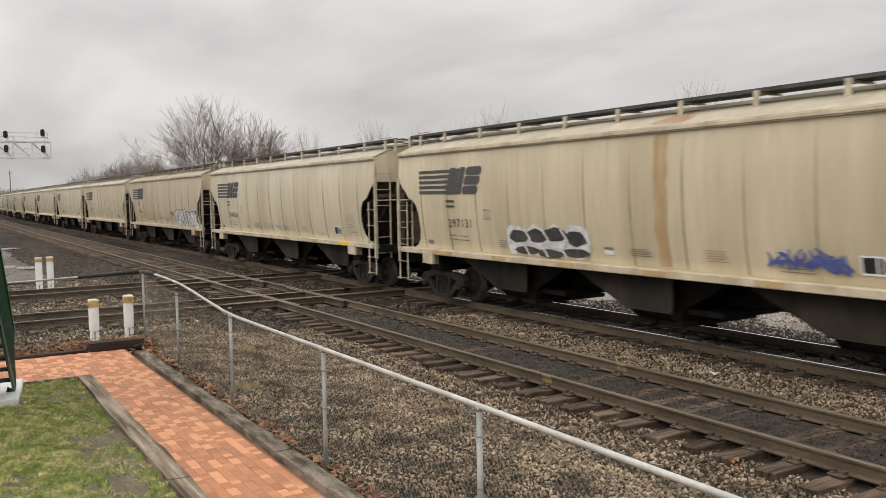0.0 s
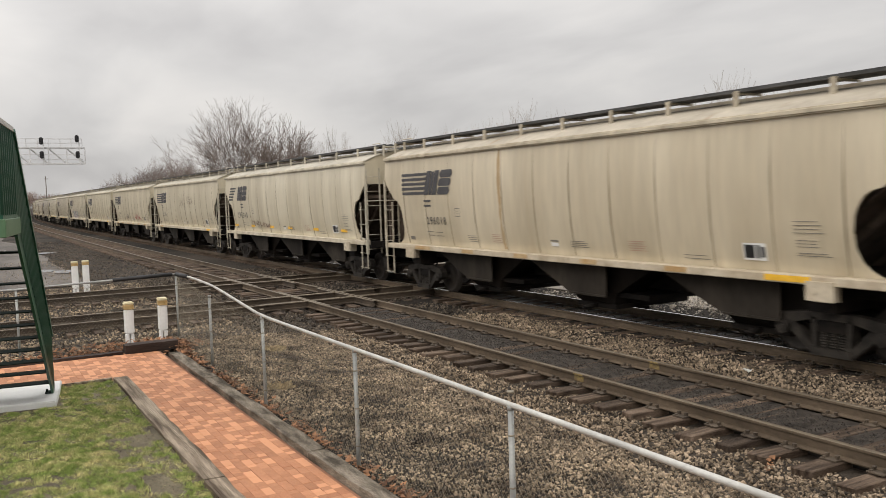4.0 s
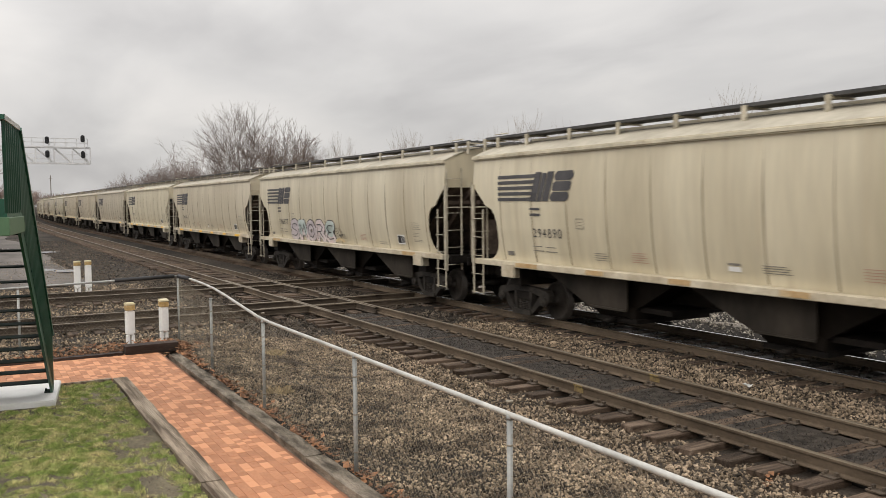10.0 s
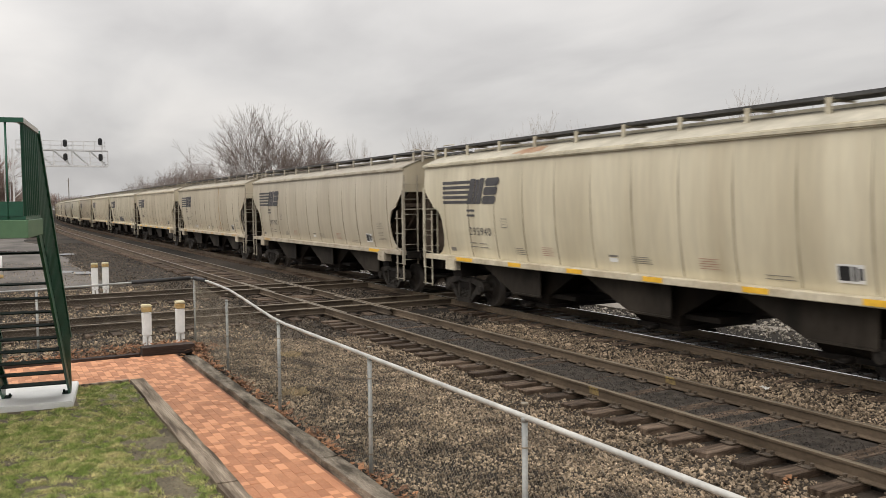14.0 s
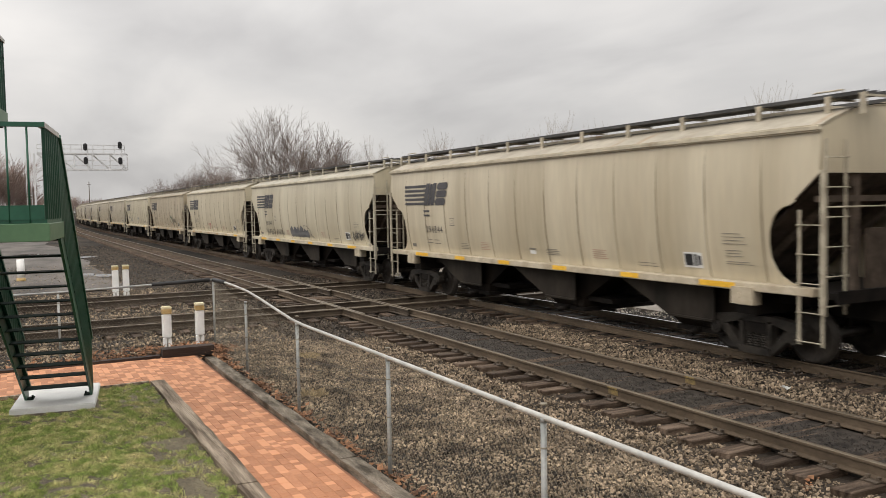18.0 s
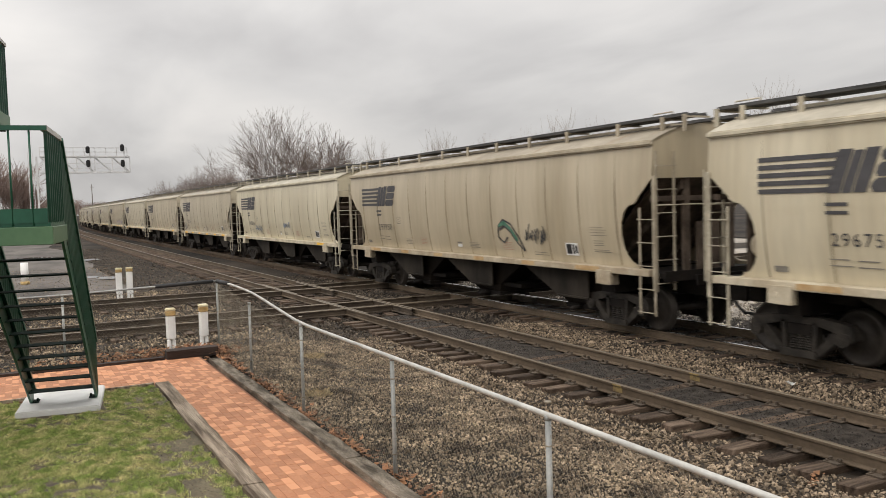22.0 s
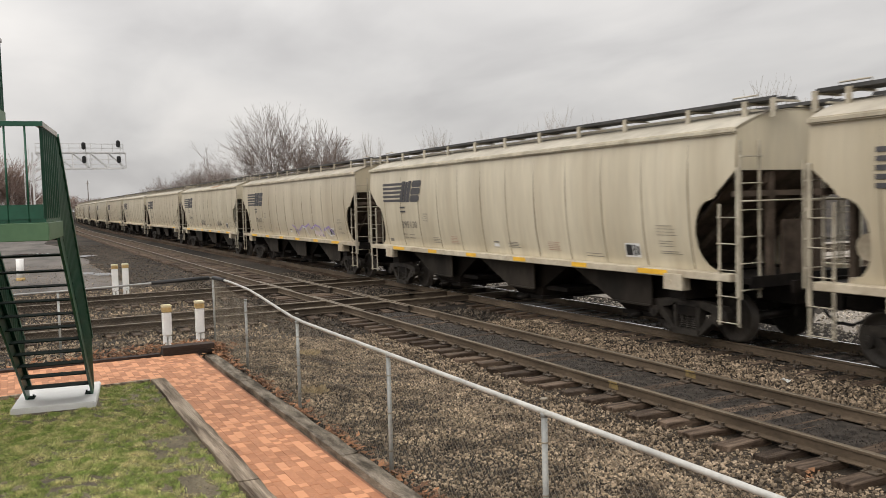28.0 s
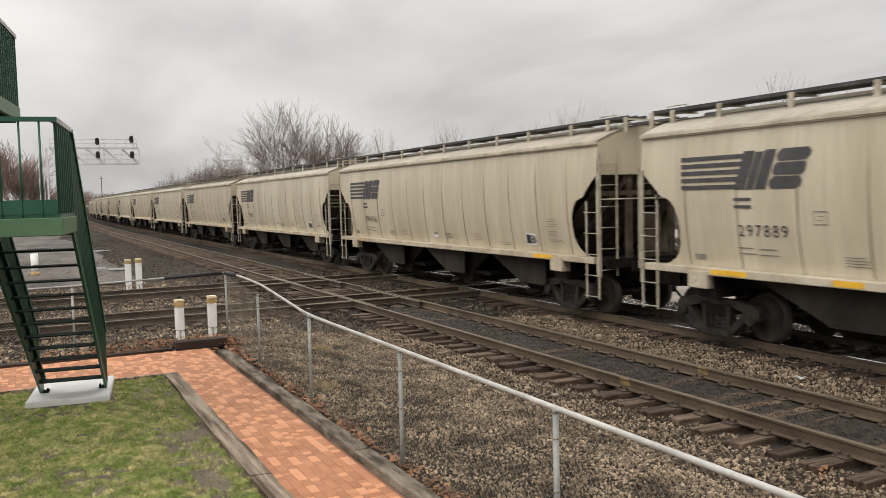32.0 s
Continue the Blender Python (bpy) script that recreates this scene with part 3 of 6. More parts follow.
def build_cross_track(cx, y0, y1, part_range):
    tr = thing("crossing_track", "rusty rails on dark ties of a track crossing the main line", "railway track", kind="structure", group="crossing tracks")
    for off in (-GAUGE, GAUGE):
        pts = [(Vector((cx + off, y, -0.004)), Vector((1, 0, 0))) for y in (y0, -4.0, 0.0, 6.0, 14.0, 20.0, y1)]
        part("rail", sweep_rail(pts, side_mat=M_RAIL_DARK), None, tr)
    rng = random.Random(int(-cx * 10))
    far = bmesh.new()
    y = y0
    while y < y1:
        cross = any(abs(y - ty) < 1.75 for ty in (MAIN_Y, NEAR_Y))
        if part_range[0] < y < part_range[1]:
            m = Matrix.Translation((cx + rng.uniform(-0.05, 0.05), y, rng.uniform(-0.03, -0.008))) @ pose(0, 0, 0, 0, 0, 90 + rng.uniform(-2, 2))
            part("tie", TIES[rng.randrange(5)], None, tr, m=m)
            if not cross:
                for off in (-GAUGE, GAUGE):
                    part("tie_plate", PLATE, None, tr, m=Matrix.Translation((cx + off, y, 0)) @ pose(0, 0, 0, 0, 0, 90))
        elif not cross:
            beam(far, (cx - 1.37, y, -0.27), (cx + 1.37, y, -0.27), 0.23, 0.18)
        y += 0.55 + rng.uniform(-0.03, 0.03)
    tagged(part("distant_ties", far, M_TIE, tr), kind="stuff")
    # guard rails inside and outside each running rail at the diamonds
    for ty in (MAIN_Y, NEAR_Y):
        for off in (-GAUGE + 0.11, GAUGE - 0.11):
            part("guard_rail", sweep_rail([(Vector((cx + off, ty - 2.1, -0.002)), Vector((1, 0, 0))), (Vector((cx + off, ty + 2.1, -0.002)), Vector((1, 0, 0)))], side_mat=M_RAIL_DARK), None, tr)
            part("guard_rail", sweep_rail([(Vector((cx - 2.1, ty + off, -0.006)), Vector((0, 1, 0))), (Vector((cx + 2.1, ty + off, -0.006)), Vector((0, 1, 0)))], side_mat=M_RAIL_DARK), None, tr)
    return tr


build_track("near_track", NEAR_Y, -320.0, 60.0, (-48.0, 1.0), "empty main track of rusty rails on weathered dark ties", -19.0)
build_track("main_track", MAIN_Y, -330.0, 60.0, (-30.0, 1.0), "main track of steel rails on dark ties under the train", -12.0)
bm_ = bmesh.new()
box(bm_, -20.6, 8.0, NEAR_Y - 0.66, NEAR_Y + 0.66, -0.30, -0.188)
solid("cinder_bed", bm_, M_CINDER, "black oily cinder bed between the rails", "track bed", kind="structure")
# dark cinder strip that carries the train's shade on the ground in its colour
bm_ = bmesh.new()
box(bm_, -20.6, 8.0, MAIN_Y - 0.9, MAIN_Y + 1.5, -0.30, -0.200)
solid("cinder_bed", bm_, M_CINDER, "oily cinder bed under the train, darkened for the shade there", "track bed", kind="structure")
for cx_ in CROSS_X:
    build_cross_track(cx_, -70.0, 90.0, (-6.0, 16.0))


# ---- the train: covered hopper wagons ----
CAR_PITCH, CAR_LEN, SIDE = 18.0, 16.5, 1.6
FIRST_X = -20.28                         # left end of the first wagon at the start
SPEED, BRAKE = 12.89, 0.0184
SURGE_T = (0, 1, 2, 3, 3.5, 4.5, 6, 7, 8, 9, 10, 11, 12, 13, 14, 17, 20, 21, 22, 25, 26.5, 28, 29, 32)
SURGE = (0, 0, -0.50, -0.34, -0.30, 0.10, 0.60, 0.58, 0.48, -0.02, 0.26, 0.26, 0.22, 0.10, 0.04, 0, -0.03, -0.25, 0, 0.12, -0.1, -0.36, 0.02, 0)
SECTION = [(1.37, 1.40), (1.70, 1.47), (2.10, 1.535), (2.60, 1.575), (3.00, 1.59), (3.40, 1.585), (3.83, 1.55)]


def travelled(t):
    """Way run since the start, with the small surges of the slack between the wagons."""
    surge = np.interp(t, SURGE_T, SURGE)
    return SPEED * t - 0.5 * BRAKE * t * t - 0.08 + surge


def half_width(z):
    return float(np.interp(z, [a for a, _ in SECTION], [b for _, b in SECTION]))


CUT_Z = (1.37, 1.42, 1.50, 1.62, 1.80, 2.05, 2.30, 2.48, 2.60, 2.67, 2.70, 2.76, 2.79, 3.20)
CUT_X = (0.52, 0.68, 0.82, 0.93, 1.01, 1.03, 1.00, 0.92, 0.82, 0.70, 0.56, 0.47, 0.47, 0.0)


def end_cut(z):
    """How far the side sheet stops short of the wagon's end at height z: a round bite below, a notch, a slant up to the corner."""
    return float(np.interp(z, CUT_Z, CUT_X))


def roof_z(y):
    return 3.93 + 0.40 * (1 - (abs(y) / 1.60) ** 2.0)


def side_sheet(sgn):
    """One curved side sheet, cut back at both ends below the roof."""
    bm = bmesh.new()
    zs = sorted(set(CUT_Z) | {1.46, 1.56, 1.70, 1.92, 2.18, 2.40, 2.54, 2.64, 3.0, 3.4, 3.6, 3.86})
    shells = []
    for thick in (0.0, 0.03):
        cols = []
        for z in zs:
            c, w = end_cut(z), half_width(z) - thick
            cols.append([bm.verts.new((x, sgn * w, z)) for x in (c, 2.0, 5.0, 8.25, 11.5, 14.5, CAR_LEN - c)])
        for a, b in zip(cols, cols[1:]):
            for i in range(6):
                bm.faces.new((a[i], a[i + 1], b[i + 1], b[i])).smooth = True
        shells.append(cols)
    for k in (0, 6):
        for i in range(len(zs) - 1):
            bm.faces.new([bm.verts.new(v.co) for v in (shells[0][i][k], shells[0][i + 1][k], shells[1][i + 1][k], shells[1][i][k])])
    return mesh_of("side_sheet", bm, M_CAR)


def end_wall(x):
    """The end wall above the slope sheet."""
    bm = bmesh.new()
    ys = np.linspace(-1.54, 1.54, 13)
    rings = []
    for xx in (x - 0.012, x + 0.012):
        rings.append(([bm.verts.new((xx, y, roof_z(y) - 0.015)) for y in ys], [bm.verts.new((xx, y, 3.2)) for y in ys]))
    for top, bot in rings:
        for i in range(12):
            bm.faces.new((bot[i], bot[i + 1], top[i + 1], top[i]))
    (t0, b0), (t1, b1) = rings
    for i in range(12):
        bm.faces.new((b0[i], b0[i + 1], b1[i + 1], b1[i]))
    return mesh_of("end_wall", bm, M_CAR)


def car_roof():
    bm = bmesh.new()
    ys = np.linspace(-1.58, 1.58, 21)
    for lift in (0.0, -0.03):
        rows = [[bm.verts.new((x, y, roof_z(y) + lift)) for y in ys] for x in (-0.02, 4.1, 8.25, 12.4, CAR_LEN + 0.02)]
        for a, b in zip(rows, rows[1:]):
            for i in range(20):
                bm.faces.new((a[i], a[i + 1], b[i + 1], b[i])).smooth = True
    # hatch trough along the ridge
    box(bm, 0.8, CAR_LEN - 0.8, -0.33, 0.33, 4.31, 4.37)
    return mesh_of("roof", bm, M_ROOF)


def eave_mesh(sgn):
    """The turned lip of the roof sheet."""
    bm = bmesh.new()
    prism(bm, [(-0.02, 3.842), (CAR_LEN + 0.02, 3.842), (CAR_LEN + 0.02, 3.952), (-0.02, 3.952)], sgn * 1.52, sgn * 1.632)
    bmesh.ops.bevel(bm, geom=bm.edges[:], offset=0.026, segments=3, affect="EDGES")
    return mesh_of("eave", bm, M_EAVE)


def rib_mesh(sgn):
    """A pressed seam that follows the curve of the side sheet."""
    bm = bmesh.new()
    zs = np.linspace(1.40, 3.72, 14)
    rows = []
    for z in zs:
        w = half_width(z)
        k = min(1.0, max(0.12, (3.80 - z) / 1.0))
        rows.append([bm.verts.new((x * k, sgn * (w + d), z)) for x, d in ((-0.032, -0.01), (-0.014, 0.012 * k), (0.011, 0.012 * k), (0.026, -0.01))])
    for a, b in zip(rows, rows[1:]):
        for i in range(3):
            bm.faces.new((a[i], a[i + 1], b[i + 1], b[i]))
    return mesh_of("side_seam", bm, M_RIB)


def spring_mesh(x, sgn):
    """One coil spring of the truck, as a ringed column."""
    bm = bmesh.new()
    rings = []
    for k in range(13):
        r = 0.075 if k % 2 else 0.055
        rings.append([bm.verts.new((x + math.cos(2 * math.pi * i / 8) * r, sgn * 1.12 + math.sin(2 * math.pi * i / 8) * r, 0.20 + k * 0.021)) for i in range(8)])
    for a, b in zip(rings, rings[1:]):
        for i in range(8):
            bm.faces.new((a[i], a[(i + 1) % 8], b[(i + 1) % 8], b[i]))
    return mesh_of("spring", bm, M_TRUCK)


def ladder_mesh(width, z0, z1, first, pitch=0.465):
    """Two flat stiles and round rungs, in the x-z plane."""
    bm = bmesh.new()
    for x in (0, width):
        box(bm, x - 0.021, x + 0.021, -0.014, 0.014, z0, z1)
    z = first
    while z < z1:
        tube(bm, (0, -0.045, z), (width, -0.045, z), 0.0105, 6)
        for x in (0, width):
            box(bm, x - 0.015, x + 0.015, -0.055, 0.0, z - 0.015, z + 0.015)
        z += pitch
    return mesh_of("ladder", bm, M_LADDER)


def hopper_mesh(xe):
    """A discharge bay with slopes before and behind and a tapered mouth."""
    bm = bmesh.new()
    rings = []
    for x0, x1, hy, z in ((xe - 2.86, xe + 1.36, 1.26, 1.34), (xe - 1.18, xe - 0.02, 1.26, 0.57), (xe - 1.15, xe - 0.05, 1.02, 0.36)):
        rings.append([bm.verts.new(p) for p in ((x0, -hy, z), (x1, -min(hy, 1.02), z), (x1, min(hy, 1.02), z), (x0, hy, z))])
    for a, b in zip(rings, rings[1:]):
        for i in range(4):
            bm.faces.new((a[i], b[i], b[(i + 1) % 4], a[(i + 1) % 4]))
    bm.faces.new(rings[-1])
    bm.faces.new(rings[0][::-1])
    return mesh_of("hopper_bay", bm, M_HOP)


def hopper_plate(xe, sgn):
    """The side plate of a bay: a slanting front edge, an upright rear edge, a turned lip."""
    bm = bmesh.new()
    prism(bm, [(xe - 3.0, 1.34), (xe, 1.34), (xe, 0.58), (xe - 1.25, 0.58)], sgn * 1.27, sgn * 1.30)
    box(bm, xe - 1.2, xe, min(sgn * 1.27, sgn * 1.33), max(sgn * 1.27, sgn * 1.33), 0.545, 0.585)
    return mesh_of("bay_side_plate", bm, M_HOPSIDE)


def gate_mesh(xc):
    bm = bmesh.new()
    box(bm, xc - 0.62, xc + 0.62, -1.06, 1.06, 0.27, 0.36)
    box(bm, xc - 0.75, xc + 0.75, -0.30, -0.22, 0.22, 0.28)
    box(bm, xc + 0.62, xc + 1.50, -0.95, 0.95, 0.52, 0.62)
    tube(bm, (xc, -1.35, 0.30), (xc, -1.0, 0.30), 0.05, 8)
    tube(bm, (xc - 0.1, -1.35, 0.30), (xc + 0.1, -1.35, 0.30), 0.02, 6)
    return mesh_of("discharge_gate", bm, M_UNDER)


def sideframe_mesh(sgn):
    """A cast side frame: arched top chord, hanging tension member, spring nest, journal ends."""
    bm = bmesh.new()
    y0, y1 = sgn * 1.02, sgn * 1.20
    prism(bm, [(-1.03, 0.60), (-0.94, 0.70), (-0.45, 0.76), (0.45, 0.76), (0.94, 0.70), (1.03, 0.60), (1.03, 0.46), (0.95, 0.40), (0.76, 0.42), (0.70, 0.55), (0.34, 0.64),
               (-0.34, 0.64), (-0.70, 0.55), (-0.76, 0.42), (-0.95, 0.40), (-1.03, 0.46)], y0, y1)
    for s in (-1, 1):
        prism(bm, [(s * 0.80, 0.46), (s * 0.66, 0.56), (s * 0.30, 0.19), (s * 0.34, 0.08)], y0, y1)
        prism(bm, [(s * 0.36, 0.68), (s * 0.27, 0.68), (s * 0.25, 0.18), (s * 0.33, 0.18)], y0, y1)
        tube(bm, (s * 0.865, sgn * 1.16, 0.457), (s * 0.865, sgn * 1.27, 0.457), 0.11, 12)
        tube(bm, (s * 0.865, sgn * 1.26, 0.457), (s * 0.865, sgn * 1.29, 0.457), 0.05, 8)
    prism(bm, [(-0.36, 0.08), (0.36, 0.08), (0.34, 0.20), (-0.34, 0.20)], sgn * 0.98, sgn * 1.24)
    return mesh_of("side_frame", bm, M_TRUCK)


def wheel_mesh(sgn):
    """A wheel: tread, flange, dished plate and hub."""
    bm = bmesh.new()
    prof = [(0.10, 0.09), (0.11, 0.10), (0.17, 0.045), (0.36, 0.02), (0.40, 0.065), (0.455, 0.065), (0.457, -0.035), (0.482, -0.045), (0.482, -0.070), (0.40, -0.070), (0.37, -0.02), (0.17, -0.01), (0.11, -0.07), (0.10, -0.07)]
    n = 20
    rings = [[bm.verts.new((math.cos(2 * math.pi * i / n) * r, sgn * (0.755 + o), math.sin(2 * math.pi * i / n) * r)) for i in range(n)] for r, o in prof]
    for a, b in zip(rings, rings[1:]):
        for i in range(n):
            bm.faces.new((a[i], a[(i + 1) % n], b[(i + 1) % n], b[i])).smooth = True
    bm.faces.new(rings[0])
    bm.faces.new(rings[-1])
    return mesh_of("wheel", bm, M_WHEEL)


def axle_mesh():
    bm = bmesh.new()
    tube(bm, (0, -1.14, 0), (0, 1.14, 0), 0.085, 12)
    return mesh_of("wheelset", bm, M_WHEEL)


def build_car():
    car = thing("hopper_wagon", "grey-tan steel covered hopper wagon rolling on the main track", "freight wagon", group="wagons of the train")
    for sgn in (-1, 1):
        part("side_sheet", side_sheet(sgn), None, car)
    for x in (0.012, CAR_LEN - 0.012):
        part("end_wall", end_wall(x), None, car)
    part("roof", car_roof(), None, car)
    for sgn in (-1, 1):
        part("eave", eave_mesh(sgn), None, car)
        me = rib_mesh(sgn)
        for i in range(12):
            part("side_seam", me, None, car, m=pose(1.22 + 1.285 * i, 0, 0))
        bm = bmesh.new()
        prism(bm, [(0.10, 1.235), (CAR_LEN - 0.10, 1.235), (CAR_LEN - 0.10, 1.375), (0.10, 1.375)], sgn * 1.40, sgn * 1.625)
        bmesh.ops.bevel(bm, geom=bm.edges[:], offset=0.012, segments=1, affect="EDGES")
        part("side_sill", bm, M_SILL, car, "dusty pale side sill")
        for x in (1.62, CAR_LEN - 1.50):
            bm = bmesh.new()
            box(bm, x - 0.24, x + 0.24, sgn * 1.58, sgn * 1.66, 1.00, 1.30)
            box(bm, x - 0.16, x + 0.16, sgn * 1.36, sgn * 1.60, 0.98, 1.26)
            tube(bm, (x - 0.08, sgn * 1.655, 1.15), (x - 0.08, sgn * 1.672, 1.15), 0.05, 10)
            part("jacking_pad", bm, M_SILL, car)
        # walkway along the roof's edge and its brackets
        bm = bmesh.new()
        box(bm, -0.35, CAR_LEN + 0.35, sgn * 0.72 - 0.28, sgn * 0.72 + 0.28, 4.405, 4.44)
        for k in range(3):
            box(bm, -0.35, CAR_LEN + 0.35, sgn * (0.48 + 0.24 * k) - 0.02, sgn * (0.48 + 0.24 * k) + 0.02, 4.439, 4.47)
        part("roof_walkway", bm, M_WALKWAY, car, "dark grating roof walkway")
        bm = bmesh.new()
        prism(bm, [(-0.05, 4.10), (0.05, 4.10), (0.05, 4.43), (-0.05, 4.43)], sgn * 1.002, sgn * 1.04)
        box(bm, -0.03, 0.03, sgn * 0.70 - 0.33, sgn * 0.70 + 0.33, 4.37, 4.404)
        me = mesh_of("walkway_bracket", bm, M_LADDER)
        for x in (-0.33, 0.29, 1.55, 3.20, 4.81, 6.44, 8.05, 9.68, 11.30, 12.92, 14.80, 16.20, 16.83):
            part("walkway_bracket", me, None, car, m=pose(x, 0, 0))
        # side and end ladders
        part("ladder", ladder_mesh(0.44, 0.46, 2.62, 0.52), None, car, m=pose(CAR_LEN - 0.36, sgn * 1.60, 0, 0, 0, 0))
        part("ladder", ladder_mesh(0.44, 0.46, 2.62, 0.52), None, car, m=pose(0.03, sgn * 1.60, 0, 0, 0, 0))
        part("end_ladder", ladder_mesh(0.46, 0.95, 3.72, 1.11), None, car, m=pose(CAR_LEN + 0.10, sgn * 1.57, 0, 0, 0, 90 if sgn < 0 else -90))
        part("end_ladder", ladder_mesh(0.46, 1.25, 3.30, 1.58), None, car, m=pose(-0.10, sgn * 1.57, 0, 0, 0, 90 if sgn < 0 else -90))
        # stout corner posts from the sill up to the roof, a rail across the end
        for x in (0.03, CAR_LEN + 0.08):
            bm = bmesh.new()
            box(bm, x - 0.04, x + 0.04, min(sgn * 1.585, sgn * 1.635), max(sgn * 1.585, sgn * 1.635), 0.98, 3.24)
            bmesh.ops.bevel(bm, geom=bm.edges[:], offset=0.008, segments=1, affect="EDGES")
            part("corner_post", bm, M_LADDER, car)
    for x in (-0.12, CAR_LEN + 0.13):
        bm = bmesh.new()
        tube(bm, (x, -1.58, 2.66), (x, 1.58, 2.66), 0.016, 6)
        part("end_handrail", bm, M_LADDER, car)
    # roof end handholds
    for x in (0.35, CAR_LEN - 0.35):
        bm = bmesh.new()
        pipe(bm, [(x - 0.28, -0.95, 4.44), (x - 0.28, -0.95, 4.52), (x + 0.28, -0.95, 4.52), (x + 0.28, -0.95, 4.44)], 0.016, 6)
        part("roof_grab_iron", bm, M_LADDER, car)
    # slope sheets, end posts, platforms, couplers
    for s, x in ((1, 0.0), (-1, CAR_LEN)):
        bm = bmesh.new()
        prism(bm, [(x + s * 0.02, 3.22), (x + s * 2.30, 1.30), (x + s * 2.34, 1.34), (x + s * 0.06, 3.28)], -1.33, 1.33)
        part("slope_sheet", bm, M_BLACK, car, "dark brown end slope sheet")
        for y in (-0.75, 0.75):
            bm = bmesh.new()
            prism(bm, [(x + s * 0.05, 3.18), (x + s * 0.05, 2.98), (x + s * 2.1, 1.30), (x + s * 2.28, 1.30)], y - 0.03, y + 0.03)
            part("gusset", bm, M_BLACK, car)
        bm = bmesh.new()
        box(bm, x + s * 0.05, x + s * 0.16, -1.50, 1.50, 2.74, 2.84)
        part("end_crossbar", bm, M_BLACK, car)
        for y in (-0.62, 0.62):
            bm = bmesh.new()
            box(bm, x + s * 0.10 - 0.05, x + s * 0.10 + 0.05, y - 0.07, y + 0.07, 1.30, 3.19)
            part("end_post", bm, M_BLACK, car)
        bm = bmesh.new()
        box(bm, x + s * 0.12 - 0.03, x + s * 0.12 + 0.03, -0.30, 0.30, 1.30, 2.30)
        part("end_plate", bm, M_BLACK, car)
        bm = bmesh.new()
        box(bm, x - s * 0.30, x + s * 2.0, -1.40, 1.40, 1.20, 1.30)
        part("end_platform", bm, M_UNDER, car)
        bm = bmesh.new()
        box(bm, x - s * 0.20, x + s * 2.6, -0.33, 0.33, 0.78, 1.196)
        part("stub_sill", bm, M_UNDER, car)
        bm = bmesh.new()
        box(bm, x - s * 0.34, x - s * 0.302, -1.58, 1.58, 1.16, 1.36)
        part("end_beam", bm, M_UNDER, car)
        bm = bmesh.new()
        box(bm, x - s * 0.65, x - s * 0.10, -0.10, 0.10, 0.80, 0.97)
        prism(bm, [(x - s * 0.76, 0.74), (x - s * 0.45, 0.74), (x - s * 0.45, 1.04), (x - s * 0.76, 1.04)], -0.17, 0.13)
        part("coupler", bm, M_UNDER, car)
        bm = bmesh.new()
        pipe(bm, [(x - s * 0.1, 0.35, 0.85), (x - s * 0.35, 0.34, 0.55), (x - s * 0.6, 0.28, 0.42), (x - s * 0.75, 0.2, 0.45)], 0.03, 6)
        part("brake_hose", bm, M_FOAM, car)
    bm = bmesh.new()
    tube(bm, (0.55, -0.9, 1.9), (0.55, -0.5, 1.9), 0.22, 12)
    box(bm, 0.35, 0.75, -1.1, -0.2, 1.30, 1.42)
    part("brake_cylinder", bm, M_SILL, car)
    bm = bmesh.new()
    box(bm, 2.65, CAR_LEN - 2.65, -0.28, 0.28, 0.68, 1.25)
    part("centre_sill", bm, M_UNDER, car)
    # bays and gates carry the shade under the sill in their colour
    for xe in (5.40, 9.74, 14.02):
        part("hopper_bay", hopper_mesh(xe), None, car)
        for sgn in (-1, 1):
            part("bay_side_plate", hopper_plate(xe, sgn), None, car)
        part("discharge_gate", gate_mesh(xe - 0.6), None, car)
    frames = [sideframe_mesh(s) for s in (-1, 1)]
    springs = [spring_mesh(x, s) for s in (-1, 1) for x in (-0.16, 0.0, 0.16)]
    for x in (1.62, CAR_LEN - 1.62):
        bm = bmesh.new()
        box(bm, -0.24, 0.24, -1.19, 1.19, 0.45, 0.63)
        tube(bm, (0, 0, 0.7), (0, 0, 0.82), 0.3, 12)
        bo = bmesh.new()
        box(bo, x - 0.22, x + 0.22, -1.42, 1.42, 0.80, 1.22)
        box(bo, x - 0.9, x + 0.9, -0.9, 0.9, 0.98, 1.22)
        part("body_bolster", bo, M_UNDER, car)
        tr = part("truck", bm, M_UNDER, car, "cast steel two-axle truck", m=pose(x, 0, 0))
        for i in (0, 1):
            part("side_frame", frames[i], None, tr)
            for me in springs[3 * i:3 * i + 3]:
                part("spring", me, None, tr)
        for ax in (-0.865, 0.865):
            part("wheelset", WHEELSET, None, tr, m=pose(ax, 0, 0.457))
    return car


def wheelset_mesh():
    a = bmesh.new()
    a.from_mesh(axle_mesh())
    for s in (-1, 1):
        a.from_mesh(wheel_mesh(s))
    return mesh_of("wheelset", a, M_WHEEL)


WHEELSET = wheelset_mesh()


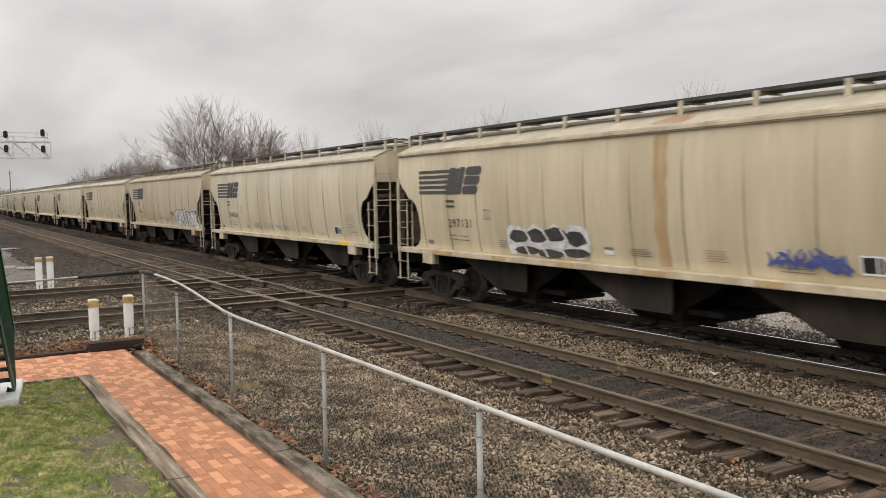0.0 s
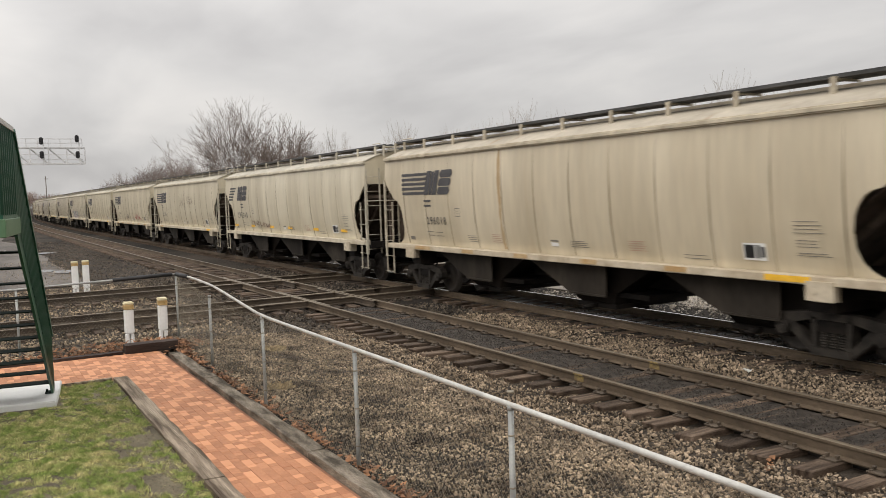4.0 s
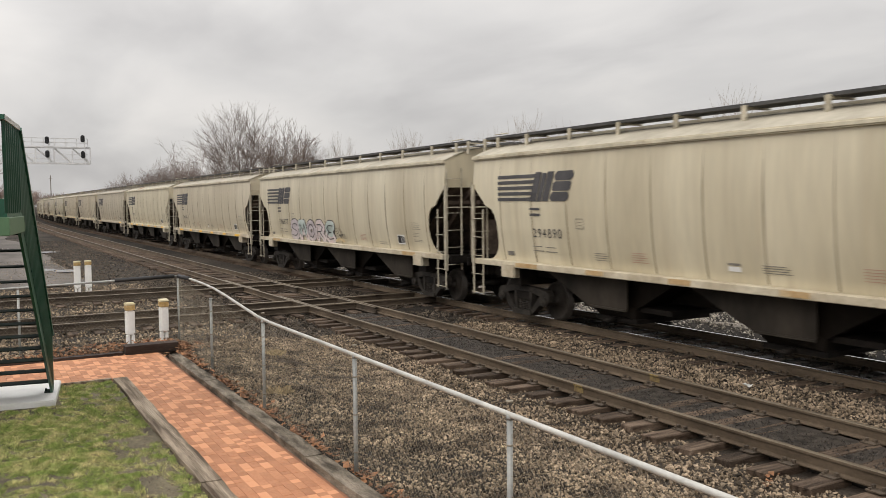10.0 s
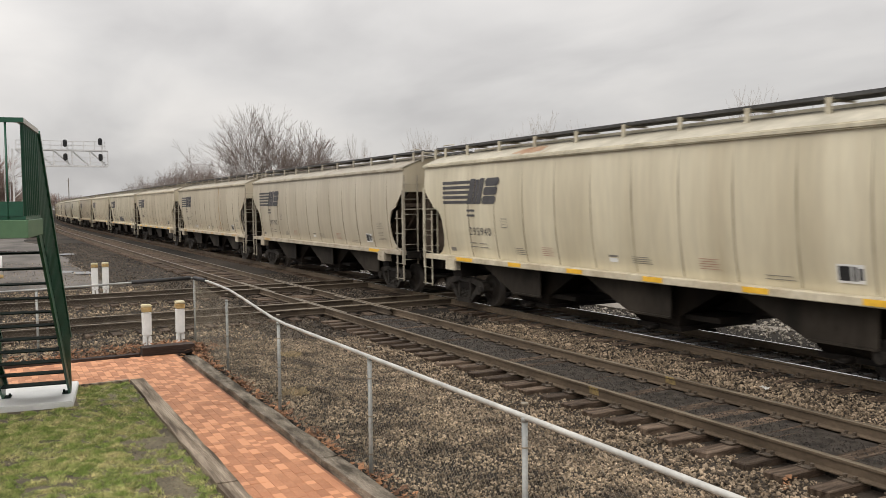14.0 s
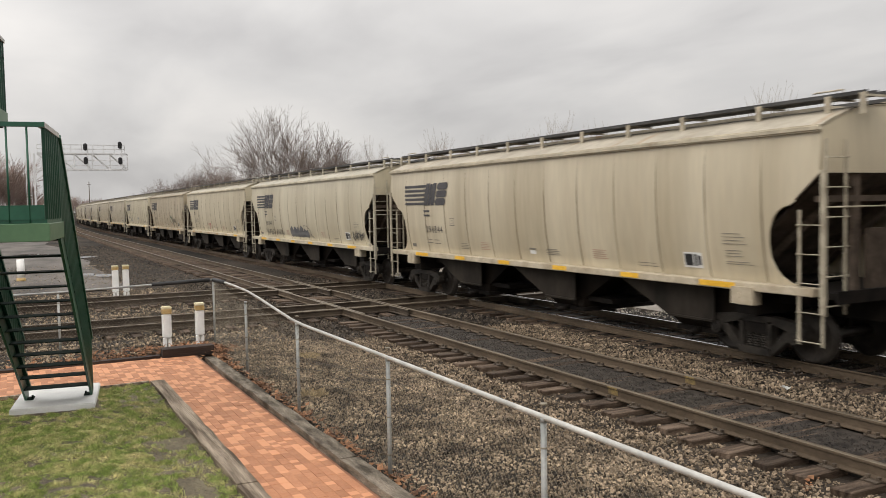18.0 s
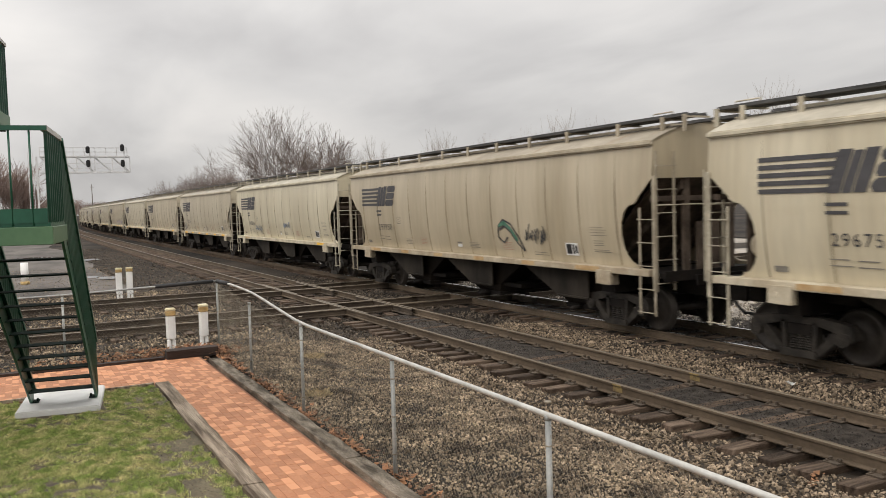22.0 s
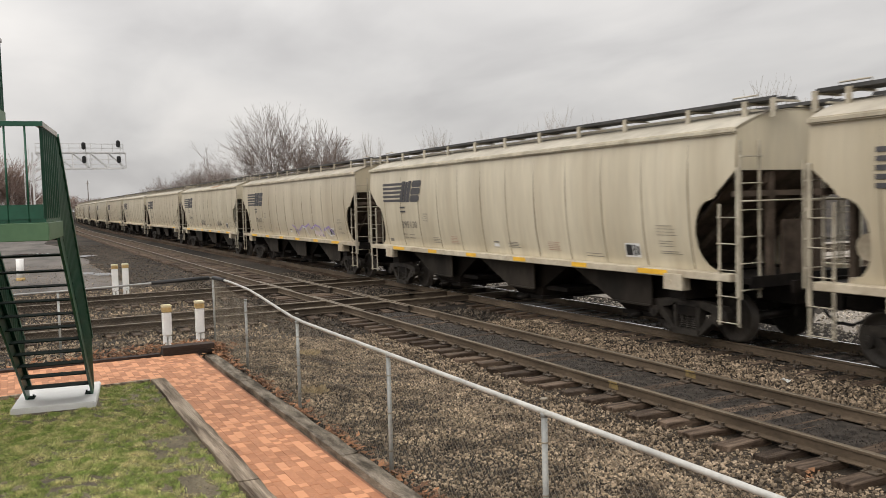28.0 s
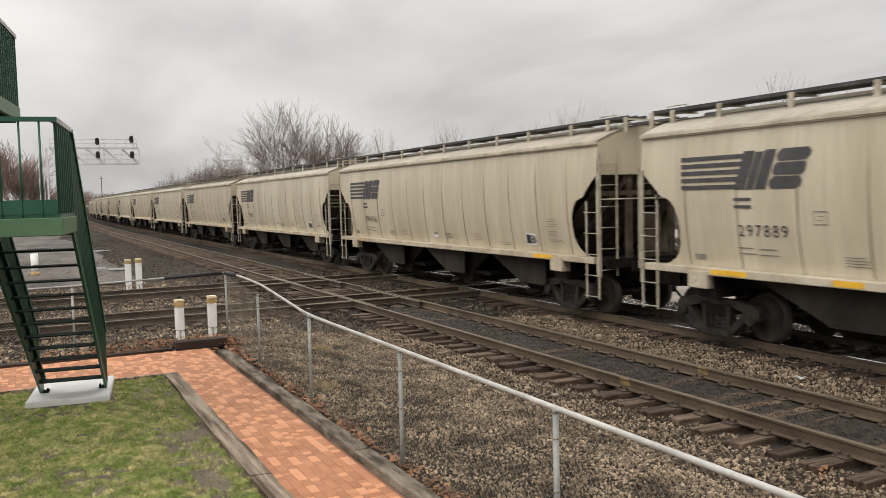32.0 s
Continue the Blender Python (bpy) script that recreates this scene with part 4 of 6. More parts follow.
# side markings lie on the curved sheet: a flat outline bent to the section
def bands(poly, step=0.11):
    """An outline cut into level bands, so that it can follow the curve of the sheet."""
    zs = [z for _, z in poly]
    lo, hi = min(zs), max(zs)
    n = max(1, math.ceil((hi - lo) / step))
    if n == 1:
        return [poly]

    def below(pts, level, sign):
        out = []
        for (a, b), (c, d) in zip(pts, pts[1:] + pts[:1]):
            p, q = sign * (level - b), sign * (level - d)
            if p >= 0:
                out.append((a, b))
            if p * q < 0:
                u = p / (p - q)
                out.append((a + (c - a) * u, b + (d - b) * u))
        return out
    made = []
    for i in range(n):
        piece = below(below(list(poly), lo + (hi - lo) * (i + 1) / n, 1), lo + (hi - lo) * i / n, -1)
        if len(piece) > 2:
            made.append(piece)
    return made


def on_side(name, polys, mat, lift=0.014):
    """polys: outlines in (x, z) on the near side sheet, laid on its curve; those of one mesh lie a hair above one another."""
    vs, fs = [], []
    for k, whole in enumerate(polys):
        proud = lift + (0.00006 * (k % 89) if len(polys) > 20 else 0.0)
        for poly in bands(whole):
            base = len(vs)
            for x, z in poly:
                vs.append((x, -half_width(z) - proud, z))
            fs.append([base + i for i in range(len(poly))])
    me = bpy.data.meshes.new(name)
    me.from_pydata(vs, [], fs)
    me.materials.append(mat)
    return me


def rect(x0, x1, z0, z1, slant=0.0):
    return [(x0 + slant * 0, z0), (x1, z0), (x1 + slant * (z1 - z0), z1), (x0 + slant * (z1 - z0), z1)]


def emblem_meshes(broken=False):
    """Five stripes running into dark slanted blocks; the older kind has a gap between them."""
    out = []
    for i in range(5):
        z = 3.42 - 0.132 * i
        if broken:
            out.append(("emblem_stripe", [rect(0.52 + 0.10 * (4 - i), 1.22 + 0.16 * (4 - i), z - 0.074, z)]))
        else:
            out.append(("emblem_stripe", [rect(1.15, 2.72 - 0.045 * i, z - 0.078, z)]))
    sl, z0, z1 = 0.36, 2.80, 3.46
    o = 0.0 if not broken else -0.48

    def para(x0, x1, a=0.0, b=1.0, r=0.0):
        """A slanted block with its corners cut by r."""
        za, zb = z0 + (z1 - z0) * a, z0 + (z1 - z0) * b
        def at_(x, z):
            return (o + x + sl * (z - z0), z)
        if not r:
            return [at_(x0, za), at_(x1, za), at_(x1, zb), at_(x0, zb)]
        return [at_(x0 + r, za), at_(x1 - r, za), at_(x1, za + r), at_(x1, zb - r), at_(x1 - r, zb), at_(x0 + r, zb), at_(x0, zb - r), at_(x0, za + r)]
    for p in (para(2.46, 2.71), para(2.735, 2.905, 0.0, 0.96), para(2.93, 3.16, 0.0, 1.0)):
        out.append(("emblem_block", [p]))
    for p in (para(3.20, 3.86, 0.0, 0.31, 0.07), para(3.21, 3.86, 0.345, 0.655, 0.05), para(3.21, 3.88, 0.69, 1.0, 0.07)):
        out.append(("emblem_block", [p]))
    return [on_side(nm, polys, M_DARKPAINT) for nm, polys in out]


def digit_shapes():
    """Flat outlines of the ten digits from the built-in font."""
    out = {}
    for ch in "0123456789":
        cu = bpy.data.curves.new("digit", "FONT")
        cu.body, cu.size, cu.offset = ch, 1.0, 0.0
        ob = new("digit", cu)
        bpy.context.view_layer.update()
        me = bpy.data.meshes.new_from_object(ob.evaluated_get(bpy.context.evaluated_depsgraph_get()))
        out[ch] = ([tuple(v.co) for v in me.vertices], [tuple(p.vertices) for p in me.polygons])
        bpy.data.objects.remove(ob)
        bpy.data.curves.remove(cu)
        bpy.data.meshes.remove(me)
    return out


DIGITS = digit_shapes()


def number_mesh(text, x, z, height, pitch, lift=0.015):
    vs, fs = [], []
    k = height / 0.70
    for i, ch in enumerate(text):
        v, f = DIGITS[ch]
        b = len(vs)
        for a, c, _ in v:
            zz = z + c * k
            vs.append((x + i * pitch + a * k * 1.02, -half_width(zz) - lift, zz))
        fs += [tuple(b + j for j in q) for q in f]
    me = bpy.data.meshes.new("wagon_number")
    me.from_pydata(vs, [], fs)
    me.materials.append(M_DARKPAINT)
    return me


# letterforms as strokes in a unit box
GLYPH = {
    "O": [[(0.5, 1.0), (0.15, 0.8), (0.08, 0.45), (0.2, 0.1), (0.55, 0.0), (0.88, 0.25), (0.92, 0.65), (0.75, 0.93), (0.5, 1.0)]],
    "M": [[(0.0, 0.0), (0.12, 0.5), (0.2, 1.0), (0.5, 0.45), (0.8, 1.0), (0.88, 0.5), (1.0, 0.0)]],
    "I": [[(0.5, 0.0), (0.45, 0.85)], [(0.45, 1.0), (0.6, 1.05)]],
    "N": [[(0.05, 0.0), (0.1, 0.5), (0.15, 0.95), (0.5, 0.5), (0.85, 0.05), (0.9, 0.5), (0.98, 1.0)]],
    "E": [[(0.95, 0.95), (0.45, 0.98), (0.2, 0.75), (0.45, 0.52), (0.75, 0.5), (0.35, 0.45), (0.1, 0.2), (0.45, 0.0), (1.0, 0.08)]],
    "S": [[(0.95, 0.85), (0.6, 1.0), (0.2, 0.9), (0.1, 0.68), (0.4, 0.54), (0.8, 0.42), (0.9, 0.2), (0.55, 0.0), (0.05, 0.1)]],
    "R": [[(0.1, 0.0), (0.12, 0.5), (0.15, 0.95), (0.6, 1.0), (0.88, 0.78), (0.65, 0.52), (0.2, 0.48)], [(0.45, 0.48), (0.95, 0.0)]],
}


def strokes(lines, width, closed=10):
    """Lines swept to ribbons with round joints."""
    polys = []
    for pts in lines:
        for x, z in pts:
            polys.append([(x + width / 2 * math.cos(a), z + width / 2 * math.sin(a)) for a in np.linspace(0, 2 * math.pi, closed + 1)[:-1]])
        for (a, b), (c, d) in zip(pts, pts[1:]):
            ln = math.hypot(c - a, d - b) or 1
            nx, nz = -(d - b) / ln * width / 2, (c - a) / ln * width / 2
            polys.append([(a + nx, b + nz), (a - nx, b - nz), (c - nx, d - nz), (c + nx, d + nz)])
    return polys


def lettering(word, x0, x1, z0, z1, seed, squeeze=0.86, only=None):
    """The strokes of a sprayed word in a field, each letter tilted and shifted a little."""
    rng = random.Random(seed)
    out, w = [], (x1 - x0) / len(word)
    for i, ch in enumerate(word):
        tilt, up, sc = rng.uniform(-0.12, 0.18), rng.uniform(-0.04, 0.04), rng.uniform(0.9, 1.08)
        if only is not None and i not in only:
            continue
        for line in GLYPH[ch]:
            out.append([(x0 + w * (i + 0.5 + (u - 0.5) * squeeze + tilt * (v - 0.5)), z0 + (z1 - z0) * (v * sc + up)) for u, v in line])
    return out


def tag_marks(seed, x0, x1, z0, z1, n, width):
    """A quick tag: thin looping lines with sharp turns, no letters."""
    rng = random.Random(seed)
    out = []
    for i in range(n):
        cx = x0 + (x1 - x0) * (i + 0.5) / n
        w = (x1 - x0) / n
        pts = [(cx + rng.uniform(-0.7, 0.7) * w, z0 + (z1 - z0) * v) for v in (rng.uniform(0.6, 1), rng.uniform(0.0, 0.3), rng.uniform(0.4, 0.9), rng.uniform(0.1, 0.5), rng.uniform(0.2, 0.7))]
        fine = []
        for j in range(len(pts) - 1):
            p, q = pts[j], pts[j + 1]
            b = rng.uniform(-0.25, 0.25)
            for u in (0, 0.33, 0.66):
                k = math.sin(math.pi * u) * b
                fine.append((p[0] + (q[0] - p[0]) * u - (q[1] - p[1]) * k, p[1] + (q[1] - p[1]) * u + (q[0] - p[0]) * k))
        out.append(fine)
    return strokes(out, width, 6)


def blobs(seed, x0, x1, z0, z1, n):
    """Fat rounded fields of spray paint, side by side."""
    rng = random.Random(seed)
    polys = []
    for i in range(n):
        cx, cz = x0 + (x1 - x0) * (i + 0.5) / n, (z0 + z1) / 2 + rng.uniform(-.04, .04)
        rx, rz = (x1 - x0) / n * 0.58, (z1 - z0) * 0.5
        polys.append([(cx + rx * rng.uniform(.8, 1.1) * math.cos(a), max(1.40, cz + rz * rng.uniform(.8, 1.1) * math.sin(a))) for a in np.linspace(0, 2 * math.pi, 13)[:-1]])
    return polys


def stack(x0, x1, z0, z1, n, h):
    """Thin bars one above another, of uneven length, for lines of fine print."""
    return [rect(x0, x1 - (x1 - x0) * (0.0, 0.12, 0.05, 0.2, 0.08)[i % 5], z0 + (z1 - z0) * i / max(1, n - 1), z0 + (z1 - z0) * i / max(1, n - 1) + h) for i in range(n)]


EMBLEM, EMBLEM_OLD = emblem_meshes(), emblem_meshes(True)
MARKS = {
    "stencil": on_side("stencil", [rect(2.44, 2.84, 2.60, 2.655), rect(2.44, 2.84, 2.47, 2.525), ], M_DARKPAINT),
    "frame": on_side("frame_stencil", [rect(4.10, 4.36, 2.41, 2.428), rect(4.10, 4.36, 2.20, 2.218), rect(4.10, 4.112, 2.218, 2.41), rect(4.348, 4.36, 2.218, 2.41), rect(4.17, 4.29, 2.34, 2.352), rect(4.17, 4.29, 2.27, 2.282)], M_SOOTLINE),
    "small": on_side("data_stencil", stack(2.46, 2.86, 1.66, 1.76, 2, 0.02) + stack(2.95, 3.36, 1.65, 1.75, 2, 0.02) + [rect(1.36, 1.64, 1.51, 1.61)] + stack(4.62, 5.05, 1.56, 1.70, 4, 0.014) + stack(8.85, 9.42, 1.58, 1.70, 4, 0.014) + stack(12.1, 12.7, 1.50, 1.56, 2, 0.014)
                     + stack(14.45, 15.0, 2.02, 2.20, 4, 0.011) + stack(14.5, 14.9, 1.80, 1.90, 3, 0.011) + stack(14.5, 15.1, 1.66, 1.70, 2, 0.012), M_SOOTLINE),
    "red_small": on_side("data_stencil", stack(5.75, 6.2, 1.58, 1.76, 5, 0.013) + stack(10.65, 11.15, 1.58, 1.76, 5, 0.013), M_REDLINE),
    "placard_back": on_side("placard_board", [rect(13.44, 13.91, 1.545, 1.835)], M_WHITE, 0.015),
    "placard": on_side("placard_panel", [rect(13.475, 13.68, 1.58, 1.805), rect(13.715, 13.78, 1.58, 1.805), rect(13.81, 13.885, 1.60, 1.78)], M_SIGBLACK, 0.019),
    "tag": on_side("white_tag", [rect(8.14, 8.40, 1.57, 1.655)], M_WHITE, 0.015),
    "tag_top": on_side("white_tag", [rect(8.13, 8.41, 1.675, 1.715)], M_SOOTLINE, 0.015),
}


def reflector_mesh(half, z0, y, mat=None):
    bm = bmesh.new()
    box(bm, -half, half, -y - 0.012, -y, z0, z0 + 0.095)
    return mesh_of("reflector", bm, mat or M_YELLOW)


REFLECTOR_FADED, REFLECTOR_FADED_SHORT = reflector_mesh(0.42, 1.262, 1.622, M_FADED), reflector_mesh(0.27, 1.262, 1.622, M_FADED)
REFLECTOR, REFLECTOR_SHORT, REFLECTOR_SIDE = reflector_mesh(0.42, 1.262, 1.622), reflector_mesh(0.27, 1.262, 1.622), reflector_mesh(0.26, 1.60, 1.46)
NUMBERS = ["297131", "294826", "298026", "296018", "298340", "295976", "294836", "294890", "296377", "296482", "295940", "297702", "296123", "294844", "297284", "296755", "297950", "295068", "297406",
           "297390", "295130", "296836", "297889", "296456"]
TINTS = [(1.0, 0.95, 0.84), (1.0, 0.97, 0.89), (0.86, 0.80, 0.71), (0.98, 0.935, 0.86), (1.06, 1.05, 1.0), (1.0, 0.985, 0.92), (1.0, 0.98, 0.90), (0.99, 0.97, 0.89), (0.97, 0.955, 0.89), (0.91, 0.885, 0.83),
         (1.03, 1.02, 0.94), (0.82, 0.80, 0.765), (0.87, 0.84, 0.785), (0.94, 0.905, 0.83), (0.99, 0.98, 0.915), (1.0, 0.975, 0.895), (0.80, 0.75, 0.67), (1.01, 1.0, 0.92), (0.91, 0.89, 0.84)]
LATER = ((1.0, 0.985, 0.93), (0.90, 0.87, 0.81), (0.97, 0.955, 0.90), (0.94, 0.91, 0.845))
BRIGHT = {4, 9, 10, 13, 14, 18, 20, 21, 22}
OMINE = lettering("OMINE", 11.25, 15.3, 1.48, 2.06, 5, 0.95)
SMORE = lettering("SMORE", 3.85, 8.45, 1.50, 2.02, 6, 0.78)
SPRAY = {
    0: [("white", blobs(1, 4.95, 7.75, 1.40, 2.16, 4)), ("black", blobs(31, 5.1, 7.65, 1.72, 2.04, 4)), ("black", blobs(35, 5.25, 7.7, 1.42, 1.62, 3)), ("white", strokes([[(x, 1.44), (x - 0.12, 1.62), (x + 0.1, 1.80), (x - 0.08, 2.02)] for x in (5.72, 6.35, 6.98)], 0.06)),
        ("blue", tag_marks(3, 11.95, 13.35, 1.52, 1.92, 7, 0.035)), ("blue", tag_marks(43, 12.05, 13.3, 1.56, 1.80, 5, 0.05))],
    1: [("grey", tag_marks(4, 5.4, 8.6, 1.55, 1.90, 10, 0.02))],
    2: [("white", strokes(OMINE, 0.40)), ("black", strokes(OMINE, 0.355)), ("white", strokes(OMINE, 0.245)), ("black", strokes([[(x - 0.03, z - 0.02) for x, z in l] for l in OMINE], 0.022)), ("soot", tag_marks(33, 4.2, 10.2, 1.52, 1.95, 9, 0.014)), ("soot", tag_marks(34, 10.5, 10.9, 1.90, 2.15, 5, 0.05)), ("soot", tag_marks(44, 15.1, 15.5, 2.0, 2.2, 4, 0.04))],
    4: [("rustspray", tag_marks(7, 3.98, 5.2, 1.62, 1.98, 7, 0.03)), ("rustspray", tag_marks(45, 5.2, 6.5, 1.62, 1.82, 5, 0.05))],
    5: [("rustspray", tag_marks(8, 7.85, 9.1, 2.4, 3.35, 9, 0.011)), ("rustspray", tag_marks(35, 9.6, 11.1, 2.6, 3.2, 11, 0.012))],
    6: [("red", tag_marks(9, 9.8, 11.9, 1.62, 2.02, 9, 0.035)), ("red", tag_marks(46, 11.2, 12.4, 1.52, 1.85, 5, 0.02)), ("black", tag_marks(10, 6.25, 7.15, 1.55, 2.08, 7, 0.022))],
    8: [("black", strokes(SMORE, 0.41)), ("pink", strokes(SMORE, 0.345)), ("lilac", strokes([l for i, l in enumerate(SMORE) if i in (0, 2)], 0.345)), ("aqua", strokes([[(x, z) for x, z in l if z > 1.74] for i, l in enumerate(SMORE) if i in (1, 5)], 0.34)),
        ("black", strokes(SMORE, 0.035)), ("black", tag_marks(47, 8.5, 9.3, 1.55, 1.95, 4, 0.02)), ("straw", strokes([[(8.5, 1.46), (8.9, 1.55), (9.25, 1.48)]], 0.09))],
    12: [("white", tag_marks(37, 4.4, 5.4, 1.52, 1.75, 7, 0.03))],
    14: [("slate", blobs(50, 6.45, 8.3, 1.50, 1.98, 4) + blobs(51, 8.0, 9.05, 1.50, 1.85, 3) + [rect(6.5, 8.9, 1.52, 1.80)]), ("black", tag_marks(15, 2.4, 5.4, 1.48, 1.86, 12, 0.02)), ("black", strokes([[(8.3, 1.85), (8.5, 2.02), (8.9, 2.0), (9.3, 1.8), (9.4, 1.6), (9.75, 1.5)]], 0.025)), ("black", tag_marks(38, 14.3, 15.4, 1.52, 1.95, 6, 0.035))],
    15: [("red", strokes([[(6.6, 1.88), (6.9, 1.84), (7.2, 1.92), (7.45, 1.86), (7.3, 1.74), (6.95, 1.55)]], 0.045)), ("red", tag_marks(16, 7.1, 7.5, 1.7, 1.95, 3, 0.025))],
    16: [("black", strokes([[(10.5, 1.9), (10.55, 2.2), (10.8, 2.36), (11.15, 2.25), (11.5, 1.9), (11.68, 1.6)], [(10.62, 2.1), (10.85, 2.2), (11.1, 2.05), (11.35, 1.8), (11.66, 1.58)], [(10.5, 1.9), (10.75, 1.76), (10.95, 1.9)]], 0.045)),
         ("green", strokes([[(10.6, 2.2), (10.85, 2.28), (11.15, 2.12), (11.4, 1.85)]], 0.09)), ("black", tag_marks(18, 11.8, 12.75, 1.75, 2.28, 6, 0.035))],
    17: [("bluegrey", tag_marks(40, 3.75, 5.0, 1.66, 2.05, 8, 0.028)), ("bluegrey", tag_marks(41, 8.9, 9.9, 1.9, 2.2, 6, 0.05))],
    18: [("black", tag_marks(60, 1.28, 2.0, 1.50, 2.08, 7, 0.05)), ("white", tag_marks(61, 1.4, 1.9, 1.6, 1.95, 4, 0.03))],
    21: [("violet", strokes([[(8.6, 1.9), (9.0, 1.78), (9.3, 1.5)], [(9.5, 1.68), (10.0, 1.9), (10.4, 1.82), (10.9, 1.98), (11.2, 1.78)], [(11.3, 1.8), (11.8, 1.95), (12.3, 1.86), (12.6, 1.5)], [(12.8, 1.75), (13.4, 1.9), (13.9, 1.6)]], 0.075)),
         ("white", strokes([[(10.1, 1.85), (10.5, 1.78), (10.75, 1.5)], [(11.5, 1.88), (11.7, 1.66), (12.1, 1.5)], [(12.9, 1.86), (13.2, 1.66), (13.6, 1.5)]], 0.06)), ("pink", blobs(48, 11.6, 12.6, 1.50, 1.72, 2))],
    22: [("soot", tag_marks(21, 6.35, 7.6, 1.55, 2.05, 10, 0.026)), ("soot", tag_marks(22, 11.2, 12.4, 1.62, 1.98, 9, 0.03))],
}


STREAKS = {0: [(9.55, 9.86)], 3: [(6.2, 6.3)], 12: [(11.0, 11.12)]}
RUSTY_EAVE = {0: (9.3, 10.2), 2: (8.0, 9.6), 10: (4.4, 5.6), 22: (9.0, 11.0)}


def dress(car, k):
    """What sets one wagon apart: its tint, its number, its reflectors, its graffiti."""
    tint = TINTS[k] if k < len(TINTS) else LATER[k % 4]
    for me in EMBLEM_OLD if k == 4 else EMBLEM:
        part(me.name.split(".")[0], me, None, car)
    for key, me in MARKS.items():
        tagged(part(me.name.split(".")[0], me, None, car), kind="stuff")
    num = NUMBERS[k] if k < len(NUMBERS) else "29%04d" % ((k * 1733 + 4211) % 10000)
    big = k == 4
    part("wagon_number", number_mesh(num, 1.84 if big else 2.515, 1.99 if big else 1.98, 0.27 if big else 0.205, 0.268 if big else 0.186), None, car, "dark stencilled number " + num)
    bright = k in BRIGHT
    for x in (1.30, 3.94, 6.57, 8.90, 11.71, 14.4) if k == 4 else ():
        part("reflector", REFLECTOR_SIDE, None, car, "yellow reflective strip", m=pose(x, 0, 0))
    for x in (2.35, 4.78, 7.14, 9.58, 12.03, 14.40) if k != 4 else ():
        if bright or k % 3 != 2 or x > 14 or x < 3:
            long = x < 3 or x > 14
            if bright or (x > 14 and k % 2):
                part("reflector", REFLECTOR if long else REFLECTOR_SHORT, None, car, "yellow reflective strip", m=pose(x, 0, 0))
            else:
                part("reflector", REFLECTOR_FADED if long else REFLECTOR_FADED_SHORT, None, car, "faded orange reflective strip", m=pose(x, 0, 0))
    for j, (col, polys) in enumerate(SPRAY.get(k, [])):
        tagged(part("graffiti", on_side("graffiti", polys, M_GRAFF[col], 0.020 + 0.006 * j), None, car, col + " sprayed graffiti"), kind="stuff")
    for x0, x1 in STREAKS.get(k, []):
        rng = random.Random(k * 7 + int(x0 * 10))
        polys = []
        zs = np.linspace(1.42, 3.82, 15)
        ed = [(x0 + rng.uniform(-0.03, 0.03), x1 + rng.uniform(-0.03, 0.03)) for _ in zs]
        for (a, b), (c, d), za, zb in zip(ed, ed[1:], zs, zs[1:]):
            polys.append([(a, za), (b, za), (d, zb), (c, zb)])
        tagged(part("rust_streak", on_side("rust_streak", polys, M_RUST, 0.003), None, car, "orange rust streak"), kind="stuff")
    if k in RUSTY_EAVE:
        x0, x1 = RUSTY_EAVE[k]
        rng = random.Random(k + 50)
        bm = bmesh.new()
        xs = np.linspace(x0, x1, 15)
        rows = []
        for i, x in enumerate(xs):
            e = math.sin(math.pi * i / 14) ** 0.5
            lo, hi = -1.40 - 0.12 * rng.random() * e, -1.38 + (0.55 * e) * rng.uniform(0.4, 1.0)
            rows.append([bm.verts.new((x + rng.uniform(-0.06, 0.06), y, roof_z(y) + 0.006)) for y in np.linspace(lo, hi, 4)])
        for a, b in zip(rows, rows[1:]):
            for i in range(3):
                bm.faces.new((a[i], a[i + 1], b[i + 1], b[i]))
        part("rust_patch", bm, M_ROOFRUST, car, "orange rust patch on the roof sheet")
    for o in car.children_recursive:
        o.color = (*tint, 1)
    words = ("rusty tan", "pale grey", "grey-tan", "dusty cream")[k % 4]
    gr = ", with sprayed graffiti" if k in SPRAY else ""
    tagged(car, words + " steel covered hopper wagon on the rails" + gr)


N_CARS = 38
FIRST = build_car()
CARS = [FIRST] + [copy_thing(FIRST, Matrix.Identity(4)) for _ in range(N_CARS - 1)]
for k_, c_ in enumerate(CARS):
    dress(c_, k_)


def car_pose(s):
    """The wagon's pose when its left end stands at s along the track: both trucks on the track."""
    p, _ = on_track(s + 1.62)
    q, _ = on_track(s + CAR_LEN - 1.62)
    d = (q - p).normalized()
    a = math.degrees(math.atan2(d.y, d.x))
    o = p - d * 1.62
    return pose(o.x, o.y, 0, 0, 0, a)


def motions():
    """The train rolls past and slows a little; every wheelset turns with it."""
    for k, car in enumerate(CARS):
        walk(car, [(t, car_pose(FIRST_X + travelled(t) - CAR_PITCH * k)) for t in np.arange(0, 32.01, 0.5)])
    turned = {}
    for car in CARS:
        for ws in [o for o in car.children_recursive if o.name.startswith("wheelset")]:
            x = round(ws.location.x, 3)
            if x not in turned:
                walk(ws, [(i / 30, pose(x, 0, 0.457) @ Matrix.Rotation(travelled(i / 30) / 0.457, 4, "Y")) for i in range(961)])
                turned[x] = ws
            else:
                ws.rotation_mode = "QUATERNION"
                src = turned[x].animation_data
                ws.animation_data_create().action = src.action
                ws.animation_data.action_slot = src.action_slot


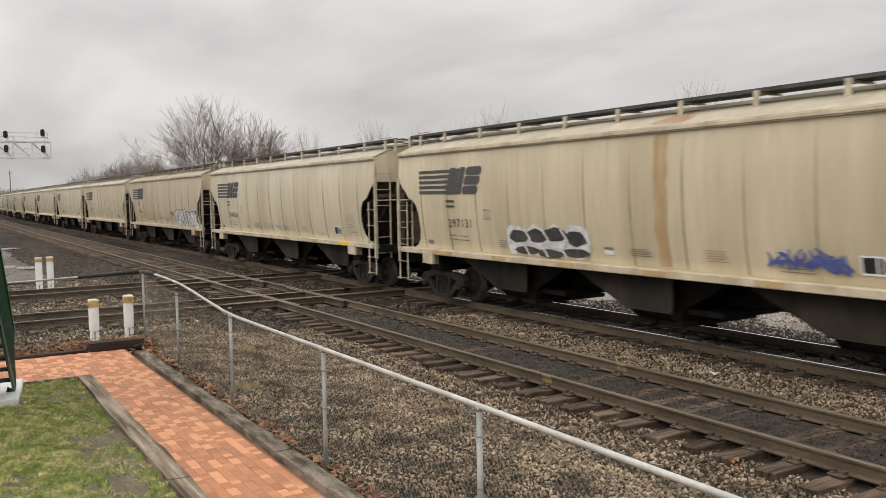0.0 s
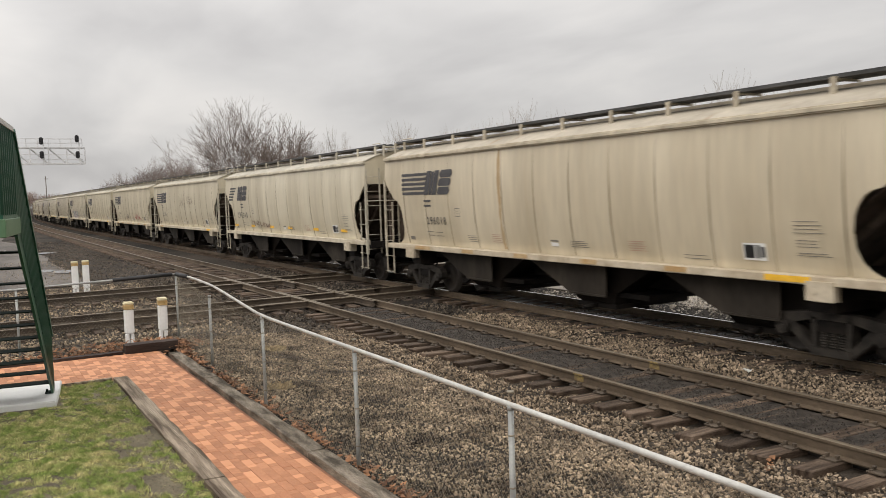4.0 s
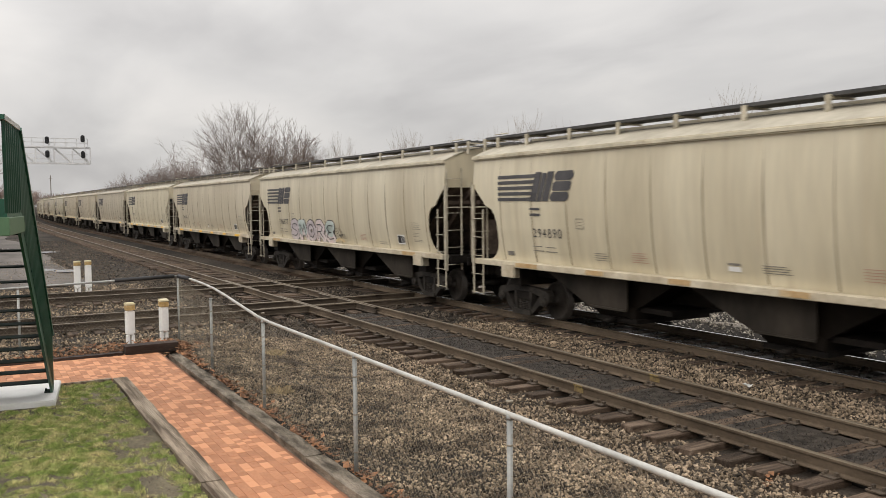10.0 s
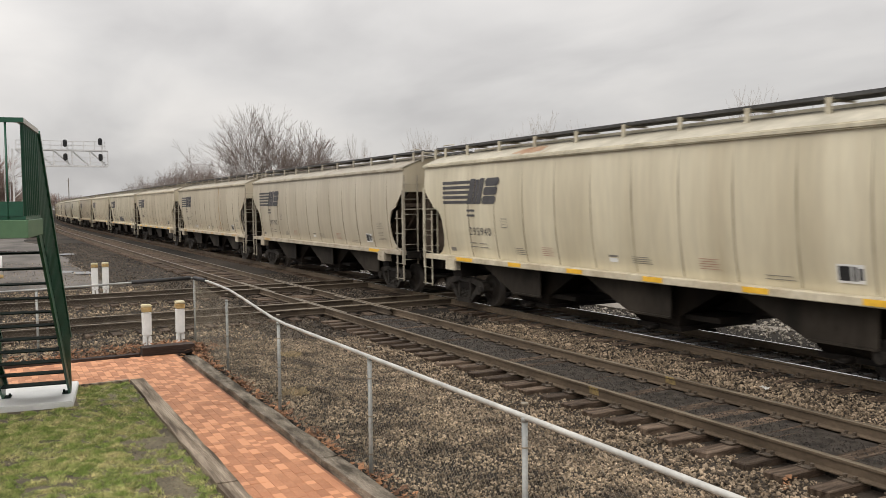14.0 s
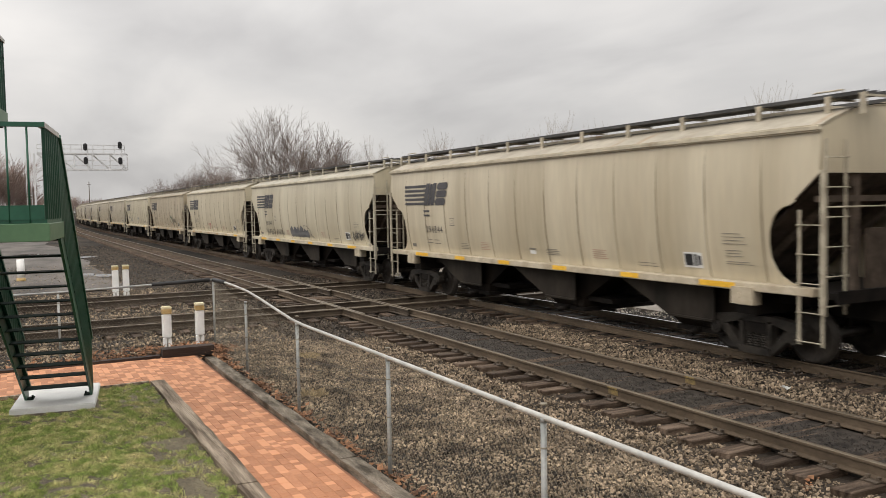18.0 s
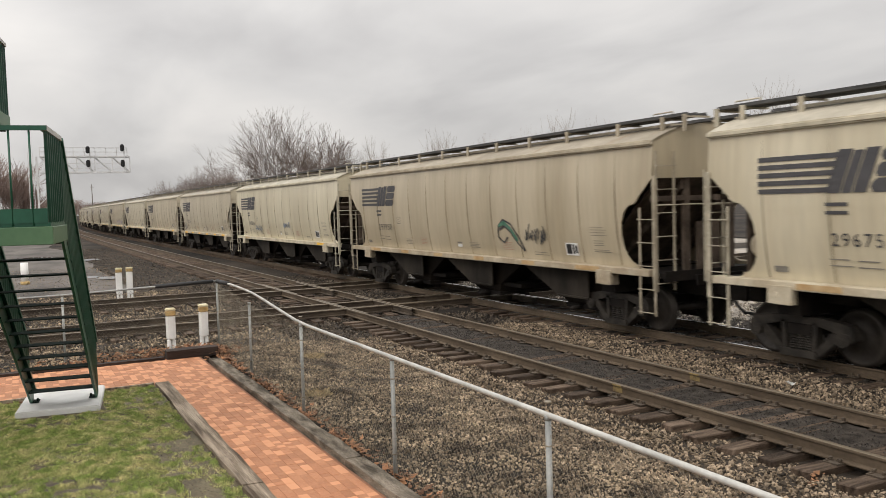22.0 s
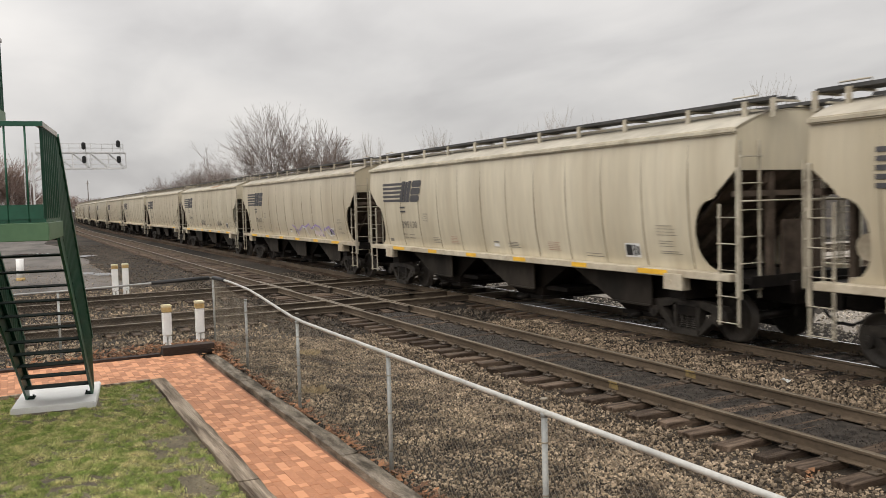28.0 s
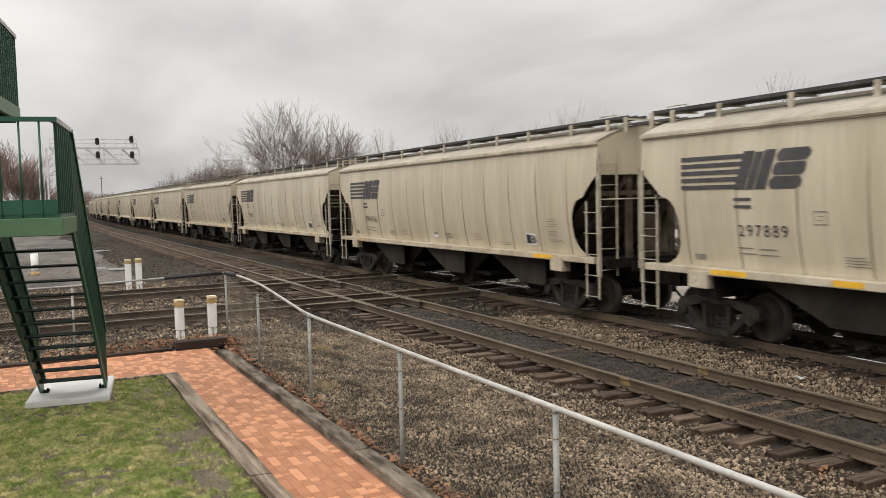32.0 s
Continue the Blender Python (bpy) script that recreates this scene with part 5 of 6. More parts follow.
# ---- garden: lawn, brick path, timber edging ----
def build_garden():
    vs, fs = [], []
    xs, ys = np.arange(-14.10, 6.01, 0.3), np.linspace(-9.0, 1.90, 38)
    for x in xs:
        for y in ys:
            vs.append((x, y, -0.015 + 0.02 * noise.noise(Vector((x * 0.9, y * 0.9, 0)))))
    n = len(ys)
    for i in range(len(xs) - 1):
        for j in range(n - 1):
            fs.append((i * n + j, (i + 1) * n + j, (i + 1) * n + j + 1, i * n + j + 1))
    tagged(new("lawn", soup("lawn", vs, fs, M_SOIL, True)), "patchy winter lawn with bare soil", "lawn", kind="structure")
    bm = bmesh.new()
    box(bm, -16.40, -14.10, -9.0, 3.06, -0.11, -0.008)
    box(bm, -14.10, 6.0, 2.12, 3.06, -0.11, -0.008)
    path = solid("brick_path", bm, M_SAND, "orange clay brick garden path with sand joints", "path", kind="structure")
    return path


PATH_BED = build_garden()


def timber(name, x0, x1, y0, y1, z0, z1, mat, label, seed, group=""):
    rng = random.Random(seed)
    bm = bmesh.new()
    nx = max(2, int(max(x1 - x0, y1 - y0) / 0.35))
    along_x = (x1 - x0) > (y1 - y0)
    rings = []
    for i in range(nx + 1):
        k = i / nx
        j = lambda s: rng.uniform(-s, s)
        if along_x:
            x = x0 + (x1 - x0) * k
            rings.append([bm.verts.new(p) for p in ((x, y0 + j(.008), z0), (x, y1 + j(.008), z0), (x, y1 + j(.012), z1 + j(.008)), (x, y0 + j(.012), z1 + j(.008)))])
        else:
            y = y0 + (y1 - y0) * k
            rings.append([bm.verts.new(p) for p in ((x0 + j(.008), y, z0), (x1 + j(.008), y, z0), (x1 + j(.012), y, z1 + j(.008)), (x0 + j(.012), y, z1 + j(.008)))])
    for a, b in zip(rings, rings[1:]):
        for i in range(4):
            bm.faces.new((a[i], a[(i + 1) % 4], b[(i + 1) % 4], b[i]))
    bm.faces.new(rings[0][::-1])
    bm.faces.new(rings[-1])
    bmesh.ops.bevel(bm, geom=[e for e in bm.edges if len(e.link_faces) == 2 and e.calc_face_angle() > 1.0], offset=0.015, segments=1, affect="EDGES")
    return solid(name, bm, mat, label, "timber", group)


for i_, (a_, b_) in enumerate(((-14.15, -8.30), (-8.28, -5.8), (-5.78, -3.2), (-3.18, 0.5))):
    timber("timber_edging", a_, b_, 1.90, 2.115, -0.12, 0.035, M_TIMBER, "grey weathered railway timber edging the lawn", i_, "timber edging")
for i_, (a_, b_) in enumerate(((-15.62, -12.95), (-12.93, -8.45), (-8.43, -5.7), (-5.68, -3.0), (-2.98, 0.5))):
    timber("timber_edging", a_, b_, 3.065, 3.262, -0.15, 0.075, M_TIMBER_DARK, "dark weathered railway timber edging the brick path", 10 + i_, "timber edging")
timber("timber_edging", -16.60, -16.42, -9.0, 2.40, -0.15, 0.05, M_DARKTIMBER, "dark timber edging behind the brick path", 30, "timber edging")
timber("timber_edging", -14.20, -14.11, -1.0, 1.88, -0.12, 0.03, M_TIMBER, "thin grey timber between path and lawn", 31, "timber edging")
timber("railway_timber", -16.62, -16.36, 2.44, 3.40, 0.002, 0.165, M_DARKTIMBER, "dark creosoted railway timber lying on the brick path", 33)


# ---- chain link fence ----
def fence_run(name, pts, posts, label, zb=-0.06, rail=None, bent=None):
    """A run of chain link between pipe posts, with a top rail."""
    f = thing(name, label, "fence")
    bm = bmesh.new()
    pipe(bm, bent or pts, 0.0215, 10)
    part("top_rail", bm, rail or M_GALV, f, "galvanized pipe top rail")
    for p, top in posts:
        bm = bmesh.new()
        tube(bm, (p[0], p[1], -0.25), (p[0], p[1], top), 0.023, 12)
        tube(bm, (p[0], p[1], top - 0.015), (p[0], p[1], top + 0.02), 0.028, 12)
        post = part("post", bm, M_POSTGALV, f)
        bm = bmesh.new()
        for z in (0.17, 0.5, 0.83, 1.1):
            tube(bm, (p[0], p[1], top * z - 0.006), (p[0], p[1], top * z + 0.006), 0.027, 10)
        part("tie_wire", bm, M_WIRE, post)
    # mesh: wires crossing on the diagonal
    bm = bmesh.new()
    for (a, b) in zip(pts, pts[1:]):
        a, b = Vector(a), Vector(b)
        flat = Vector((b.x - a.x, b.y - a.y, 0))
        ln = flat.length
        d = flat / ln
        sidev = Vector((-d.y, d.x, 0))
        za, zb2 = a.z - 0.03, b.z - 0.03
        hgt = (za + zb2) / 2 - zb
        run = hgt * 0.92
        step = 0.072
        k = -run
        while k < ln:
            for s in (1, -1):
                p0, p1 = (k, zb), (k + run, zb + hgt)
                if s < 0:
                    p0, p1 = (k + run, zb), (k, zb + hgt)
                (u0, w0), (u1, w1) = sorted((p0, p1))
                if u1 <= 0 or u0 >= ln:
                    continue
                if u0 < 0:
                    w0, u0 = w0 + (w1 - w0) * (0 - u0) / (u1 - u0), 0
                if u1 > ln:
                    w1, u1 = w0 + (w1 - w0) * (ln - u0) / (u1 - u0), ln
                tube(bm, Vector((a.x, a.y, 0)) + d * u0 + Vector((0, 0, w0)) + sidev * 0.003 * s, Vector((a.x, a.y, 0)) + d * u1 + Vector((0, 0, w1)) + sidev * 0.003 * s, 0.0011, 3, caps=False)
            k += step
    part("chain_link", bm, M_WIRE, f, "grey chain link mesh")
    return f


FY = 3.42
fence_run("chain_link_fence", [(-18.15, 3.80, 1.29), (-17.4, 3.72, 1.285), (-14.17, 3.50, 1.235), (-11.02, FY, 1.225), (-7.91, FY, 1.235), (-5.05, FY, 1.24), (-1.95, FY, 1.24), (1.1, FY, 1.24)],
          [((-18.15, 3.80), 1.27), ((-14.17, 3.50), 1.20), ((-11.02, FY), 1.20), ((-7.91, FY), 1.21), ((-5.05, FY), 1.21), ((-1.95, FY), 1.21)], "galvanized chain link fence with pipe rail beside the brick path",
          bent=[(-18.15, 3.80, 1.29), (-17.2, 3.88, 1.285), (-16.3, 3.885, 1.27), (-15.4, 3.86, 1.26), (-14.17, 3.74, 1.256), (-12.9, 3.60, 1.25), (-11.3, 3.44, 1.235), (-10.7, FY, 1.228), (-7.91, FY, 1.230), (-5.05, FY, 1.232), (-1.95, FY, 1.235), (1.1, FY, 1.235)])
fence_run("chain_link_fence", [(-17.95, -9.0, 1.20), (-17.95, -2.3, 1.21), (-17.95, 0.75, 1.23), (-18.05, 2.35, 1.262), (-18.15, 3.80, 1.29)], [((-17.95, -2.3), 1.22), ((-17.95, 0.75), 1.22)],
          "galvanized chain link fence facing the crossing tracks", rail=M_POSTGALV)


def foam(pts, r, label):
    bm = bmesh.new()
    pipe(bm, pts, r, 10)
    return solid("pipe_padding", bm, M_FOAM, label, "foam padding")


foam([(-18.06, 2.52, 1.27), (-18.1, 3.1, 1.281), (-18.14, 3.72, 1.293)], 0.042, "black foam padding wrapped round the fence rail")
foam([(-18.10, 3.805, 1.292), (-17.35, 3.868, 1.288)], 0.043, "grey foam padding wrapped round the fence corner")


# ---- white marker posts ----
def marker_post(x, y, h, w, lean, z0, label):
    t = thing("marker_post", label, "post", pose(x, y, z0, 0, lean[0], lean[1]), "white marker posts")
    bm = bmesh.new()
    box(bm, -w / 2, w / 2, -w / 2, w / 2, 0.30, h - 0.14)
    bmesh.ops.bevel(bm, geom=bm.edges[:], offset=0.03, segments=2, affect="EDGES")
    part("sleeve", bm, M_WPOST, t)
    for s in (-1, 1):
        bm = bmesh.new()
        box(bm, -w * 0.35, w * 0.35, s * w * 0.27 - w * 0.19, s * w * 0.27 + w * 0.19, -0.1, 0.305)
        bmesh.ops.bevel(bm, geom=bm.edges[:], offset=0.012, segments=1, affect="EDGES")
        part("leg", bm, M_WPOST, t)
    bm = bmesh.new()
    box(bm, -w / 2 - 0.004, w / 2 + 0.004, -w / 2 - 0.004, w / 2 + 0.004, h - 0.15, h - 0.05)
    bmesh.ops.bevel(bm, geom=bm.edges[:], offset=0.012, segments=1, affect="EDGES")
    part("band", bm, M_CAP, t, "worn ochre painted band")
    bm = bmesh.new()
    box(bm, -w / 2 - 0.012, w / 2 + 0.012, -w / 2 - 0.012, w / 2 + 0.012, h - 0.05, h)
    bmesh.ops.bevel(bm, geom=bm.edges[:], offset=0.018, segments=2, affect="EDGES")
    part("cap", bm, M_CAPTOP, t, "pale cream cap")
    return t


marker_post(-17.58, 2.72, 0.95, 0.172, (0, 3), -0.10, "white post with a worn yellow top behind the chain link fence")
marker_post(-17.62, 3.38, 0.98, 0.172, (2.5, 0), -0.10, "white post with a worn yellow top behind the chain link fence")
marker_post(-30.3, 3.06, 1.22, 0.20, (0, 0), -0.27, "white post with a yellow top beyond the crossing tracks")
marker_post(-30.3, 3.40, 1.23, 0.20, (0, 0), -0.27, "white post with a yellow top beyond the crossing tracks")


def white_sign_post(x, y):
    t = thing("marker_post", "short white post with a rusty foot on the gravel", "post", pose(x, y, -0.27))
    bm = bmesh.new()
    tube(bm, (0, 0, 0.16), (0, 0, 1.0), 0.16, 14)
    part("sleeve", bm, M_WPOST, t)
    bm = bmesh.new()
    tube(bm, (0, 0, 0), (0, 0, 0.17), 0.19, 14)
    part("foot", bm, M_CAP, t, "rusty orange foot")


white_sign_post(-41.6, 0.27)


# ---- green steel lookout stairs ----
def build_stairs():
    """Local x runs up the flight towards the viewer, local y across it."""
    ang = math.degrees(math.atan2(-0.15, 0.99))
    t = thing("lookout_stairs", "dark green steel stairs of a lookout tower on a concrete pad", "stairs", pose(-13.485, 0.525, 0.08, 0, 0, ang))
    W = 0.44
    RUN, RISE, N = 3.25, 2.63, 13
    for s in (-1, 1):
        bm = bmesh.new()
        y = s * W
        prism(bm, [(-0.10, 0.0), (0.10, 0.0), (RUN + 0.08, RISE - 0.22), (RUN + 0.08, RISE + 0.06), (RUN - 0.10, RISE + 0.06), (-0.10, 0.16)], y - 0.015, y + 0.015)
        prism(bm, [(-0.10, 0.10), (-0.10, 0.16), (RUN - 0.10, RISE + 0.06), (RUN - 0.10, RISE)], min(y, y - s * 0.06), max(y, y - s * 0.06))
        part("stringer", bm, M_GREEN, t)
        bm = bmesh.new()
        box(bm, -0.10, 0.10, y - 0.05 - s * 0.05, y + 0.05 - s * 0.05, 0.0, 0.012)
        tube(bm, (0.0, y - s * 0.08, 0.0), (0.0, y - s * 0.08, 0.05), 0.014, 6)
        part("base_plate", bm, M_TREAD, t)
    for i in range(1, N):
        bm = bmesh.new()
        x, z = RUN * i / N, RISE * i / N
        box(bm, x - 0.13, x + 0.13, -W + 0.016, W - 0.016, z - 0.006, z + 0.006)
        box(bm, x - 0.13, x - 0.118, -W + 0.016, W - 0.016, z - 0.028, z + 0.006)
        part("tread", bm, M_TREAD, t)
    # landing
    x0, x1 = RUN - 0.05, RUN + 1.22
    yl = -1.45
    bm = bmesh.new()
    box(bm, x0, x1, yl, W + 0.02, RISE - 0.005, RISE + 0.03)
    part("landing_deck", bm, M_GREEN, t)
    for nm, b in (("landing_beam", (x1 - 0.02, x1 + 0.03, yl, W + 0.04, RISE - 0.185, RISE - 0.008)), ("landing_beam", (x0, x1 - 0.021, W, W + 0.04, RISE - 0.185, RISE - 0.008)),
                  ("landing_beam", (x0 - 0.05, x0, yl, W, RISE - 0.185, RISE - 0.008))):
        bm = bmesh.new()
        box(bm, *b)
        bmesh.ops.bevel(bm, geom=bm.edges[:], offset=0.006, segments=1, affect="EDGES")
        part(nm, bm, M_GREEN2, t, "lighter green landing beam")
    top = RISE + 0.93

    def corrugated(p, q, z0, z1, nm, n, amp=0.022):
        """A ribbed sheet between two plan points; z0 and z1 give bottom and top at both ends."""
        bm = bmesh.new()
        p, q = Vector((*p, 0)), Vector((*q, 0))
        d = (q - p).normalized()
        side = Vector((-d.y, d.x, 0))
        ln = (q - p).length
        row = []
        m = n * 4
        for i in range(m + 1):
            u = i / m
            o = amp if (i % 4) in (1, 2) else -0.002
            c = p + d * ln * u + side * o
            row.append((bm.verts.new(c + Vector((0, 0, z0[0] + (z0[1] - z0[0]) * u))), bm.verts.new(c + Vector((0, 0, z1[0] + (z1[1] - z1[0]) * u)))))
        for a, b in zip(row, row[1:]):
            bm.faces.new((a[0], b[0], b[1], a[1]))
        g = bmesh.ops.solidify(bm, geom=bm.faces[:], thickness=0.004)
        return part(nm, bm, M_GREEN, t, "ribbed green sheet guard")

    corrugated((x0, W), (x1, W), (RISE + 0.02, RISE + 0.02), (top, top), "guard_panel", 8)
    for sy in (W + 0.018, -W - 0.018):
        corrugated((-0.10, sy), (RUN - 0.06, sy), (0.02, RISE - 0.14), (0.80, top - 0.01), "guard_panel", 22, 0.006)
        bm = bmesh.new()
        beam(bm, (-0.10, sy, 0.82), (RUN - 0.06, sy, top + 0.01), 0.05, 0.05)
        part("handrail", bm, M_GREEN, t)
    bm = bmesh.new()
    beam(bm, (x0, W, top + 0.02), (x1, W, top + 0.02), 0.06, 0.05)
    part("handrail", bm, M_GALV, t, "pale capped top rail")
    bm = bmesh.new()
    beam(bm, (x1, W + 0.03, top + 0.02), (x1, yl, top + 0.02), 0.045, 0.045)
    part("handrail", bm, M_GREEN, t)
    for y in (0.31, 0.13, -0.05, -0.23, -0.41, -0.59, -0.77, -0.95, -1.13, -1.31):
        bm = bmesh.new()
        tube(bm, (x1, y, RISE), (x1, y, top), 0.010, 8)
        part("baluster", bm, M_GREEN, t)
    bm = bmesh.new()
    box(bm, x1 - 0.01, x1 + 0.008, yl, W, RISE + 0.03, RISE + 0.17)
    part("kick_plate", bm, M_GREEN, t)
    # corner post down to the ground on the lawn side, and the upper flight's platform
    for y in (yl + 0.06,):
        bm = bmesh.new()
        box(bm, x1 - 0.12, x1 - 0.02, y - 0.05, y + 0.05, -0.12, RISE - 0.19)
        part("column", bm, M_GREEN, t)
    ux, uz = 0.32, 4.12
    corrugated((ux, -0.50), (ux + 3.0, -0.50), (uz + 0.02, uz + 0.02), (uz + 0.98, uz + 0.98), "guard_panel", 20)
    bm = bmesh.new()
    box(bm, ux, ux + 3.2, -0.53, -0.47, uz - 0.17, uz + 0.01)
    part("platform_beam", bm, M_GREEN2, t, "lighter green platform beam")
    bm = bmesh.new()
    box(bm, ux, ux + 3.2, -3.0, -0.531, uz - 0.20, uz)
    part("platform_deck", bm, M_TREAD, t)
    bm = bmesh.new()
    beam(bm, (ux, -0.50, uz + 1.0), (ux + 3.0, -0.50, uz + 1.0), 0.07, 0.05)
    part("handrail", bm, M_GALV, t)
    for x in (ux + 0.1, ux + 3.1):
        bm = bmesh.new()
        box(bm, x - 0.06, x + 0.06, -2.9, -2.78, -0.1, uz - 0.28)
        part("column", bm, M_GREEN, t)
    for s in (-1, 1):
        bm = bmesh.new()
        prism(bm, [(RUN + 0.2, RISE), (RUN + 0.45, RISE), (RUN - 1.5 + 0.2, uz), (RUN - 1.5 - 0.05, uz)], -1.0 + s * 0.4 - 0.015, -1.0 + s * 0.4 + 0.015)
        part("stringer", bm, M_GREEN, t)
    return t


build_stairs()
bm_ = bmesh.new()
box(bm_, -0.80, 0.70, -0.55, 0.55, -0.12, 0.075)
bmesh.ops.bevel(bm_, geom=bm_.edges[:], offset=0.015, segments=2, affect="EDGES")
solid("concrete_pad", bm_, M_CONC, "pale concrete pad under the green stairs", "concrete slab", m=pose(-13.55, 0.50, 0, 0, 0, -8.0))


# ---- cantilever signal bridge ----
def build_signals():
    t = thing("signal_bridge", "grey steel cantilever signal bridge over the tracks", "signal bridge", pose(-121.0, 0, 0))
    z0, z1, ya, yb = 8.40, 10.50, 3.3, 14.3
    for z in (z0, z1):
        for x in (-0.5, 0.5):
            bm = bmesh.new()
            beam(bm, (x, ya, z), (x, yb, z), 0.19, 0.19)
            part("chord", bm, M_SIGNAL, t)
    n = 5
    for i in range(n):
        a, b = ya + (yb - ya) * i / n, ya + (yb - ya) * (i + 1) / n
        bm = bmesh.new()
        beam(bm, (-0.5, a, z1), (-0.5, b, z0), 0.11, 0.11)
        beam(bm, (0.5, a, z1), (0.5, b, z0), 0.11, 0.11)
        part("brace", bm, M_SIGNAL, t)
        bm = bmesh.new()
        beam(bm, (0.5, b, z0), (0.5, b, z1), 0.14, 0.14)
        part("brace", bm, M_SIGNAL, t)
    bm = bmesh.new()
    box(bm, -0.45, 0.45, ya, yb, z1 - 0.02, z1 + 0.05)
    part("walkway", bm, M_SIGNAL, t)
    for z in (z1 + 0.6, z1 + 1.15):
        bm = bmesh.new()
        beam(bm, (0.55, ya, z), (0.55, yb - 0.3, z), 0.10, 0.10)
        part("railing", bm, M_SIGNAL, t)
    for z in (z0 + 0.55, z0 + 1.2):
        bm = bmesh.new()
        beam(bm, (0.5, ya, z), (0.5, yb - 0.3, z), 0.07, 0.07)
        part("railing", bm, M_SIGNAL, t)
    for i in range(9):
        y = ya + (yb - 0.3 - ya) * i / 8
        bm = bmesh.new()
        beam(bm, (0.55, y, z1), (0.55, y, z1 + 1.15), 0.08, 0.08)
        part("railing_post", bm, M_SIGNAL, t)
    for y in (2.9, 4.1):
        bm = bmesh.new()
        beam(bm, (0, y, -0.3), (0, y, z1), 0.22, 0.22)
        part("mast", bm, M_SIGNAL, t)
    for i in range(8):
        bm = bmesh.new()
        z = 0.4 + i * 1.25
        beam(bm, (0, 2.9, z), (0, 4.1, z + 1.2), 0.09, 0.09)
        part("mast_brace", bm, M_SIGNAL, t)
    for x in (1.9, 2.5):
        bm = bmesh.new()
        beam(bm, (0.2, x, -0.2), (0.2, x, z1 + 0.5), 0.06, 0.06)
        part("ladder_stile", bm, M_SIGNAL, t)
    for i in range(26):
        bm = bmesh.new()
        beam(bm, (0.2, 1.9, i * 0.42), (0.2, 2.5, i * 0.42), 0.05, 0.05)
        part("ladder_rung", bm, M_SIGNAL, t)
    for y, top in ((9.05, z1 + 0.75), (13.35, z1 + 1.05)):
        bm = bmesh.new()
        beam(bm, (0.75, y + 0.25, z0 - 0.2), (0.75, y + 0.25, top), 0.14, 0.14)
        mast = part("signal_mast", bm, M_SIGNAL, t)
        for zc in (top + 0.1, z0 + 1.15):
            bm = bmesh.new()
            outline = [(0.26 * math.cos(a), (0.22 if abs(math.sin(a)) > 0.01 else 0) * (1 if math.sin(a) > 0 else -1) + 0.26 * math.sin(a)) for a in np.linspace(0.02, 2 * math.pi + 0.02, 25)[:-1]]
            va = [bm.verts.new((0.95, y + u, zc + w)) for u, w in outline]
            vb = [bm.verts.new((1.02, y + u, zc + w)) for u, w in outline]
            bm.faces.new(va)
            bm.faces.new(vb[::-1])
            for i in range(len(va)):
                j = (i + 1) % len(va)
                bm.faces.new((va[i], va[j], vb[j], vb[i]))
            head = part("signal_head", bm, M_SIGBLACK, t, "black oval signal head")
            for dz in (-0.25, 0.0, 0.25):
                bm = bmesh.new()
                tube(bm, (1.0, y, zc + dz), (1.25, y, zc + dz - 0.03), 0.10, 12)
                part("hood", bm, M_SIGBLACK, head)


build_signals()


def utility_pole(x, y, h, label):
    t = thing("utility_pole", label, "utility pole", pose(x, y, -0.2))
    bm = bmesh.new()
    tube(bm, (0, 0, -0.5), (0, 0, h), 0.12, 10, 0.08)
    part("pole", bm, M_POLE, t)
    bm = bmesh.new()
    beam(bm, (0, -0.38, h - 0.6), (0, 0.38, h - 0.6), 0.08, 0.08)
    part("crossarm", bm, M_POLE, t)
    for y2 in (-0.33, 0.33):
        bm = bmesh.new()
        tube(bm, (0, y2, h - 0.54), (0, y2, h - 0.36), 0.05, 6)
        part("insulator", bm, M_SIGNAL, t)


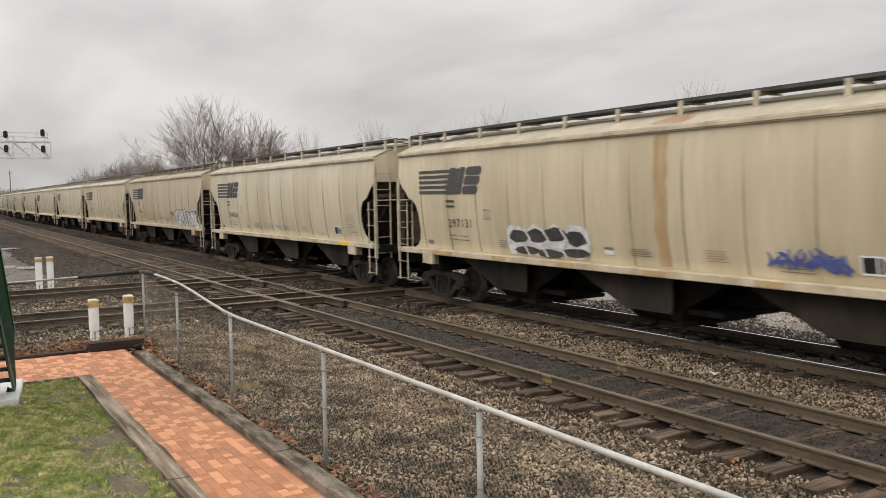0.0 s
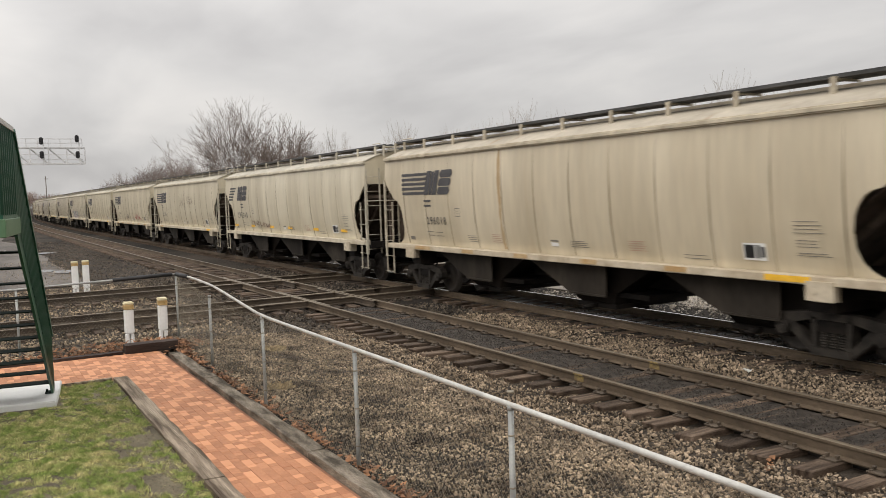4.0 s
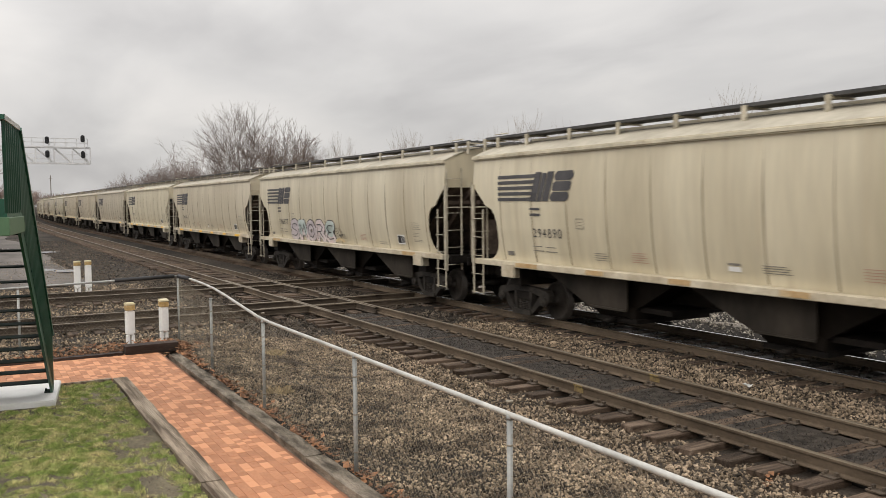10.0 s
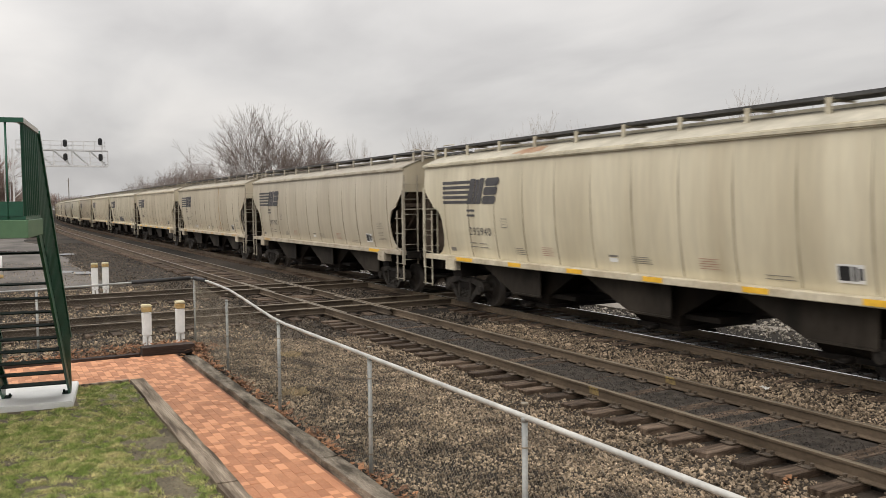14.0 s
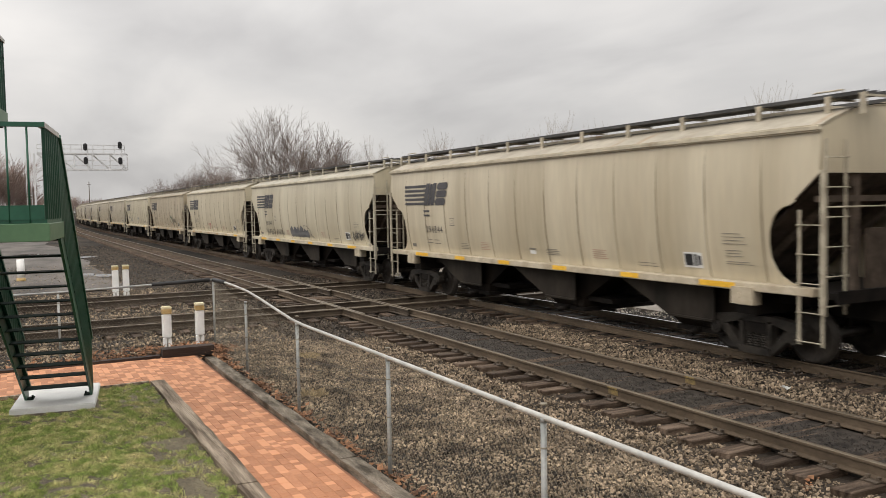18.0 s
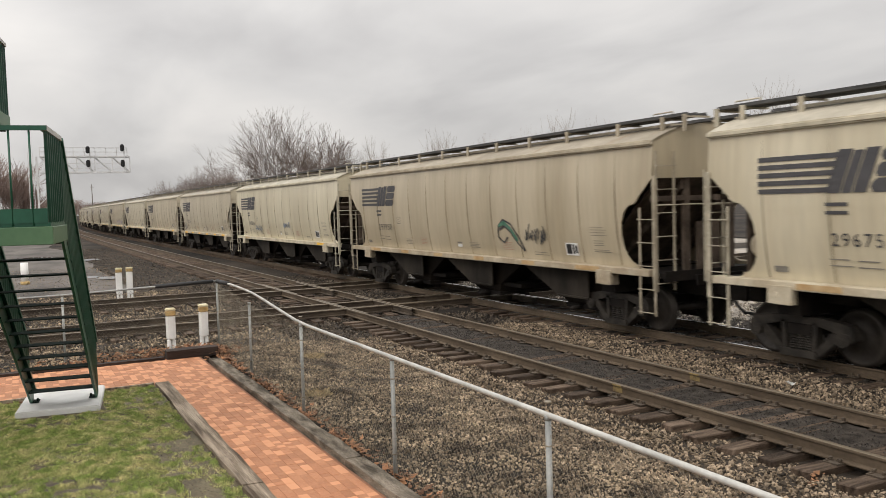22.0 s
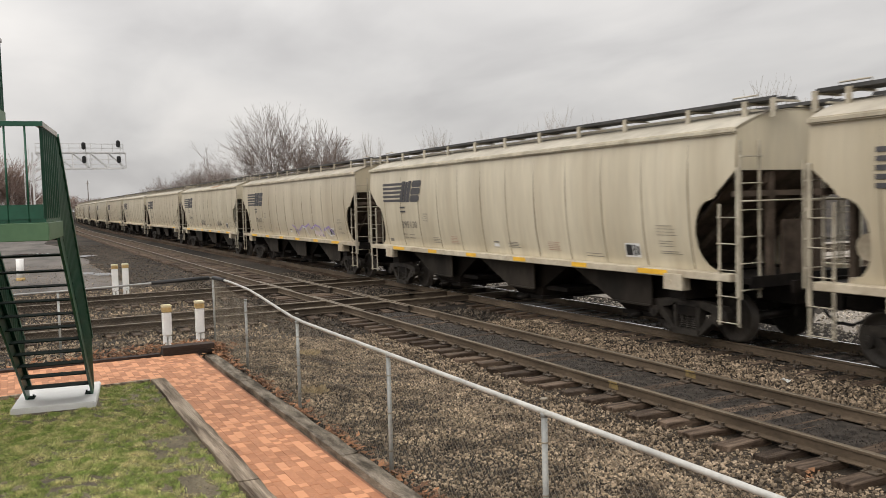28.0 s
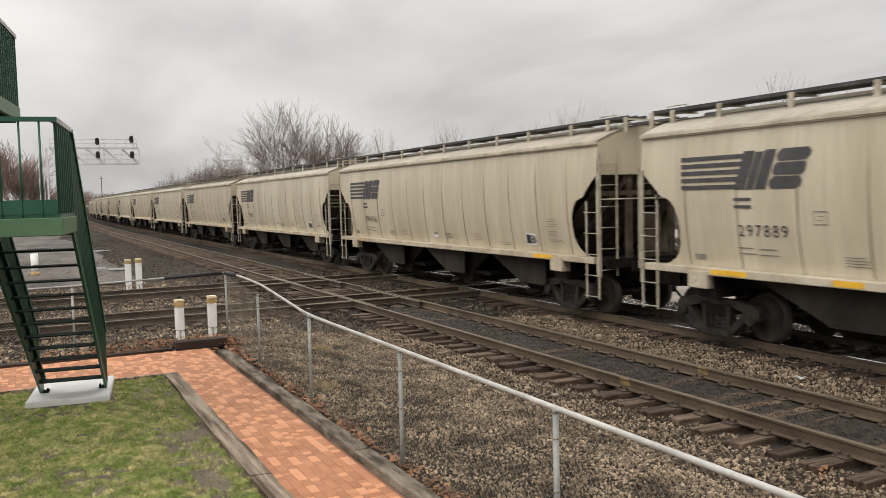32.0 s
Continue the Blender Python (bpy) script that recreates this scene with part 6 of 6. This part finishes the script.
# ---- bare trees ----
def bare_tree(seed, height, spread, levels, bark, twig, stems=1, lean=0.15, crown_from=0.25, twig_r=0.008, dens=1.0, kink=0.13, thick=0.016):
    """Trunk with limbs in one mesh, and the crown of thinning twigs in another."""
    rng = random.Random(seed)
    wood, fine = [], []

    def grow(p, d, ln, r, lv):
        segs = 3
        for i in range(segs):
            d2 = (d + Vector((rng.gauss(0, kink), rng.gauss(0, kink), rng.gauss(0.05, kink * 0.7)))).normalized()
            q = p + d2 * (ln / segs)
            r2 = r * 0.86
            (wood if r > 0.035 else fine).append((p.copy(), q.copy(), r, r2))
            if lv > 0 and (lv < levels or i > 0):
                for _ in range(1 if rng.random() < 0.75 * dens else 2):
                    ax = Vector((rng.gauss(0, 1), rng.gauss(0, 1), rng.gauss(0, .5))).normalized()
                    nd = (d2 + ax * rng.uniform(0.45, 0.95) * spread).normalized()
                    nd.z = max(nd.z, -0.05)
                    grow(q, nd.normalized(), ln * rng.uniform(0.55, 0.78), max(r2 * rng.uniform(0.45, 0.62), twig_r), lv - 1)
            p, d, r = q, d2, r2
        if lv > 0:
            grow(p, d, ln * 0.7, max(r * 0.8, twig_r), lv - 1)

    for s in range(stems):
        a = 2 * math.pi * s / max(stems, 1) + rng.uniform(0, 1)
        d = Vector((math.cos(a) * lean * (stems > 1), math.sin(a) * lean * (stems > 1), 1)).normalized()
        grow(Vector((math.cos(a) * 0.2 * (stems > 1), math.sin(a) * 0.2 * (stems > 1), -0.3)), d, height * crown_from, height * thick / (stems ** 0.4), levels)
    out = []
    for segl, n in ((wood, 6), (fine, 3)):
        m = len(segl)
        if not m:
            out.append(None)
            continue
        P = np.array([tuple(a) for a, *_ in segl])
        Q = np.array([tuple(b) for _, b, *_ in segl])
        ra = np.array([c for *_, c, _ in segl])
        rb = np.array([c for *_, c in segl])
        D = Q - P
        D /= np.linalg.norm(D, axis=1)[:, None] + 1e-9
        S = np.cross(D, np.array([0.31, 0.87, 0.38]))
        S /= np.linalg.norm(S, axis=1)[:, None] + 1e-9
        U = np.cross(S, D)
        ang = np.arange(n) * 2 * math.pi / n
        ring = np.cos(ang)[None, :, None] * S[:, None] + np.sin(ang)[None, :, None] * U[:, None]
        va = P[:, None] + ring * ra[:, None, None]
        vb = Q[:, None] + ring * rb[:, None, None]
        V = np.concatenate([va, vb], 1).reshape(-1, 3)
        f = np.array([(i, (i + 1) % n, n + (i + 1) % n, n + i) for i in range(n)])
        F = (f[None] + (np.arange(m) * 2 * n)[:, None, None]).reshape(-1, 4)
        out.append((V, F))
    top = max(float(o[0][:, 2].max()) for o in out if o)
    k = height / top
    wood_me = soup("trunk", out[0][0] * k, out[0][1], bark)
    fine_me = soup("crown", out[1][0] * k, out[1][1], twig) if out[1] else None
    return wood_me, fine_me


def plant(meshes, x, y, label, turn=0.0, scale=1.0, name="bare_tree", group=""):
    t = thing(name, label, "tree", pose(x, y, -0.2, 0, 0, turn), group)
    t.scale = (scale, scale, scale)
    part("trunk", meshes[0], None, t)
    if meshes[1]:
        part("crown", meshes[1], None, t)
    return t


BIG = bare_tree(31, 15.0, 0.95, 5, M_BARK, M_TWIG, stems=3, lean=0.22, crown_from=0.30, twig_r=0.008, dens=1.3, kink=0.14, thick=0.0105)
MID = bare_tree(9, 9.0, 0.85, 5, M_BARK, M_TWIGDARK, stems=5, lean=0.42, crown_from=0.30, twig_r=0.0085, dens=1.3, kink=0.19, thick=0.011)
SLIM = bare_tree(14, 11.0, 0.42, 4, M_BARK, M_TWIGPALE, stems=3, lean=0.12, crown_from=0.36, twig_r=0.006, dens=1.34, thick=0.008)
RED = bare_tree(21, 9.0, 0.8, 4, M_BARK, M_TWIGRED, stems=9, lean=0.35, crown_from=0.34, twig_r=0.018, dens=1.34)


def at(az, dist):
    """A place by its bearing from the lookout spot, in degrees off the track's far direction."""
    return -dist * math.cos(radians(az)), dist * math.sin(radians(az))


plant(BIG, *at(15.2, 76.0), "tall spreading bare tree behind the train", 20, 0.82)
plant(MID, *at(17.2, 78.0), "dense dark bare tree behind the train", 140, 1.28)
plant(MID, *at(19.1, 80.0), "low bushy bare tree behind the train", 40, 0.95)
for az_, d_, k_ in ((8.9, 122, 0.72), (9.7, 118, 0.84), (10.6, 112, 0.94), (11.4, 110, 1.0), (12.2, 108, 1.06), (13.0, 106, 0.96), (13.9, 110, 0.88)):
    plant(MID, *at(az_, d_), "bushy bare trees beyond the tracks", az_ * 77, k_, group="bushy trees")
for az_, d_, k_ in ((22.9, 62, 0.76), (26.5, 58, 0.76), (27.5, 60, 0.74), (30.9, 58, 0.72), (32.6, 56, 0.74), (35.6, 54, 0.82), (37.4, 55, 0.76), (49.6, 50, 0.88), (51.9, 50, 0.78)):
    plant(SLIM, *at(az_, d_), "slender bare sapling behind the train", az_ * 131, k_, group="bare saplings")
for az_, d_, k_ in ((-5.5, 140, 1.6), (-3.6, 150, 1.6), (-1.8, 150, 1.55), (-0.6, 155, 1.45), (0.0, 160, 1.2), (0.5, 160, 1.0), (1.2, 170, 0.8), (2.1, 210, 0.75), (2.9, 235, 0.85), (3.5, 240, 0.8), (4.2, 260, 0.75), (5.0, 280, 0.8), (5.8, 300, 0.8), (7.0, 300, 0.8), (-8.0, 130, 1.4)):
    plant(RED, *at(az_, d_), "reddish-brown bare trees along the far yard edge", az_ * 201, k_, group="far yard trees")
utility_pole(*at(4.44, 200.0), 9.6, "tall wooden utility pole far down the tracks")
bm_ = bmesh.new()
box(bm_, -250.0, 200.0, 15.6, 46.0, -0.30, -0.205)
solid("gravel_road", bm_, M_PALE, "pale wet gravel access road behind the train", "road", kind="structure")


# ---- loose ballast, lawn, leaves ----
def ballast_density(x, y):
    d = np.ones_like(x)
    d[np.abs(y - NEAR_Y) < 0.72] = 0.0
    d[y < 5.2] *= 0.7
    return d


def hollow(x, y):
    """The stones lie lower round the tie ends, lowest against the rail."""
    d = np.abs(y - NEAR_Y)
    return -0.022 * np.clip((y - 11.1) / 0.25, 0, 1) - 0.012 * np.clip((1.55 - d) / 0.25, 0, 1) - 0.06 * np.clip((1.05 - d) / 0.25, 0, 1)


stones("ballast", 66000, (-18.0, -4.5, 5.7, 11.75), 0.0225, M_STONE, "brown-grey broken ballast stones between fence and rails", 1, lift=hollow, density=ballast_density)
stones("fine_ballast", 62000, (-18.2, -4.2, 3.45, 6.3), 0.0165, M_STONE_SOIL, "small brown-grey stones beside the fence", 11, density=ballast_density)
stones("cinders", 19000, (-20.5, -4.5, NEAR_Y - 0.60, NEAR_Y + 0.60), 0.009, M_CINDER, "dark packed cinders and grit between the rails", 2, lift=lambda x, y: 0.078 - 0.06 * np.clip((np.abs(y - NEAR_Y) - 0.45) / 0.2, 0, 1))
stones("ballast", 26000, (-34.0, -17.0, -6.0, 5.7), 0.028, M_STONE_SOIL, "dark brown ballast round the crossing tracks", 3)
stones("ballast", 18000, (-36.0, -17.7, 5.7, 11.5), 0.030, M_STONE_DARK, "dark brown ballast round the track crossing", 12)


# stones in the same dark colour, for the shade below the wagons
stones("cinders", 9000, (-20.5, -3.0, MAIN_Y - 1.0, MAIN_Y + 1.5), 0.022, M_CINDER, "oily stones under the train, darkened for the shade there", 15, lift=-0.01)
stones("pale_gravel", 18000, (-36.0, -2.0, 14.6, 22.0), 0.035, M_PALESTONE, "pale coarse gravel on the access road", 14, lift=0.0)


def yard_sheet():
    """Packed wet grit of the yard, with a ragged edge towards the tracks."""
    rng = random.Random(3)
    bm = bmesh.new()
    xs = np.linspace(-200, -34.5, 56)
    rows = []
    for i, x in enumerate(xs):
        edge = 4.3 + 0.25 * math.sin(x * 0.31) + rng.uniform(-0.25, 0.25) - max(0.0, (-60 - x)) * 0.03
        rows.append([bm.verts.new((x + rng.uniform(-0.3, 0.3), y, z)) for y, z in ((-40, -0.232), (edge - 1.2, -0.232), (edge, -0.285))])
    for a, b in zip(rows, rows[1:]):
        for i in range(2):
            bm.faces.new((a[i], b[i], b[i + 1], a[i + 1])).smooth = True
    return solid("yard", bm, M_YARD, "wet grey packed grit of the yard beyond the crossing", "yard", kind="structure")


yard_sheet()
stones("fine_gravel", 9000, (-52.0, -34.0, -8.0, 4.5), 0.017, M_STONE_SOIL, "thin scatter of grit on the wet yard", 18, lift=0.03)
stones("coarse_gravel", 10000, (-80.0, -34.0, 4.0, 8.0), 0.038, M_STONE_DARK, "scattered dark wet gravel of the yard", 13, lift=-0.02)


def lawn_blades(n, seed):
    rng = np.random.default_rng(seed)
    x = rng.uniform(-14.1, -6.6, n)
    y = rng.uniform(-1.3, 1.88, n)
    val = np.array([noise.noise(Vector((a * 1.1, b * 2.3, 5.0))) for a, b in zip(x, y)])
    bare = np.clip((y - 0.95) / 0.65, 0, 1) * np.clip((x + 13.2) / 1.5, 0, 1)
    tuft = np.array([noise.noise(Vector((a * 5.5, b * 7.0, 9.0))) for a, b in zip(x, y)])
    keep = (val * 0.9 + tuft * 0.55 + rng.uniform(-0.35, 0.45, n) > -0.42 + 0.58 * bare) & ~((x > -14.45) & (x < -12.6) & (y > -0.1) & (y < 1.05) & (x < -12.75))
    x, y, tuft = x[keep], y[keep], tuft[keep]
    n = len(x)
    h = rng.uniform(0.014, 0.038, n) * np.clip(0.85 + 1.5 * tuft, 0.35, 1.9)
    a = rng.uniform(0, 2 * math.pi, n)
    w = rng.uniform(0.0016, 0.0032, n)
    lean = rng.uniform(0.0, 0.042, n)
    b = tuft * 14.0 + rng.normal(0, 0.9, n)
    z0 = np.full(n, -0.02)
    v = np.zeros((n, 4, 3))
    for i, (s, k) in enumerate(((-1, 0), (1, 0), (0.5, 1), (-0.5, 1))):
        v[:, i, 0] = x + np.cos(a) * w * s + k * lean * np.cos(b)
        v[:, i, 1] = y + np.sin(a) * w * s + k * lean * np.sin(b)
        v[:, i, 2] = z0 + k * h + 0.004 * s
    f = np.arange(n * 4).reshape(n, 4)
    return tagged(new("grass", soup("grass", v.reshape(-1, 3), f, M_GRASS)), "short green and straw-coloured winter grass", "grass", kind="stuff")


lawn_blades(380000, 4)
stones("soil_crumbs", 5000, (-13.0, -6.6, 1.1, 1.9), 0.005, M_STONE_SOIL, "dark crumbs of soil and grit on the bare lawn edge", 16, lift=0.105)
stones("soil_crumbs", 700, (-10.6, -9.2, -0.55, 0.1), 0.006, M_STONE_SOIL, "dark crumbs of soil on a bare lawn patch", 17, lift=0.11)


def litter(n, seed, region, label, heap=0.05):
    """Curled dead leaves in drifts."""
    rng = np.random.default_rng(seed)
    x, y = region(rng, n)
    z = np.array([ground_z(a, b) for a, b in zip(x, y)]) + rng.uniform(0.01, 0.01 + heap, n)
    a = rng.uniform(0, 2 * math.pi, n)
    s = 0.016 + 0.050 * rng.uniform(0, 1, n) ** 2.2
    v = np.zeros((n, 4, 3))
    t1, t2 = rng.uniform(-0.5, 0.5, n), rng.uniform(-0.5, 0.5, n)
    for i, (p, q) in enumerate(((-1, 0), (0, -0.6), (1, 0), (0, 0.6))):
        dx, dy = (p * np.cos(a) - q * np.sin(a)) * s, (p * np.sin(a) + q * np.cos(a)) * s
        v[:, i] = np.stack([x + dx, y + dy, z + (t1 * p + t2 * q) * s + (0.3 * s if p else 0)], 1)
    f = np.arange(n * 4).reshape(n, 4)
    return tagged(new("leaf_litter", soup("leaf_litter", v.reshape(-1, 3), f, M_LEAF)), label, "dead leaves", kind="stuff")


def drifts(r, n):
    c = r.uniform(-17.5, -5.0, 30)
    return np.where(r.uniform(0, 1, n) < 0.75, c[r.integers(0, 30, n)] + r.normal(0, 0.16, n), r.uniform(-17.5, -5.0, n)), 3.36 + np.abs(r.normal(0, 0.10, n))


litter(1200, 6, drifts, "brown dead leaves blown against the fence foot")
litter(500, 8, lambda r, n: (-16.75 + r.normal(0, 0.25, n), 3.5 + r.normal(0, 0.2, n)), "heap of brown dead leaves in the fence corner", 0.12)
litter(1300, 7, lambda r, n: (-16.82 - np.abs(r.normal(0, 0.20, n)), 3.4 - np.abs(r.normal(0, 1.5, n))), "brown dead leaves heaped along the timber edging", 0.17)


def straw_tuft(x, y, n, r, seed):
    """A flattened clump of dry grass stalks."""
    rng = np.random.default_rng(seed)
    a, d = rng.uniform(0, 2 * math.pi, n), r * rng.uniform(0, 1, n) ** 0.7
    px, py = x + d * np.cos(a), y + 0.7 * d * np.sin(a)
    b, ln, w = rng.uniform(0, 2 * math.pi, n), rng.uniform(0.05, 0.16, n), rng.uniform(0.0015, 0.003, n)
    z = np.array([ground_z(u, v) for u, v in zip(px, py)]) + 0.02
    v = np.zeros((n, 4, 3))
    for i, (s, k) in enumerate(((-1, 0), (1, 0), (0.4, 1), (-0.4, 1))):
        v[:, i] = np.stack([px - np.sin(b) * w * s + k * ln * np.cos(b), py + np.cos(b) * w * s + k * ln * np.sin(b), z + k * rng.uniform(0.01, 0.09, n)], 1)
    return tagged(new("dry_grass", soup("dry_grass", v.reshape(-1, 3), np.arange(n * 4).reshape(n, 4), M_STRAW)), "pale dry grass clump behind the fence", "dry grass", kind="stuff")


straw_tuft(-15.6, 5.05, 260, 0.16, 71)
straw_tuft(-12.03, 3.98, 130, 0.22, 72)


def dry_stem(x, y, turn, ln, seed):
    """A long dry stalk lying on the stones."""
    rng = random.Random(seed)
    bm = bmesh.new()
    pts = []
    for i in range(7):
        u = i / 6
        px, py = x + math.cos(turn + 0.5 * u) * ln * u, y + math.sin(turn + 0.5 * u) * ln * u
        pts.append((px, py, ground_z(px, py) + 0.05 + rng.uniform(-0.01, 0.03)))
    pipe(bm, pts, 0.006, 5)
    return solid("dry_stem", bm, M_POLE, "long dry brown weed stalk lying on the gravel", "stalk", "dry stalks")


for x_, y_, a_, l_ in ((-14.9, 4.9, 0.3, 1.5), (-15.2, 4.6, 0.05, 1.8), (-14.2, 4.25, 0.6, 1.1), (-13.5, 5.3, -0.2, 1.2), (-12.6, 4.3, 0.2, 0.9)):
    dry_stem(x_, y_, a_, l_, int(-x_ * 10))


def paper_scrap(x, y):
    rng = random.Random(5)
    bm = bmesh.new()
    rows = [[bm.verts.new((x + 0.035 * i, y + 0.03 * j, -0.165 + rng.uniform(0, 0.05))) for j in range(4)] for i in range(5)]
    for a, b in zip(rows, rows[1:]):
        for j in range(3):
            bm.faces.new((a[j], b[j], b[j + 1], a[j + 1]))
    bmesh.ops.solidify(bm, geom=bm.faces[:], thickness=0.003)
    return solid("paper_scrap", bm, M_WHITE, "crumpled white paper scrap on the ballast", "litter")


paper_scrap(-9.05, 10.58)
litter(14, 75, lambda r, n: (-5.88 + r.normal(0, 0.05, n), 7.30 + r.normal(0, 0.04, n)), "rusty red dead leaves beside the track", 0.16)


def puddle(x, y, a, b, seed):
    rng = random.Random(seed)
    bm = bmesh.new()
    ring = [bm.verts.new((a * rng.uniform(0.7, 1.2) * math.cos(k), b * rng.uniform(0.7, 1.2) * math.sin(k), 0)) for k in np.linspace(0, 2 * math.pi, 19)[:-1]]
    bm.faces.new(ring)
    return solid("puddle", bm, M_PUDDLE, "shallow rain puddle on the gravel reflecting the sky", "puddle", "puddles", m=pose(x, y, -0.226))


puddle(-42.4, 3.75, 1.1, 0.55, 1)
puddle(-43.6, 3.2, 0.9, 0.35, 5)
puddle(-60.4, 4.2, 1.0, 0.9, 2)
puddle(-66.0, 1.0, 2.0, 1.6, 3)


def rail_mark(x, y, ln):
    bm = bmesh.new()
    box(bm, x - ln / 2, x + ln / 2, y - 0.0385, y - 0.0365, -0.033, -0.006)
    box(bm, x - ln / 2, x + ln / 2, y - 0.018, y - 0.0135, -0.125, -0.050)
    return solid("paint_mark", bm, M_MARKPAINT, "faded ochre paint mark on the rusty rail", "paint mark", "paint marks")


rail_mark(-9.95, NEAR_Y - GAUGE, 0.22)
rail_mark(-9.89, NEAR_Y + GAUGE, 0.22)


# ---- brick pavers, the nearest as pieces ----
def brick_mesh(lx, ly):
    bm = bmesh.new()
    box(bm, -lx / 2, lx / 2, -ly / 2, ly / 2, -0.05, 0.0)
    bmesh.ops.bevel(bm, geom=[e for e in bm.edges if e.verts[0].co.z > -0.01 and e.verts[1].co.z > -0.01], offset=0.002, segments=1, affect="EDGES")
    return mesh_of("brick", bm, M_BRICK)


BX, BH = brick_mesh(0.1984, 0.0984), brick_mesh(0.0984, 0.0984)


def pave():
    """Basket of long and short pavers in rows along the path."""
    rng = random.Random(8)
    rest = []
    row = 0
    y = 2.17
    while y < 3.03:
        x = -7.0 + (row % 2) * 0.1
        while x > -16.38:
            ln = rng.choice((0.2, 0.1, 0.2, 0.1, 0.1))
            rest.append((x - ln / 2, y, BX if ln > 0.15 else BH))
            x -= ln
        y += 0.1
        row += 1
    y = 2.07
    row = 0
    while y > -3.0:
        x = -14.22 - (row % 2) * 0.1
        while x > -16.36:
            ln = rng.choice((0.2, 0.2, 0.1))
            rest.append((x - ln / 2, y, BX if ln > 0.15 else BH))
            x -= ln
        y -= 0.1
        row += 1
    rest.sort(key=lambda r: -r[0])
    vs, fs = [], []
    for i, (x, y, me) in enumerate(rest):
        m = Matrix.Translation((x, y, rng.uniform(-0.002, 0.003))) @ pose(0, 0, 0, rng.uniform(-.6, .6), rng.uniform(-.6, .6), rng.uniform(-.5, .5))
        if i < 300:
            part("brick", me, None, PATH_BED, m=m)
        else:
            b = len(vs)
            vs += [tuple(m @ v.co) for v in me.vertices]
            fs += [tuple(b + k for k in p.vertices) for p in me.polygons]
    me = bpy.data.meshes.new("distant_bricks")
    me.from_pydata(vs, [], fs)
    me.materials.append(M_BRICK2)
    tagged(part("distant_bricks", me, None, PATH_BED), kind="stuff")


M_BRICK2 = material("clay_paver_joined", (0.385, 0.160, 0.076), 0.75, color2=(0.475, 0.214, 0.108), scale=1.4, fine=60.0, fine_amt=0.2, by_island=0.14, two_tone=(0.56, 0.265, 0.138), bump=0.25, bump_scale=70.0)
pave()

motions()
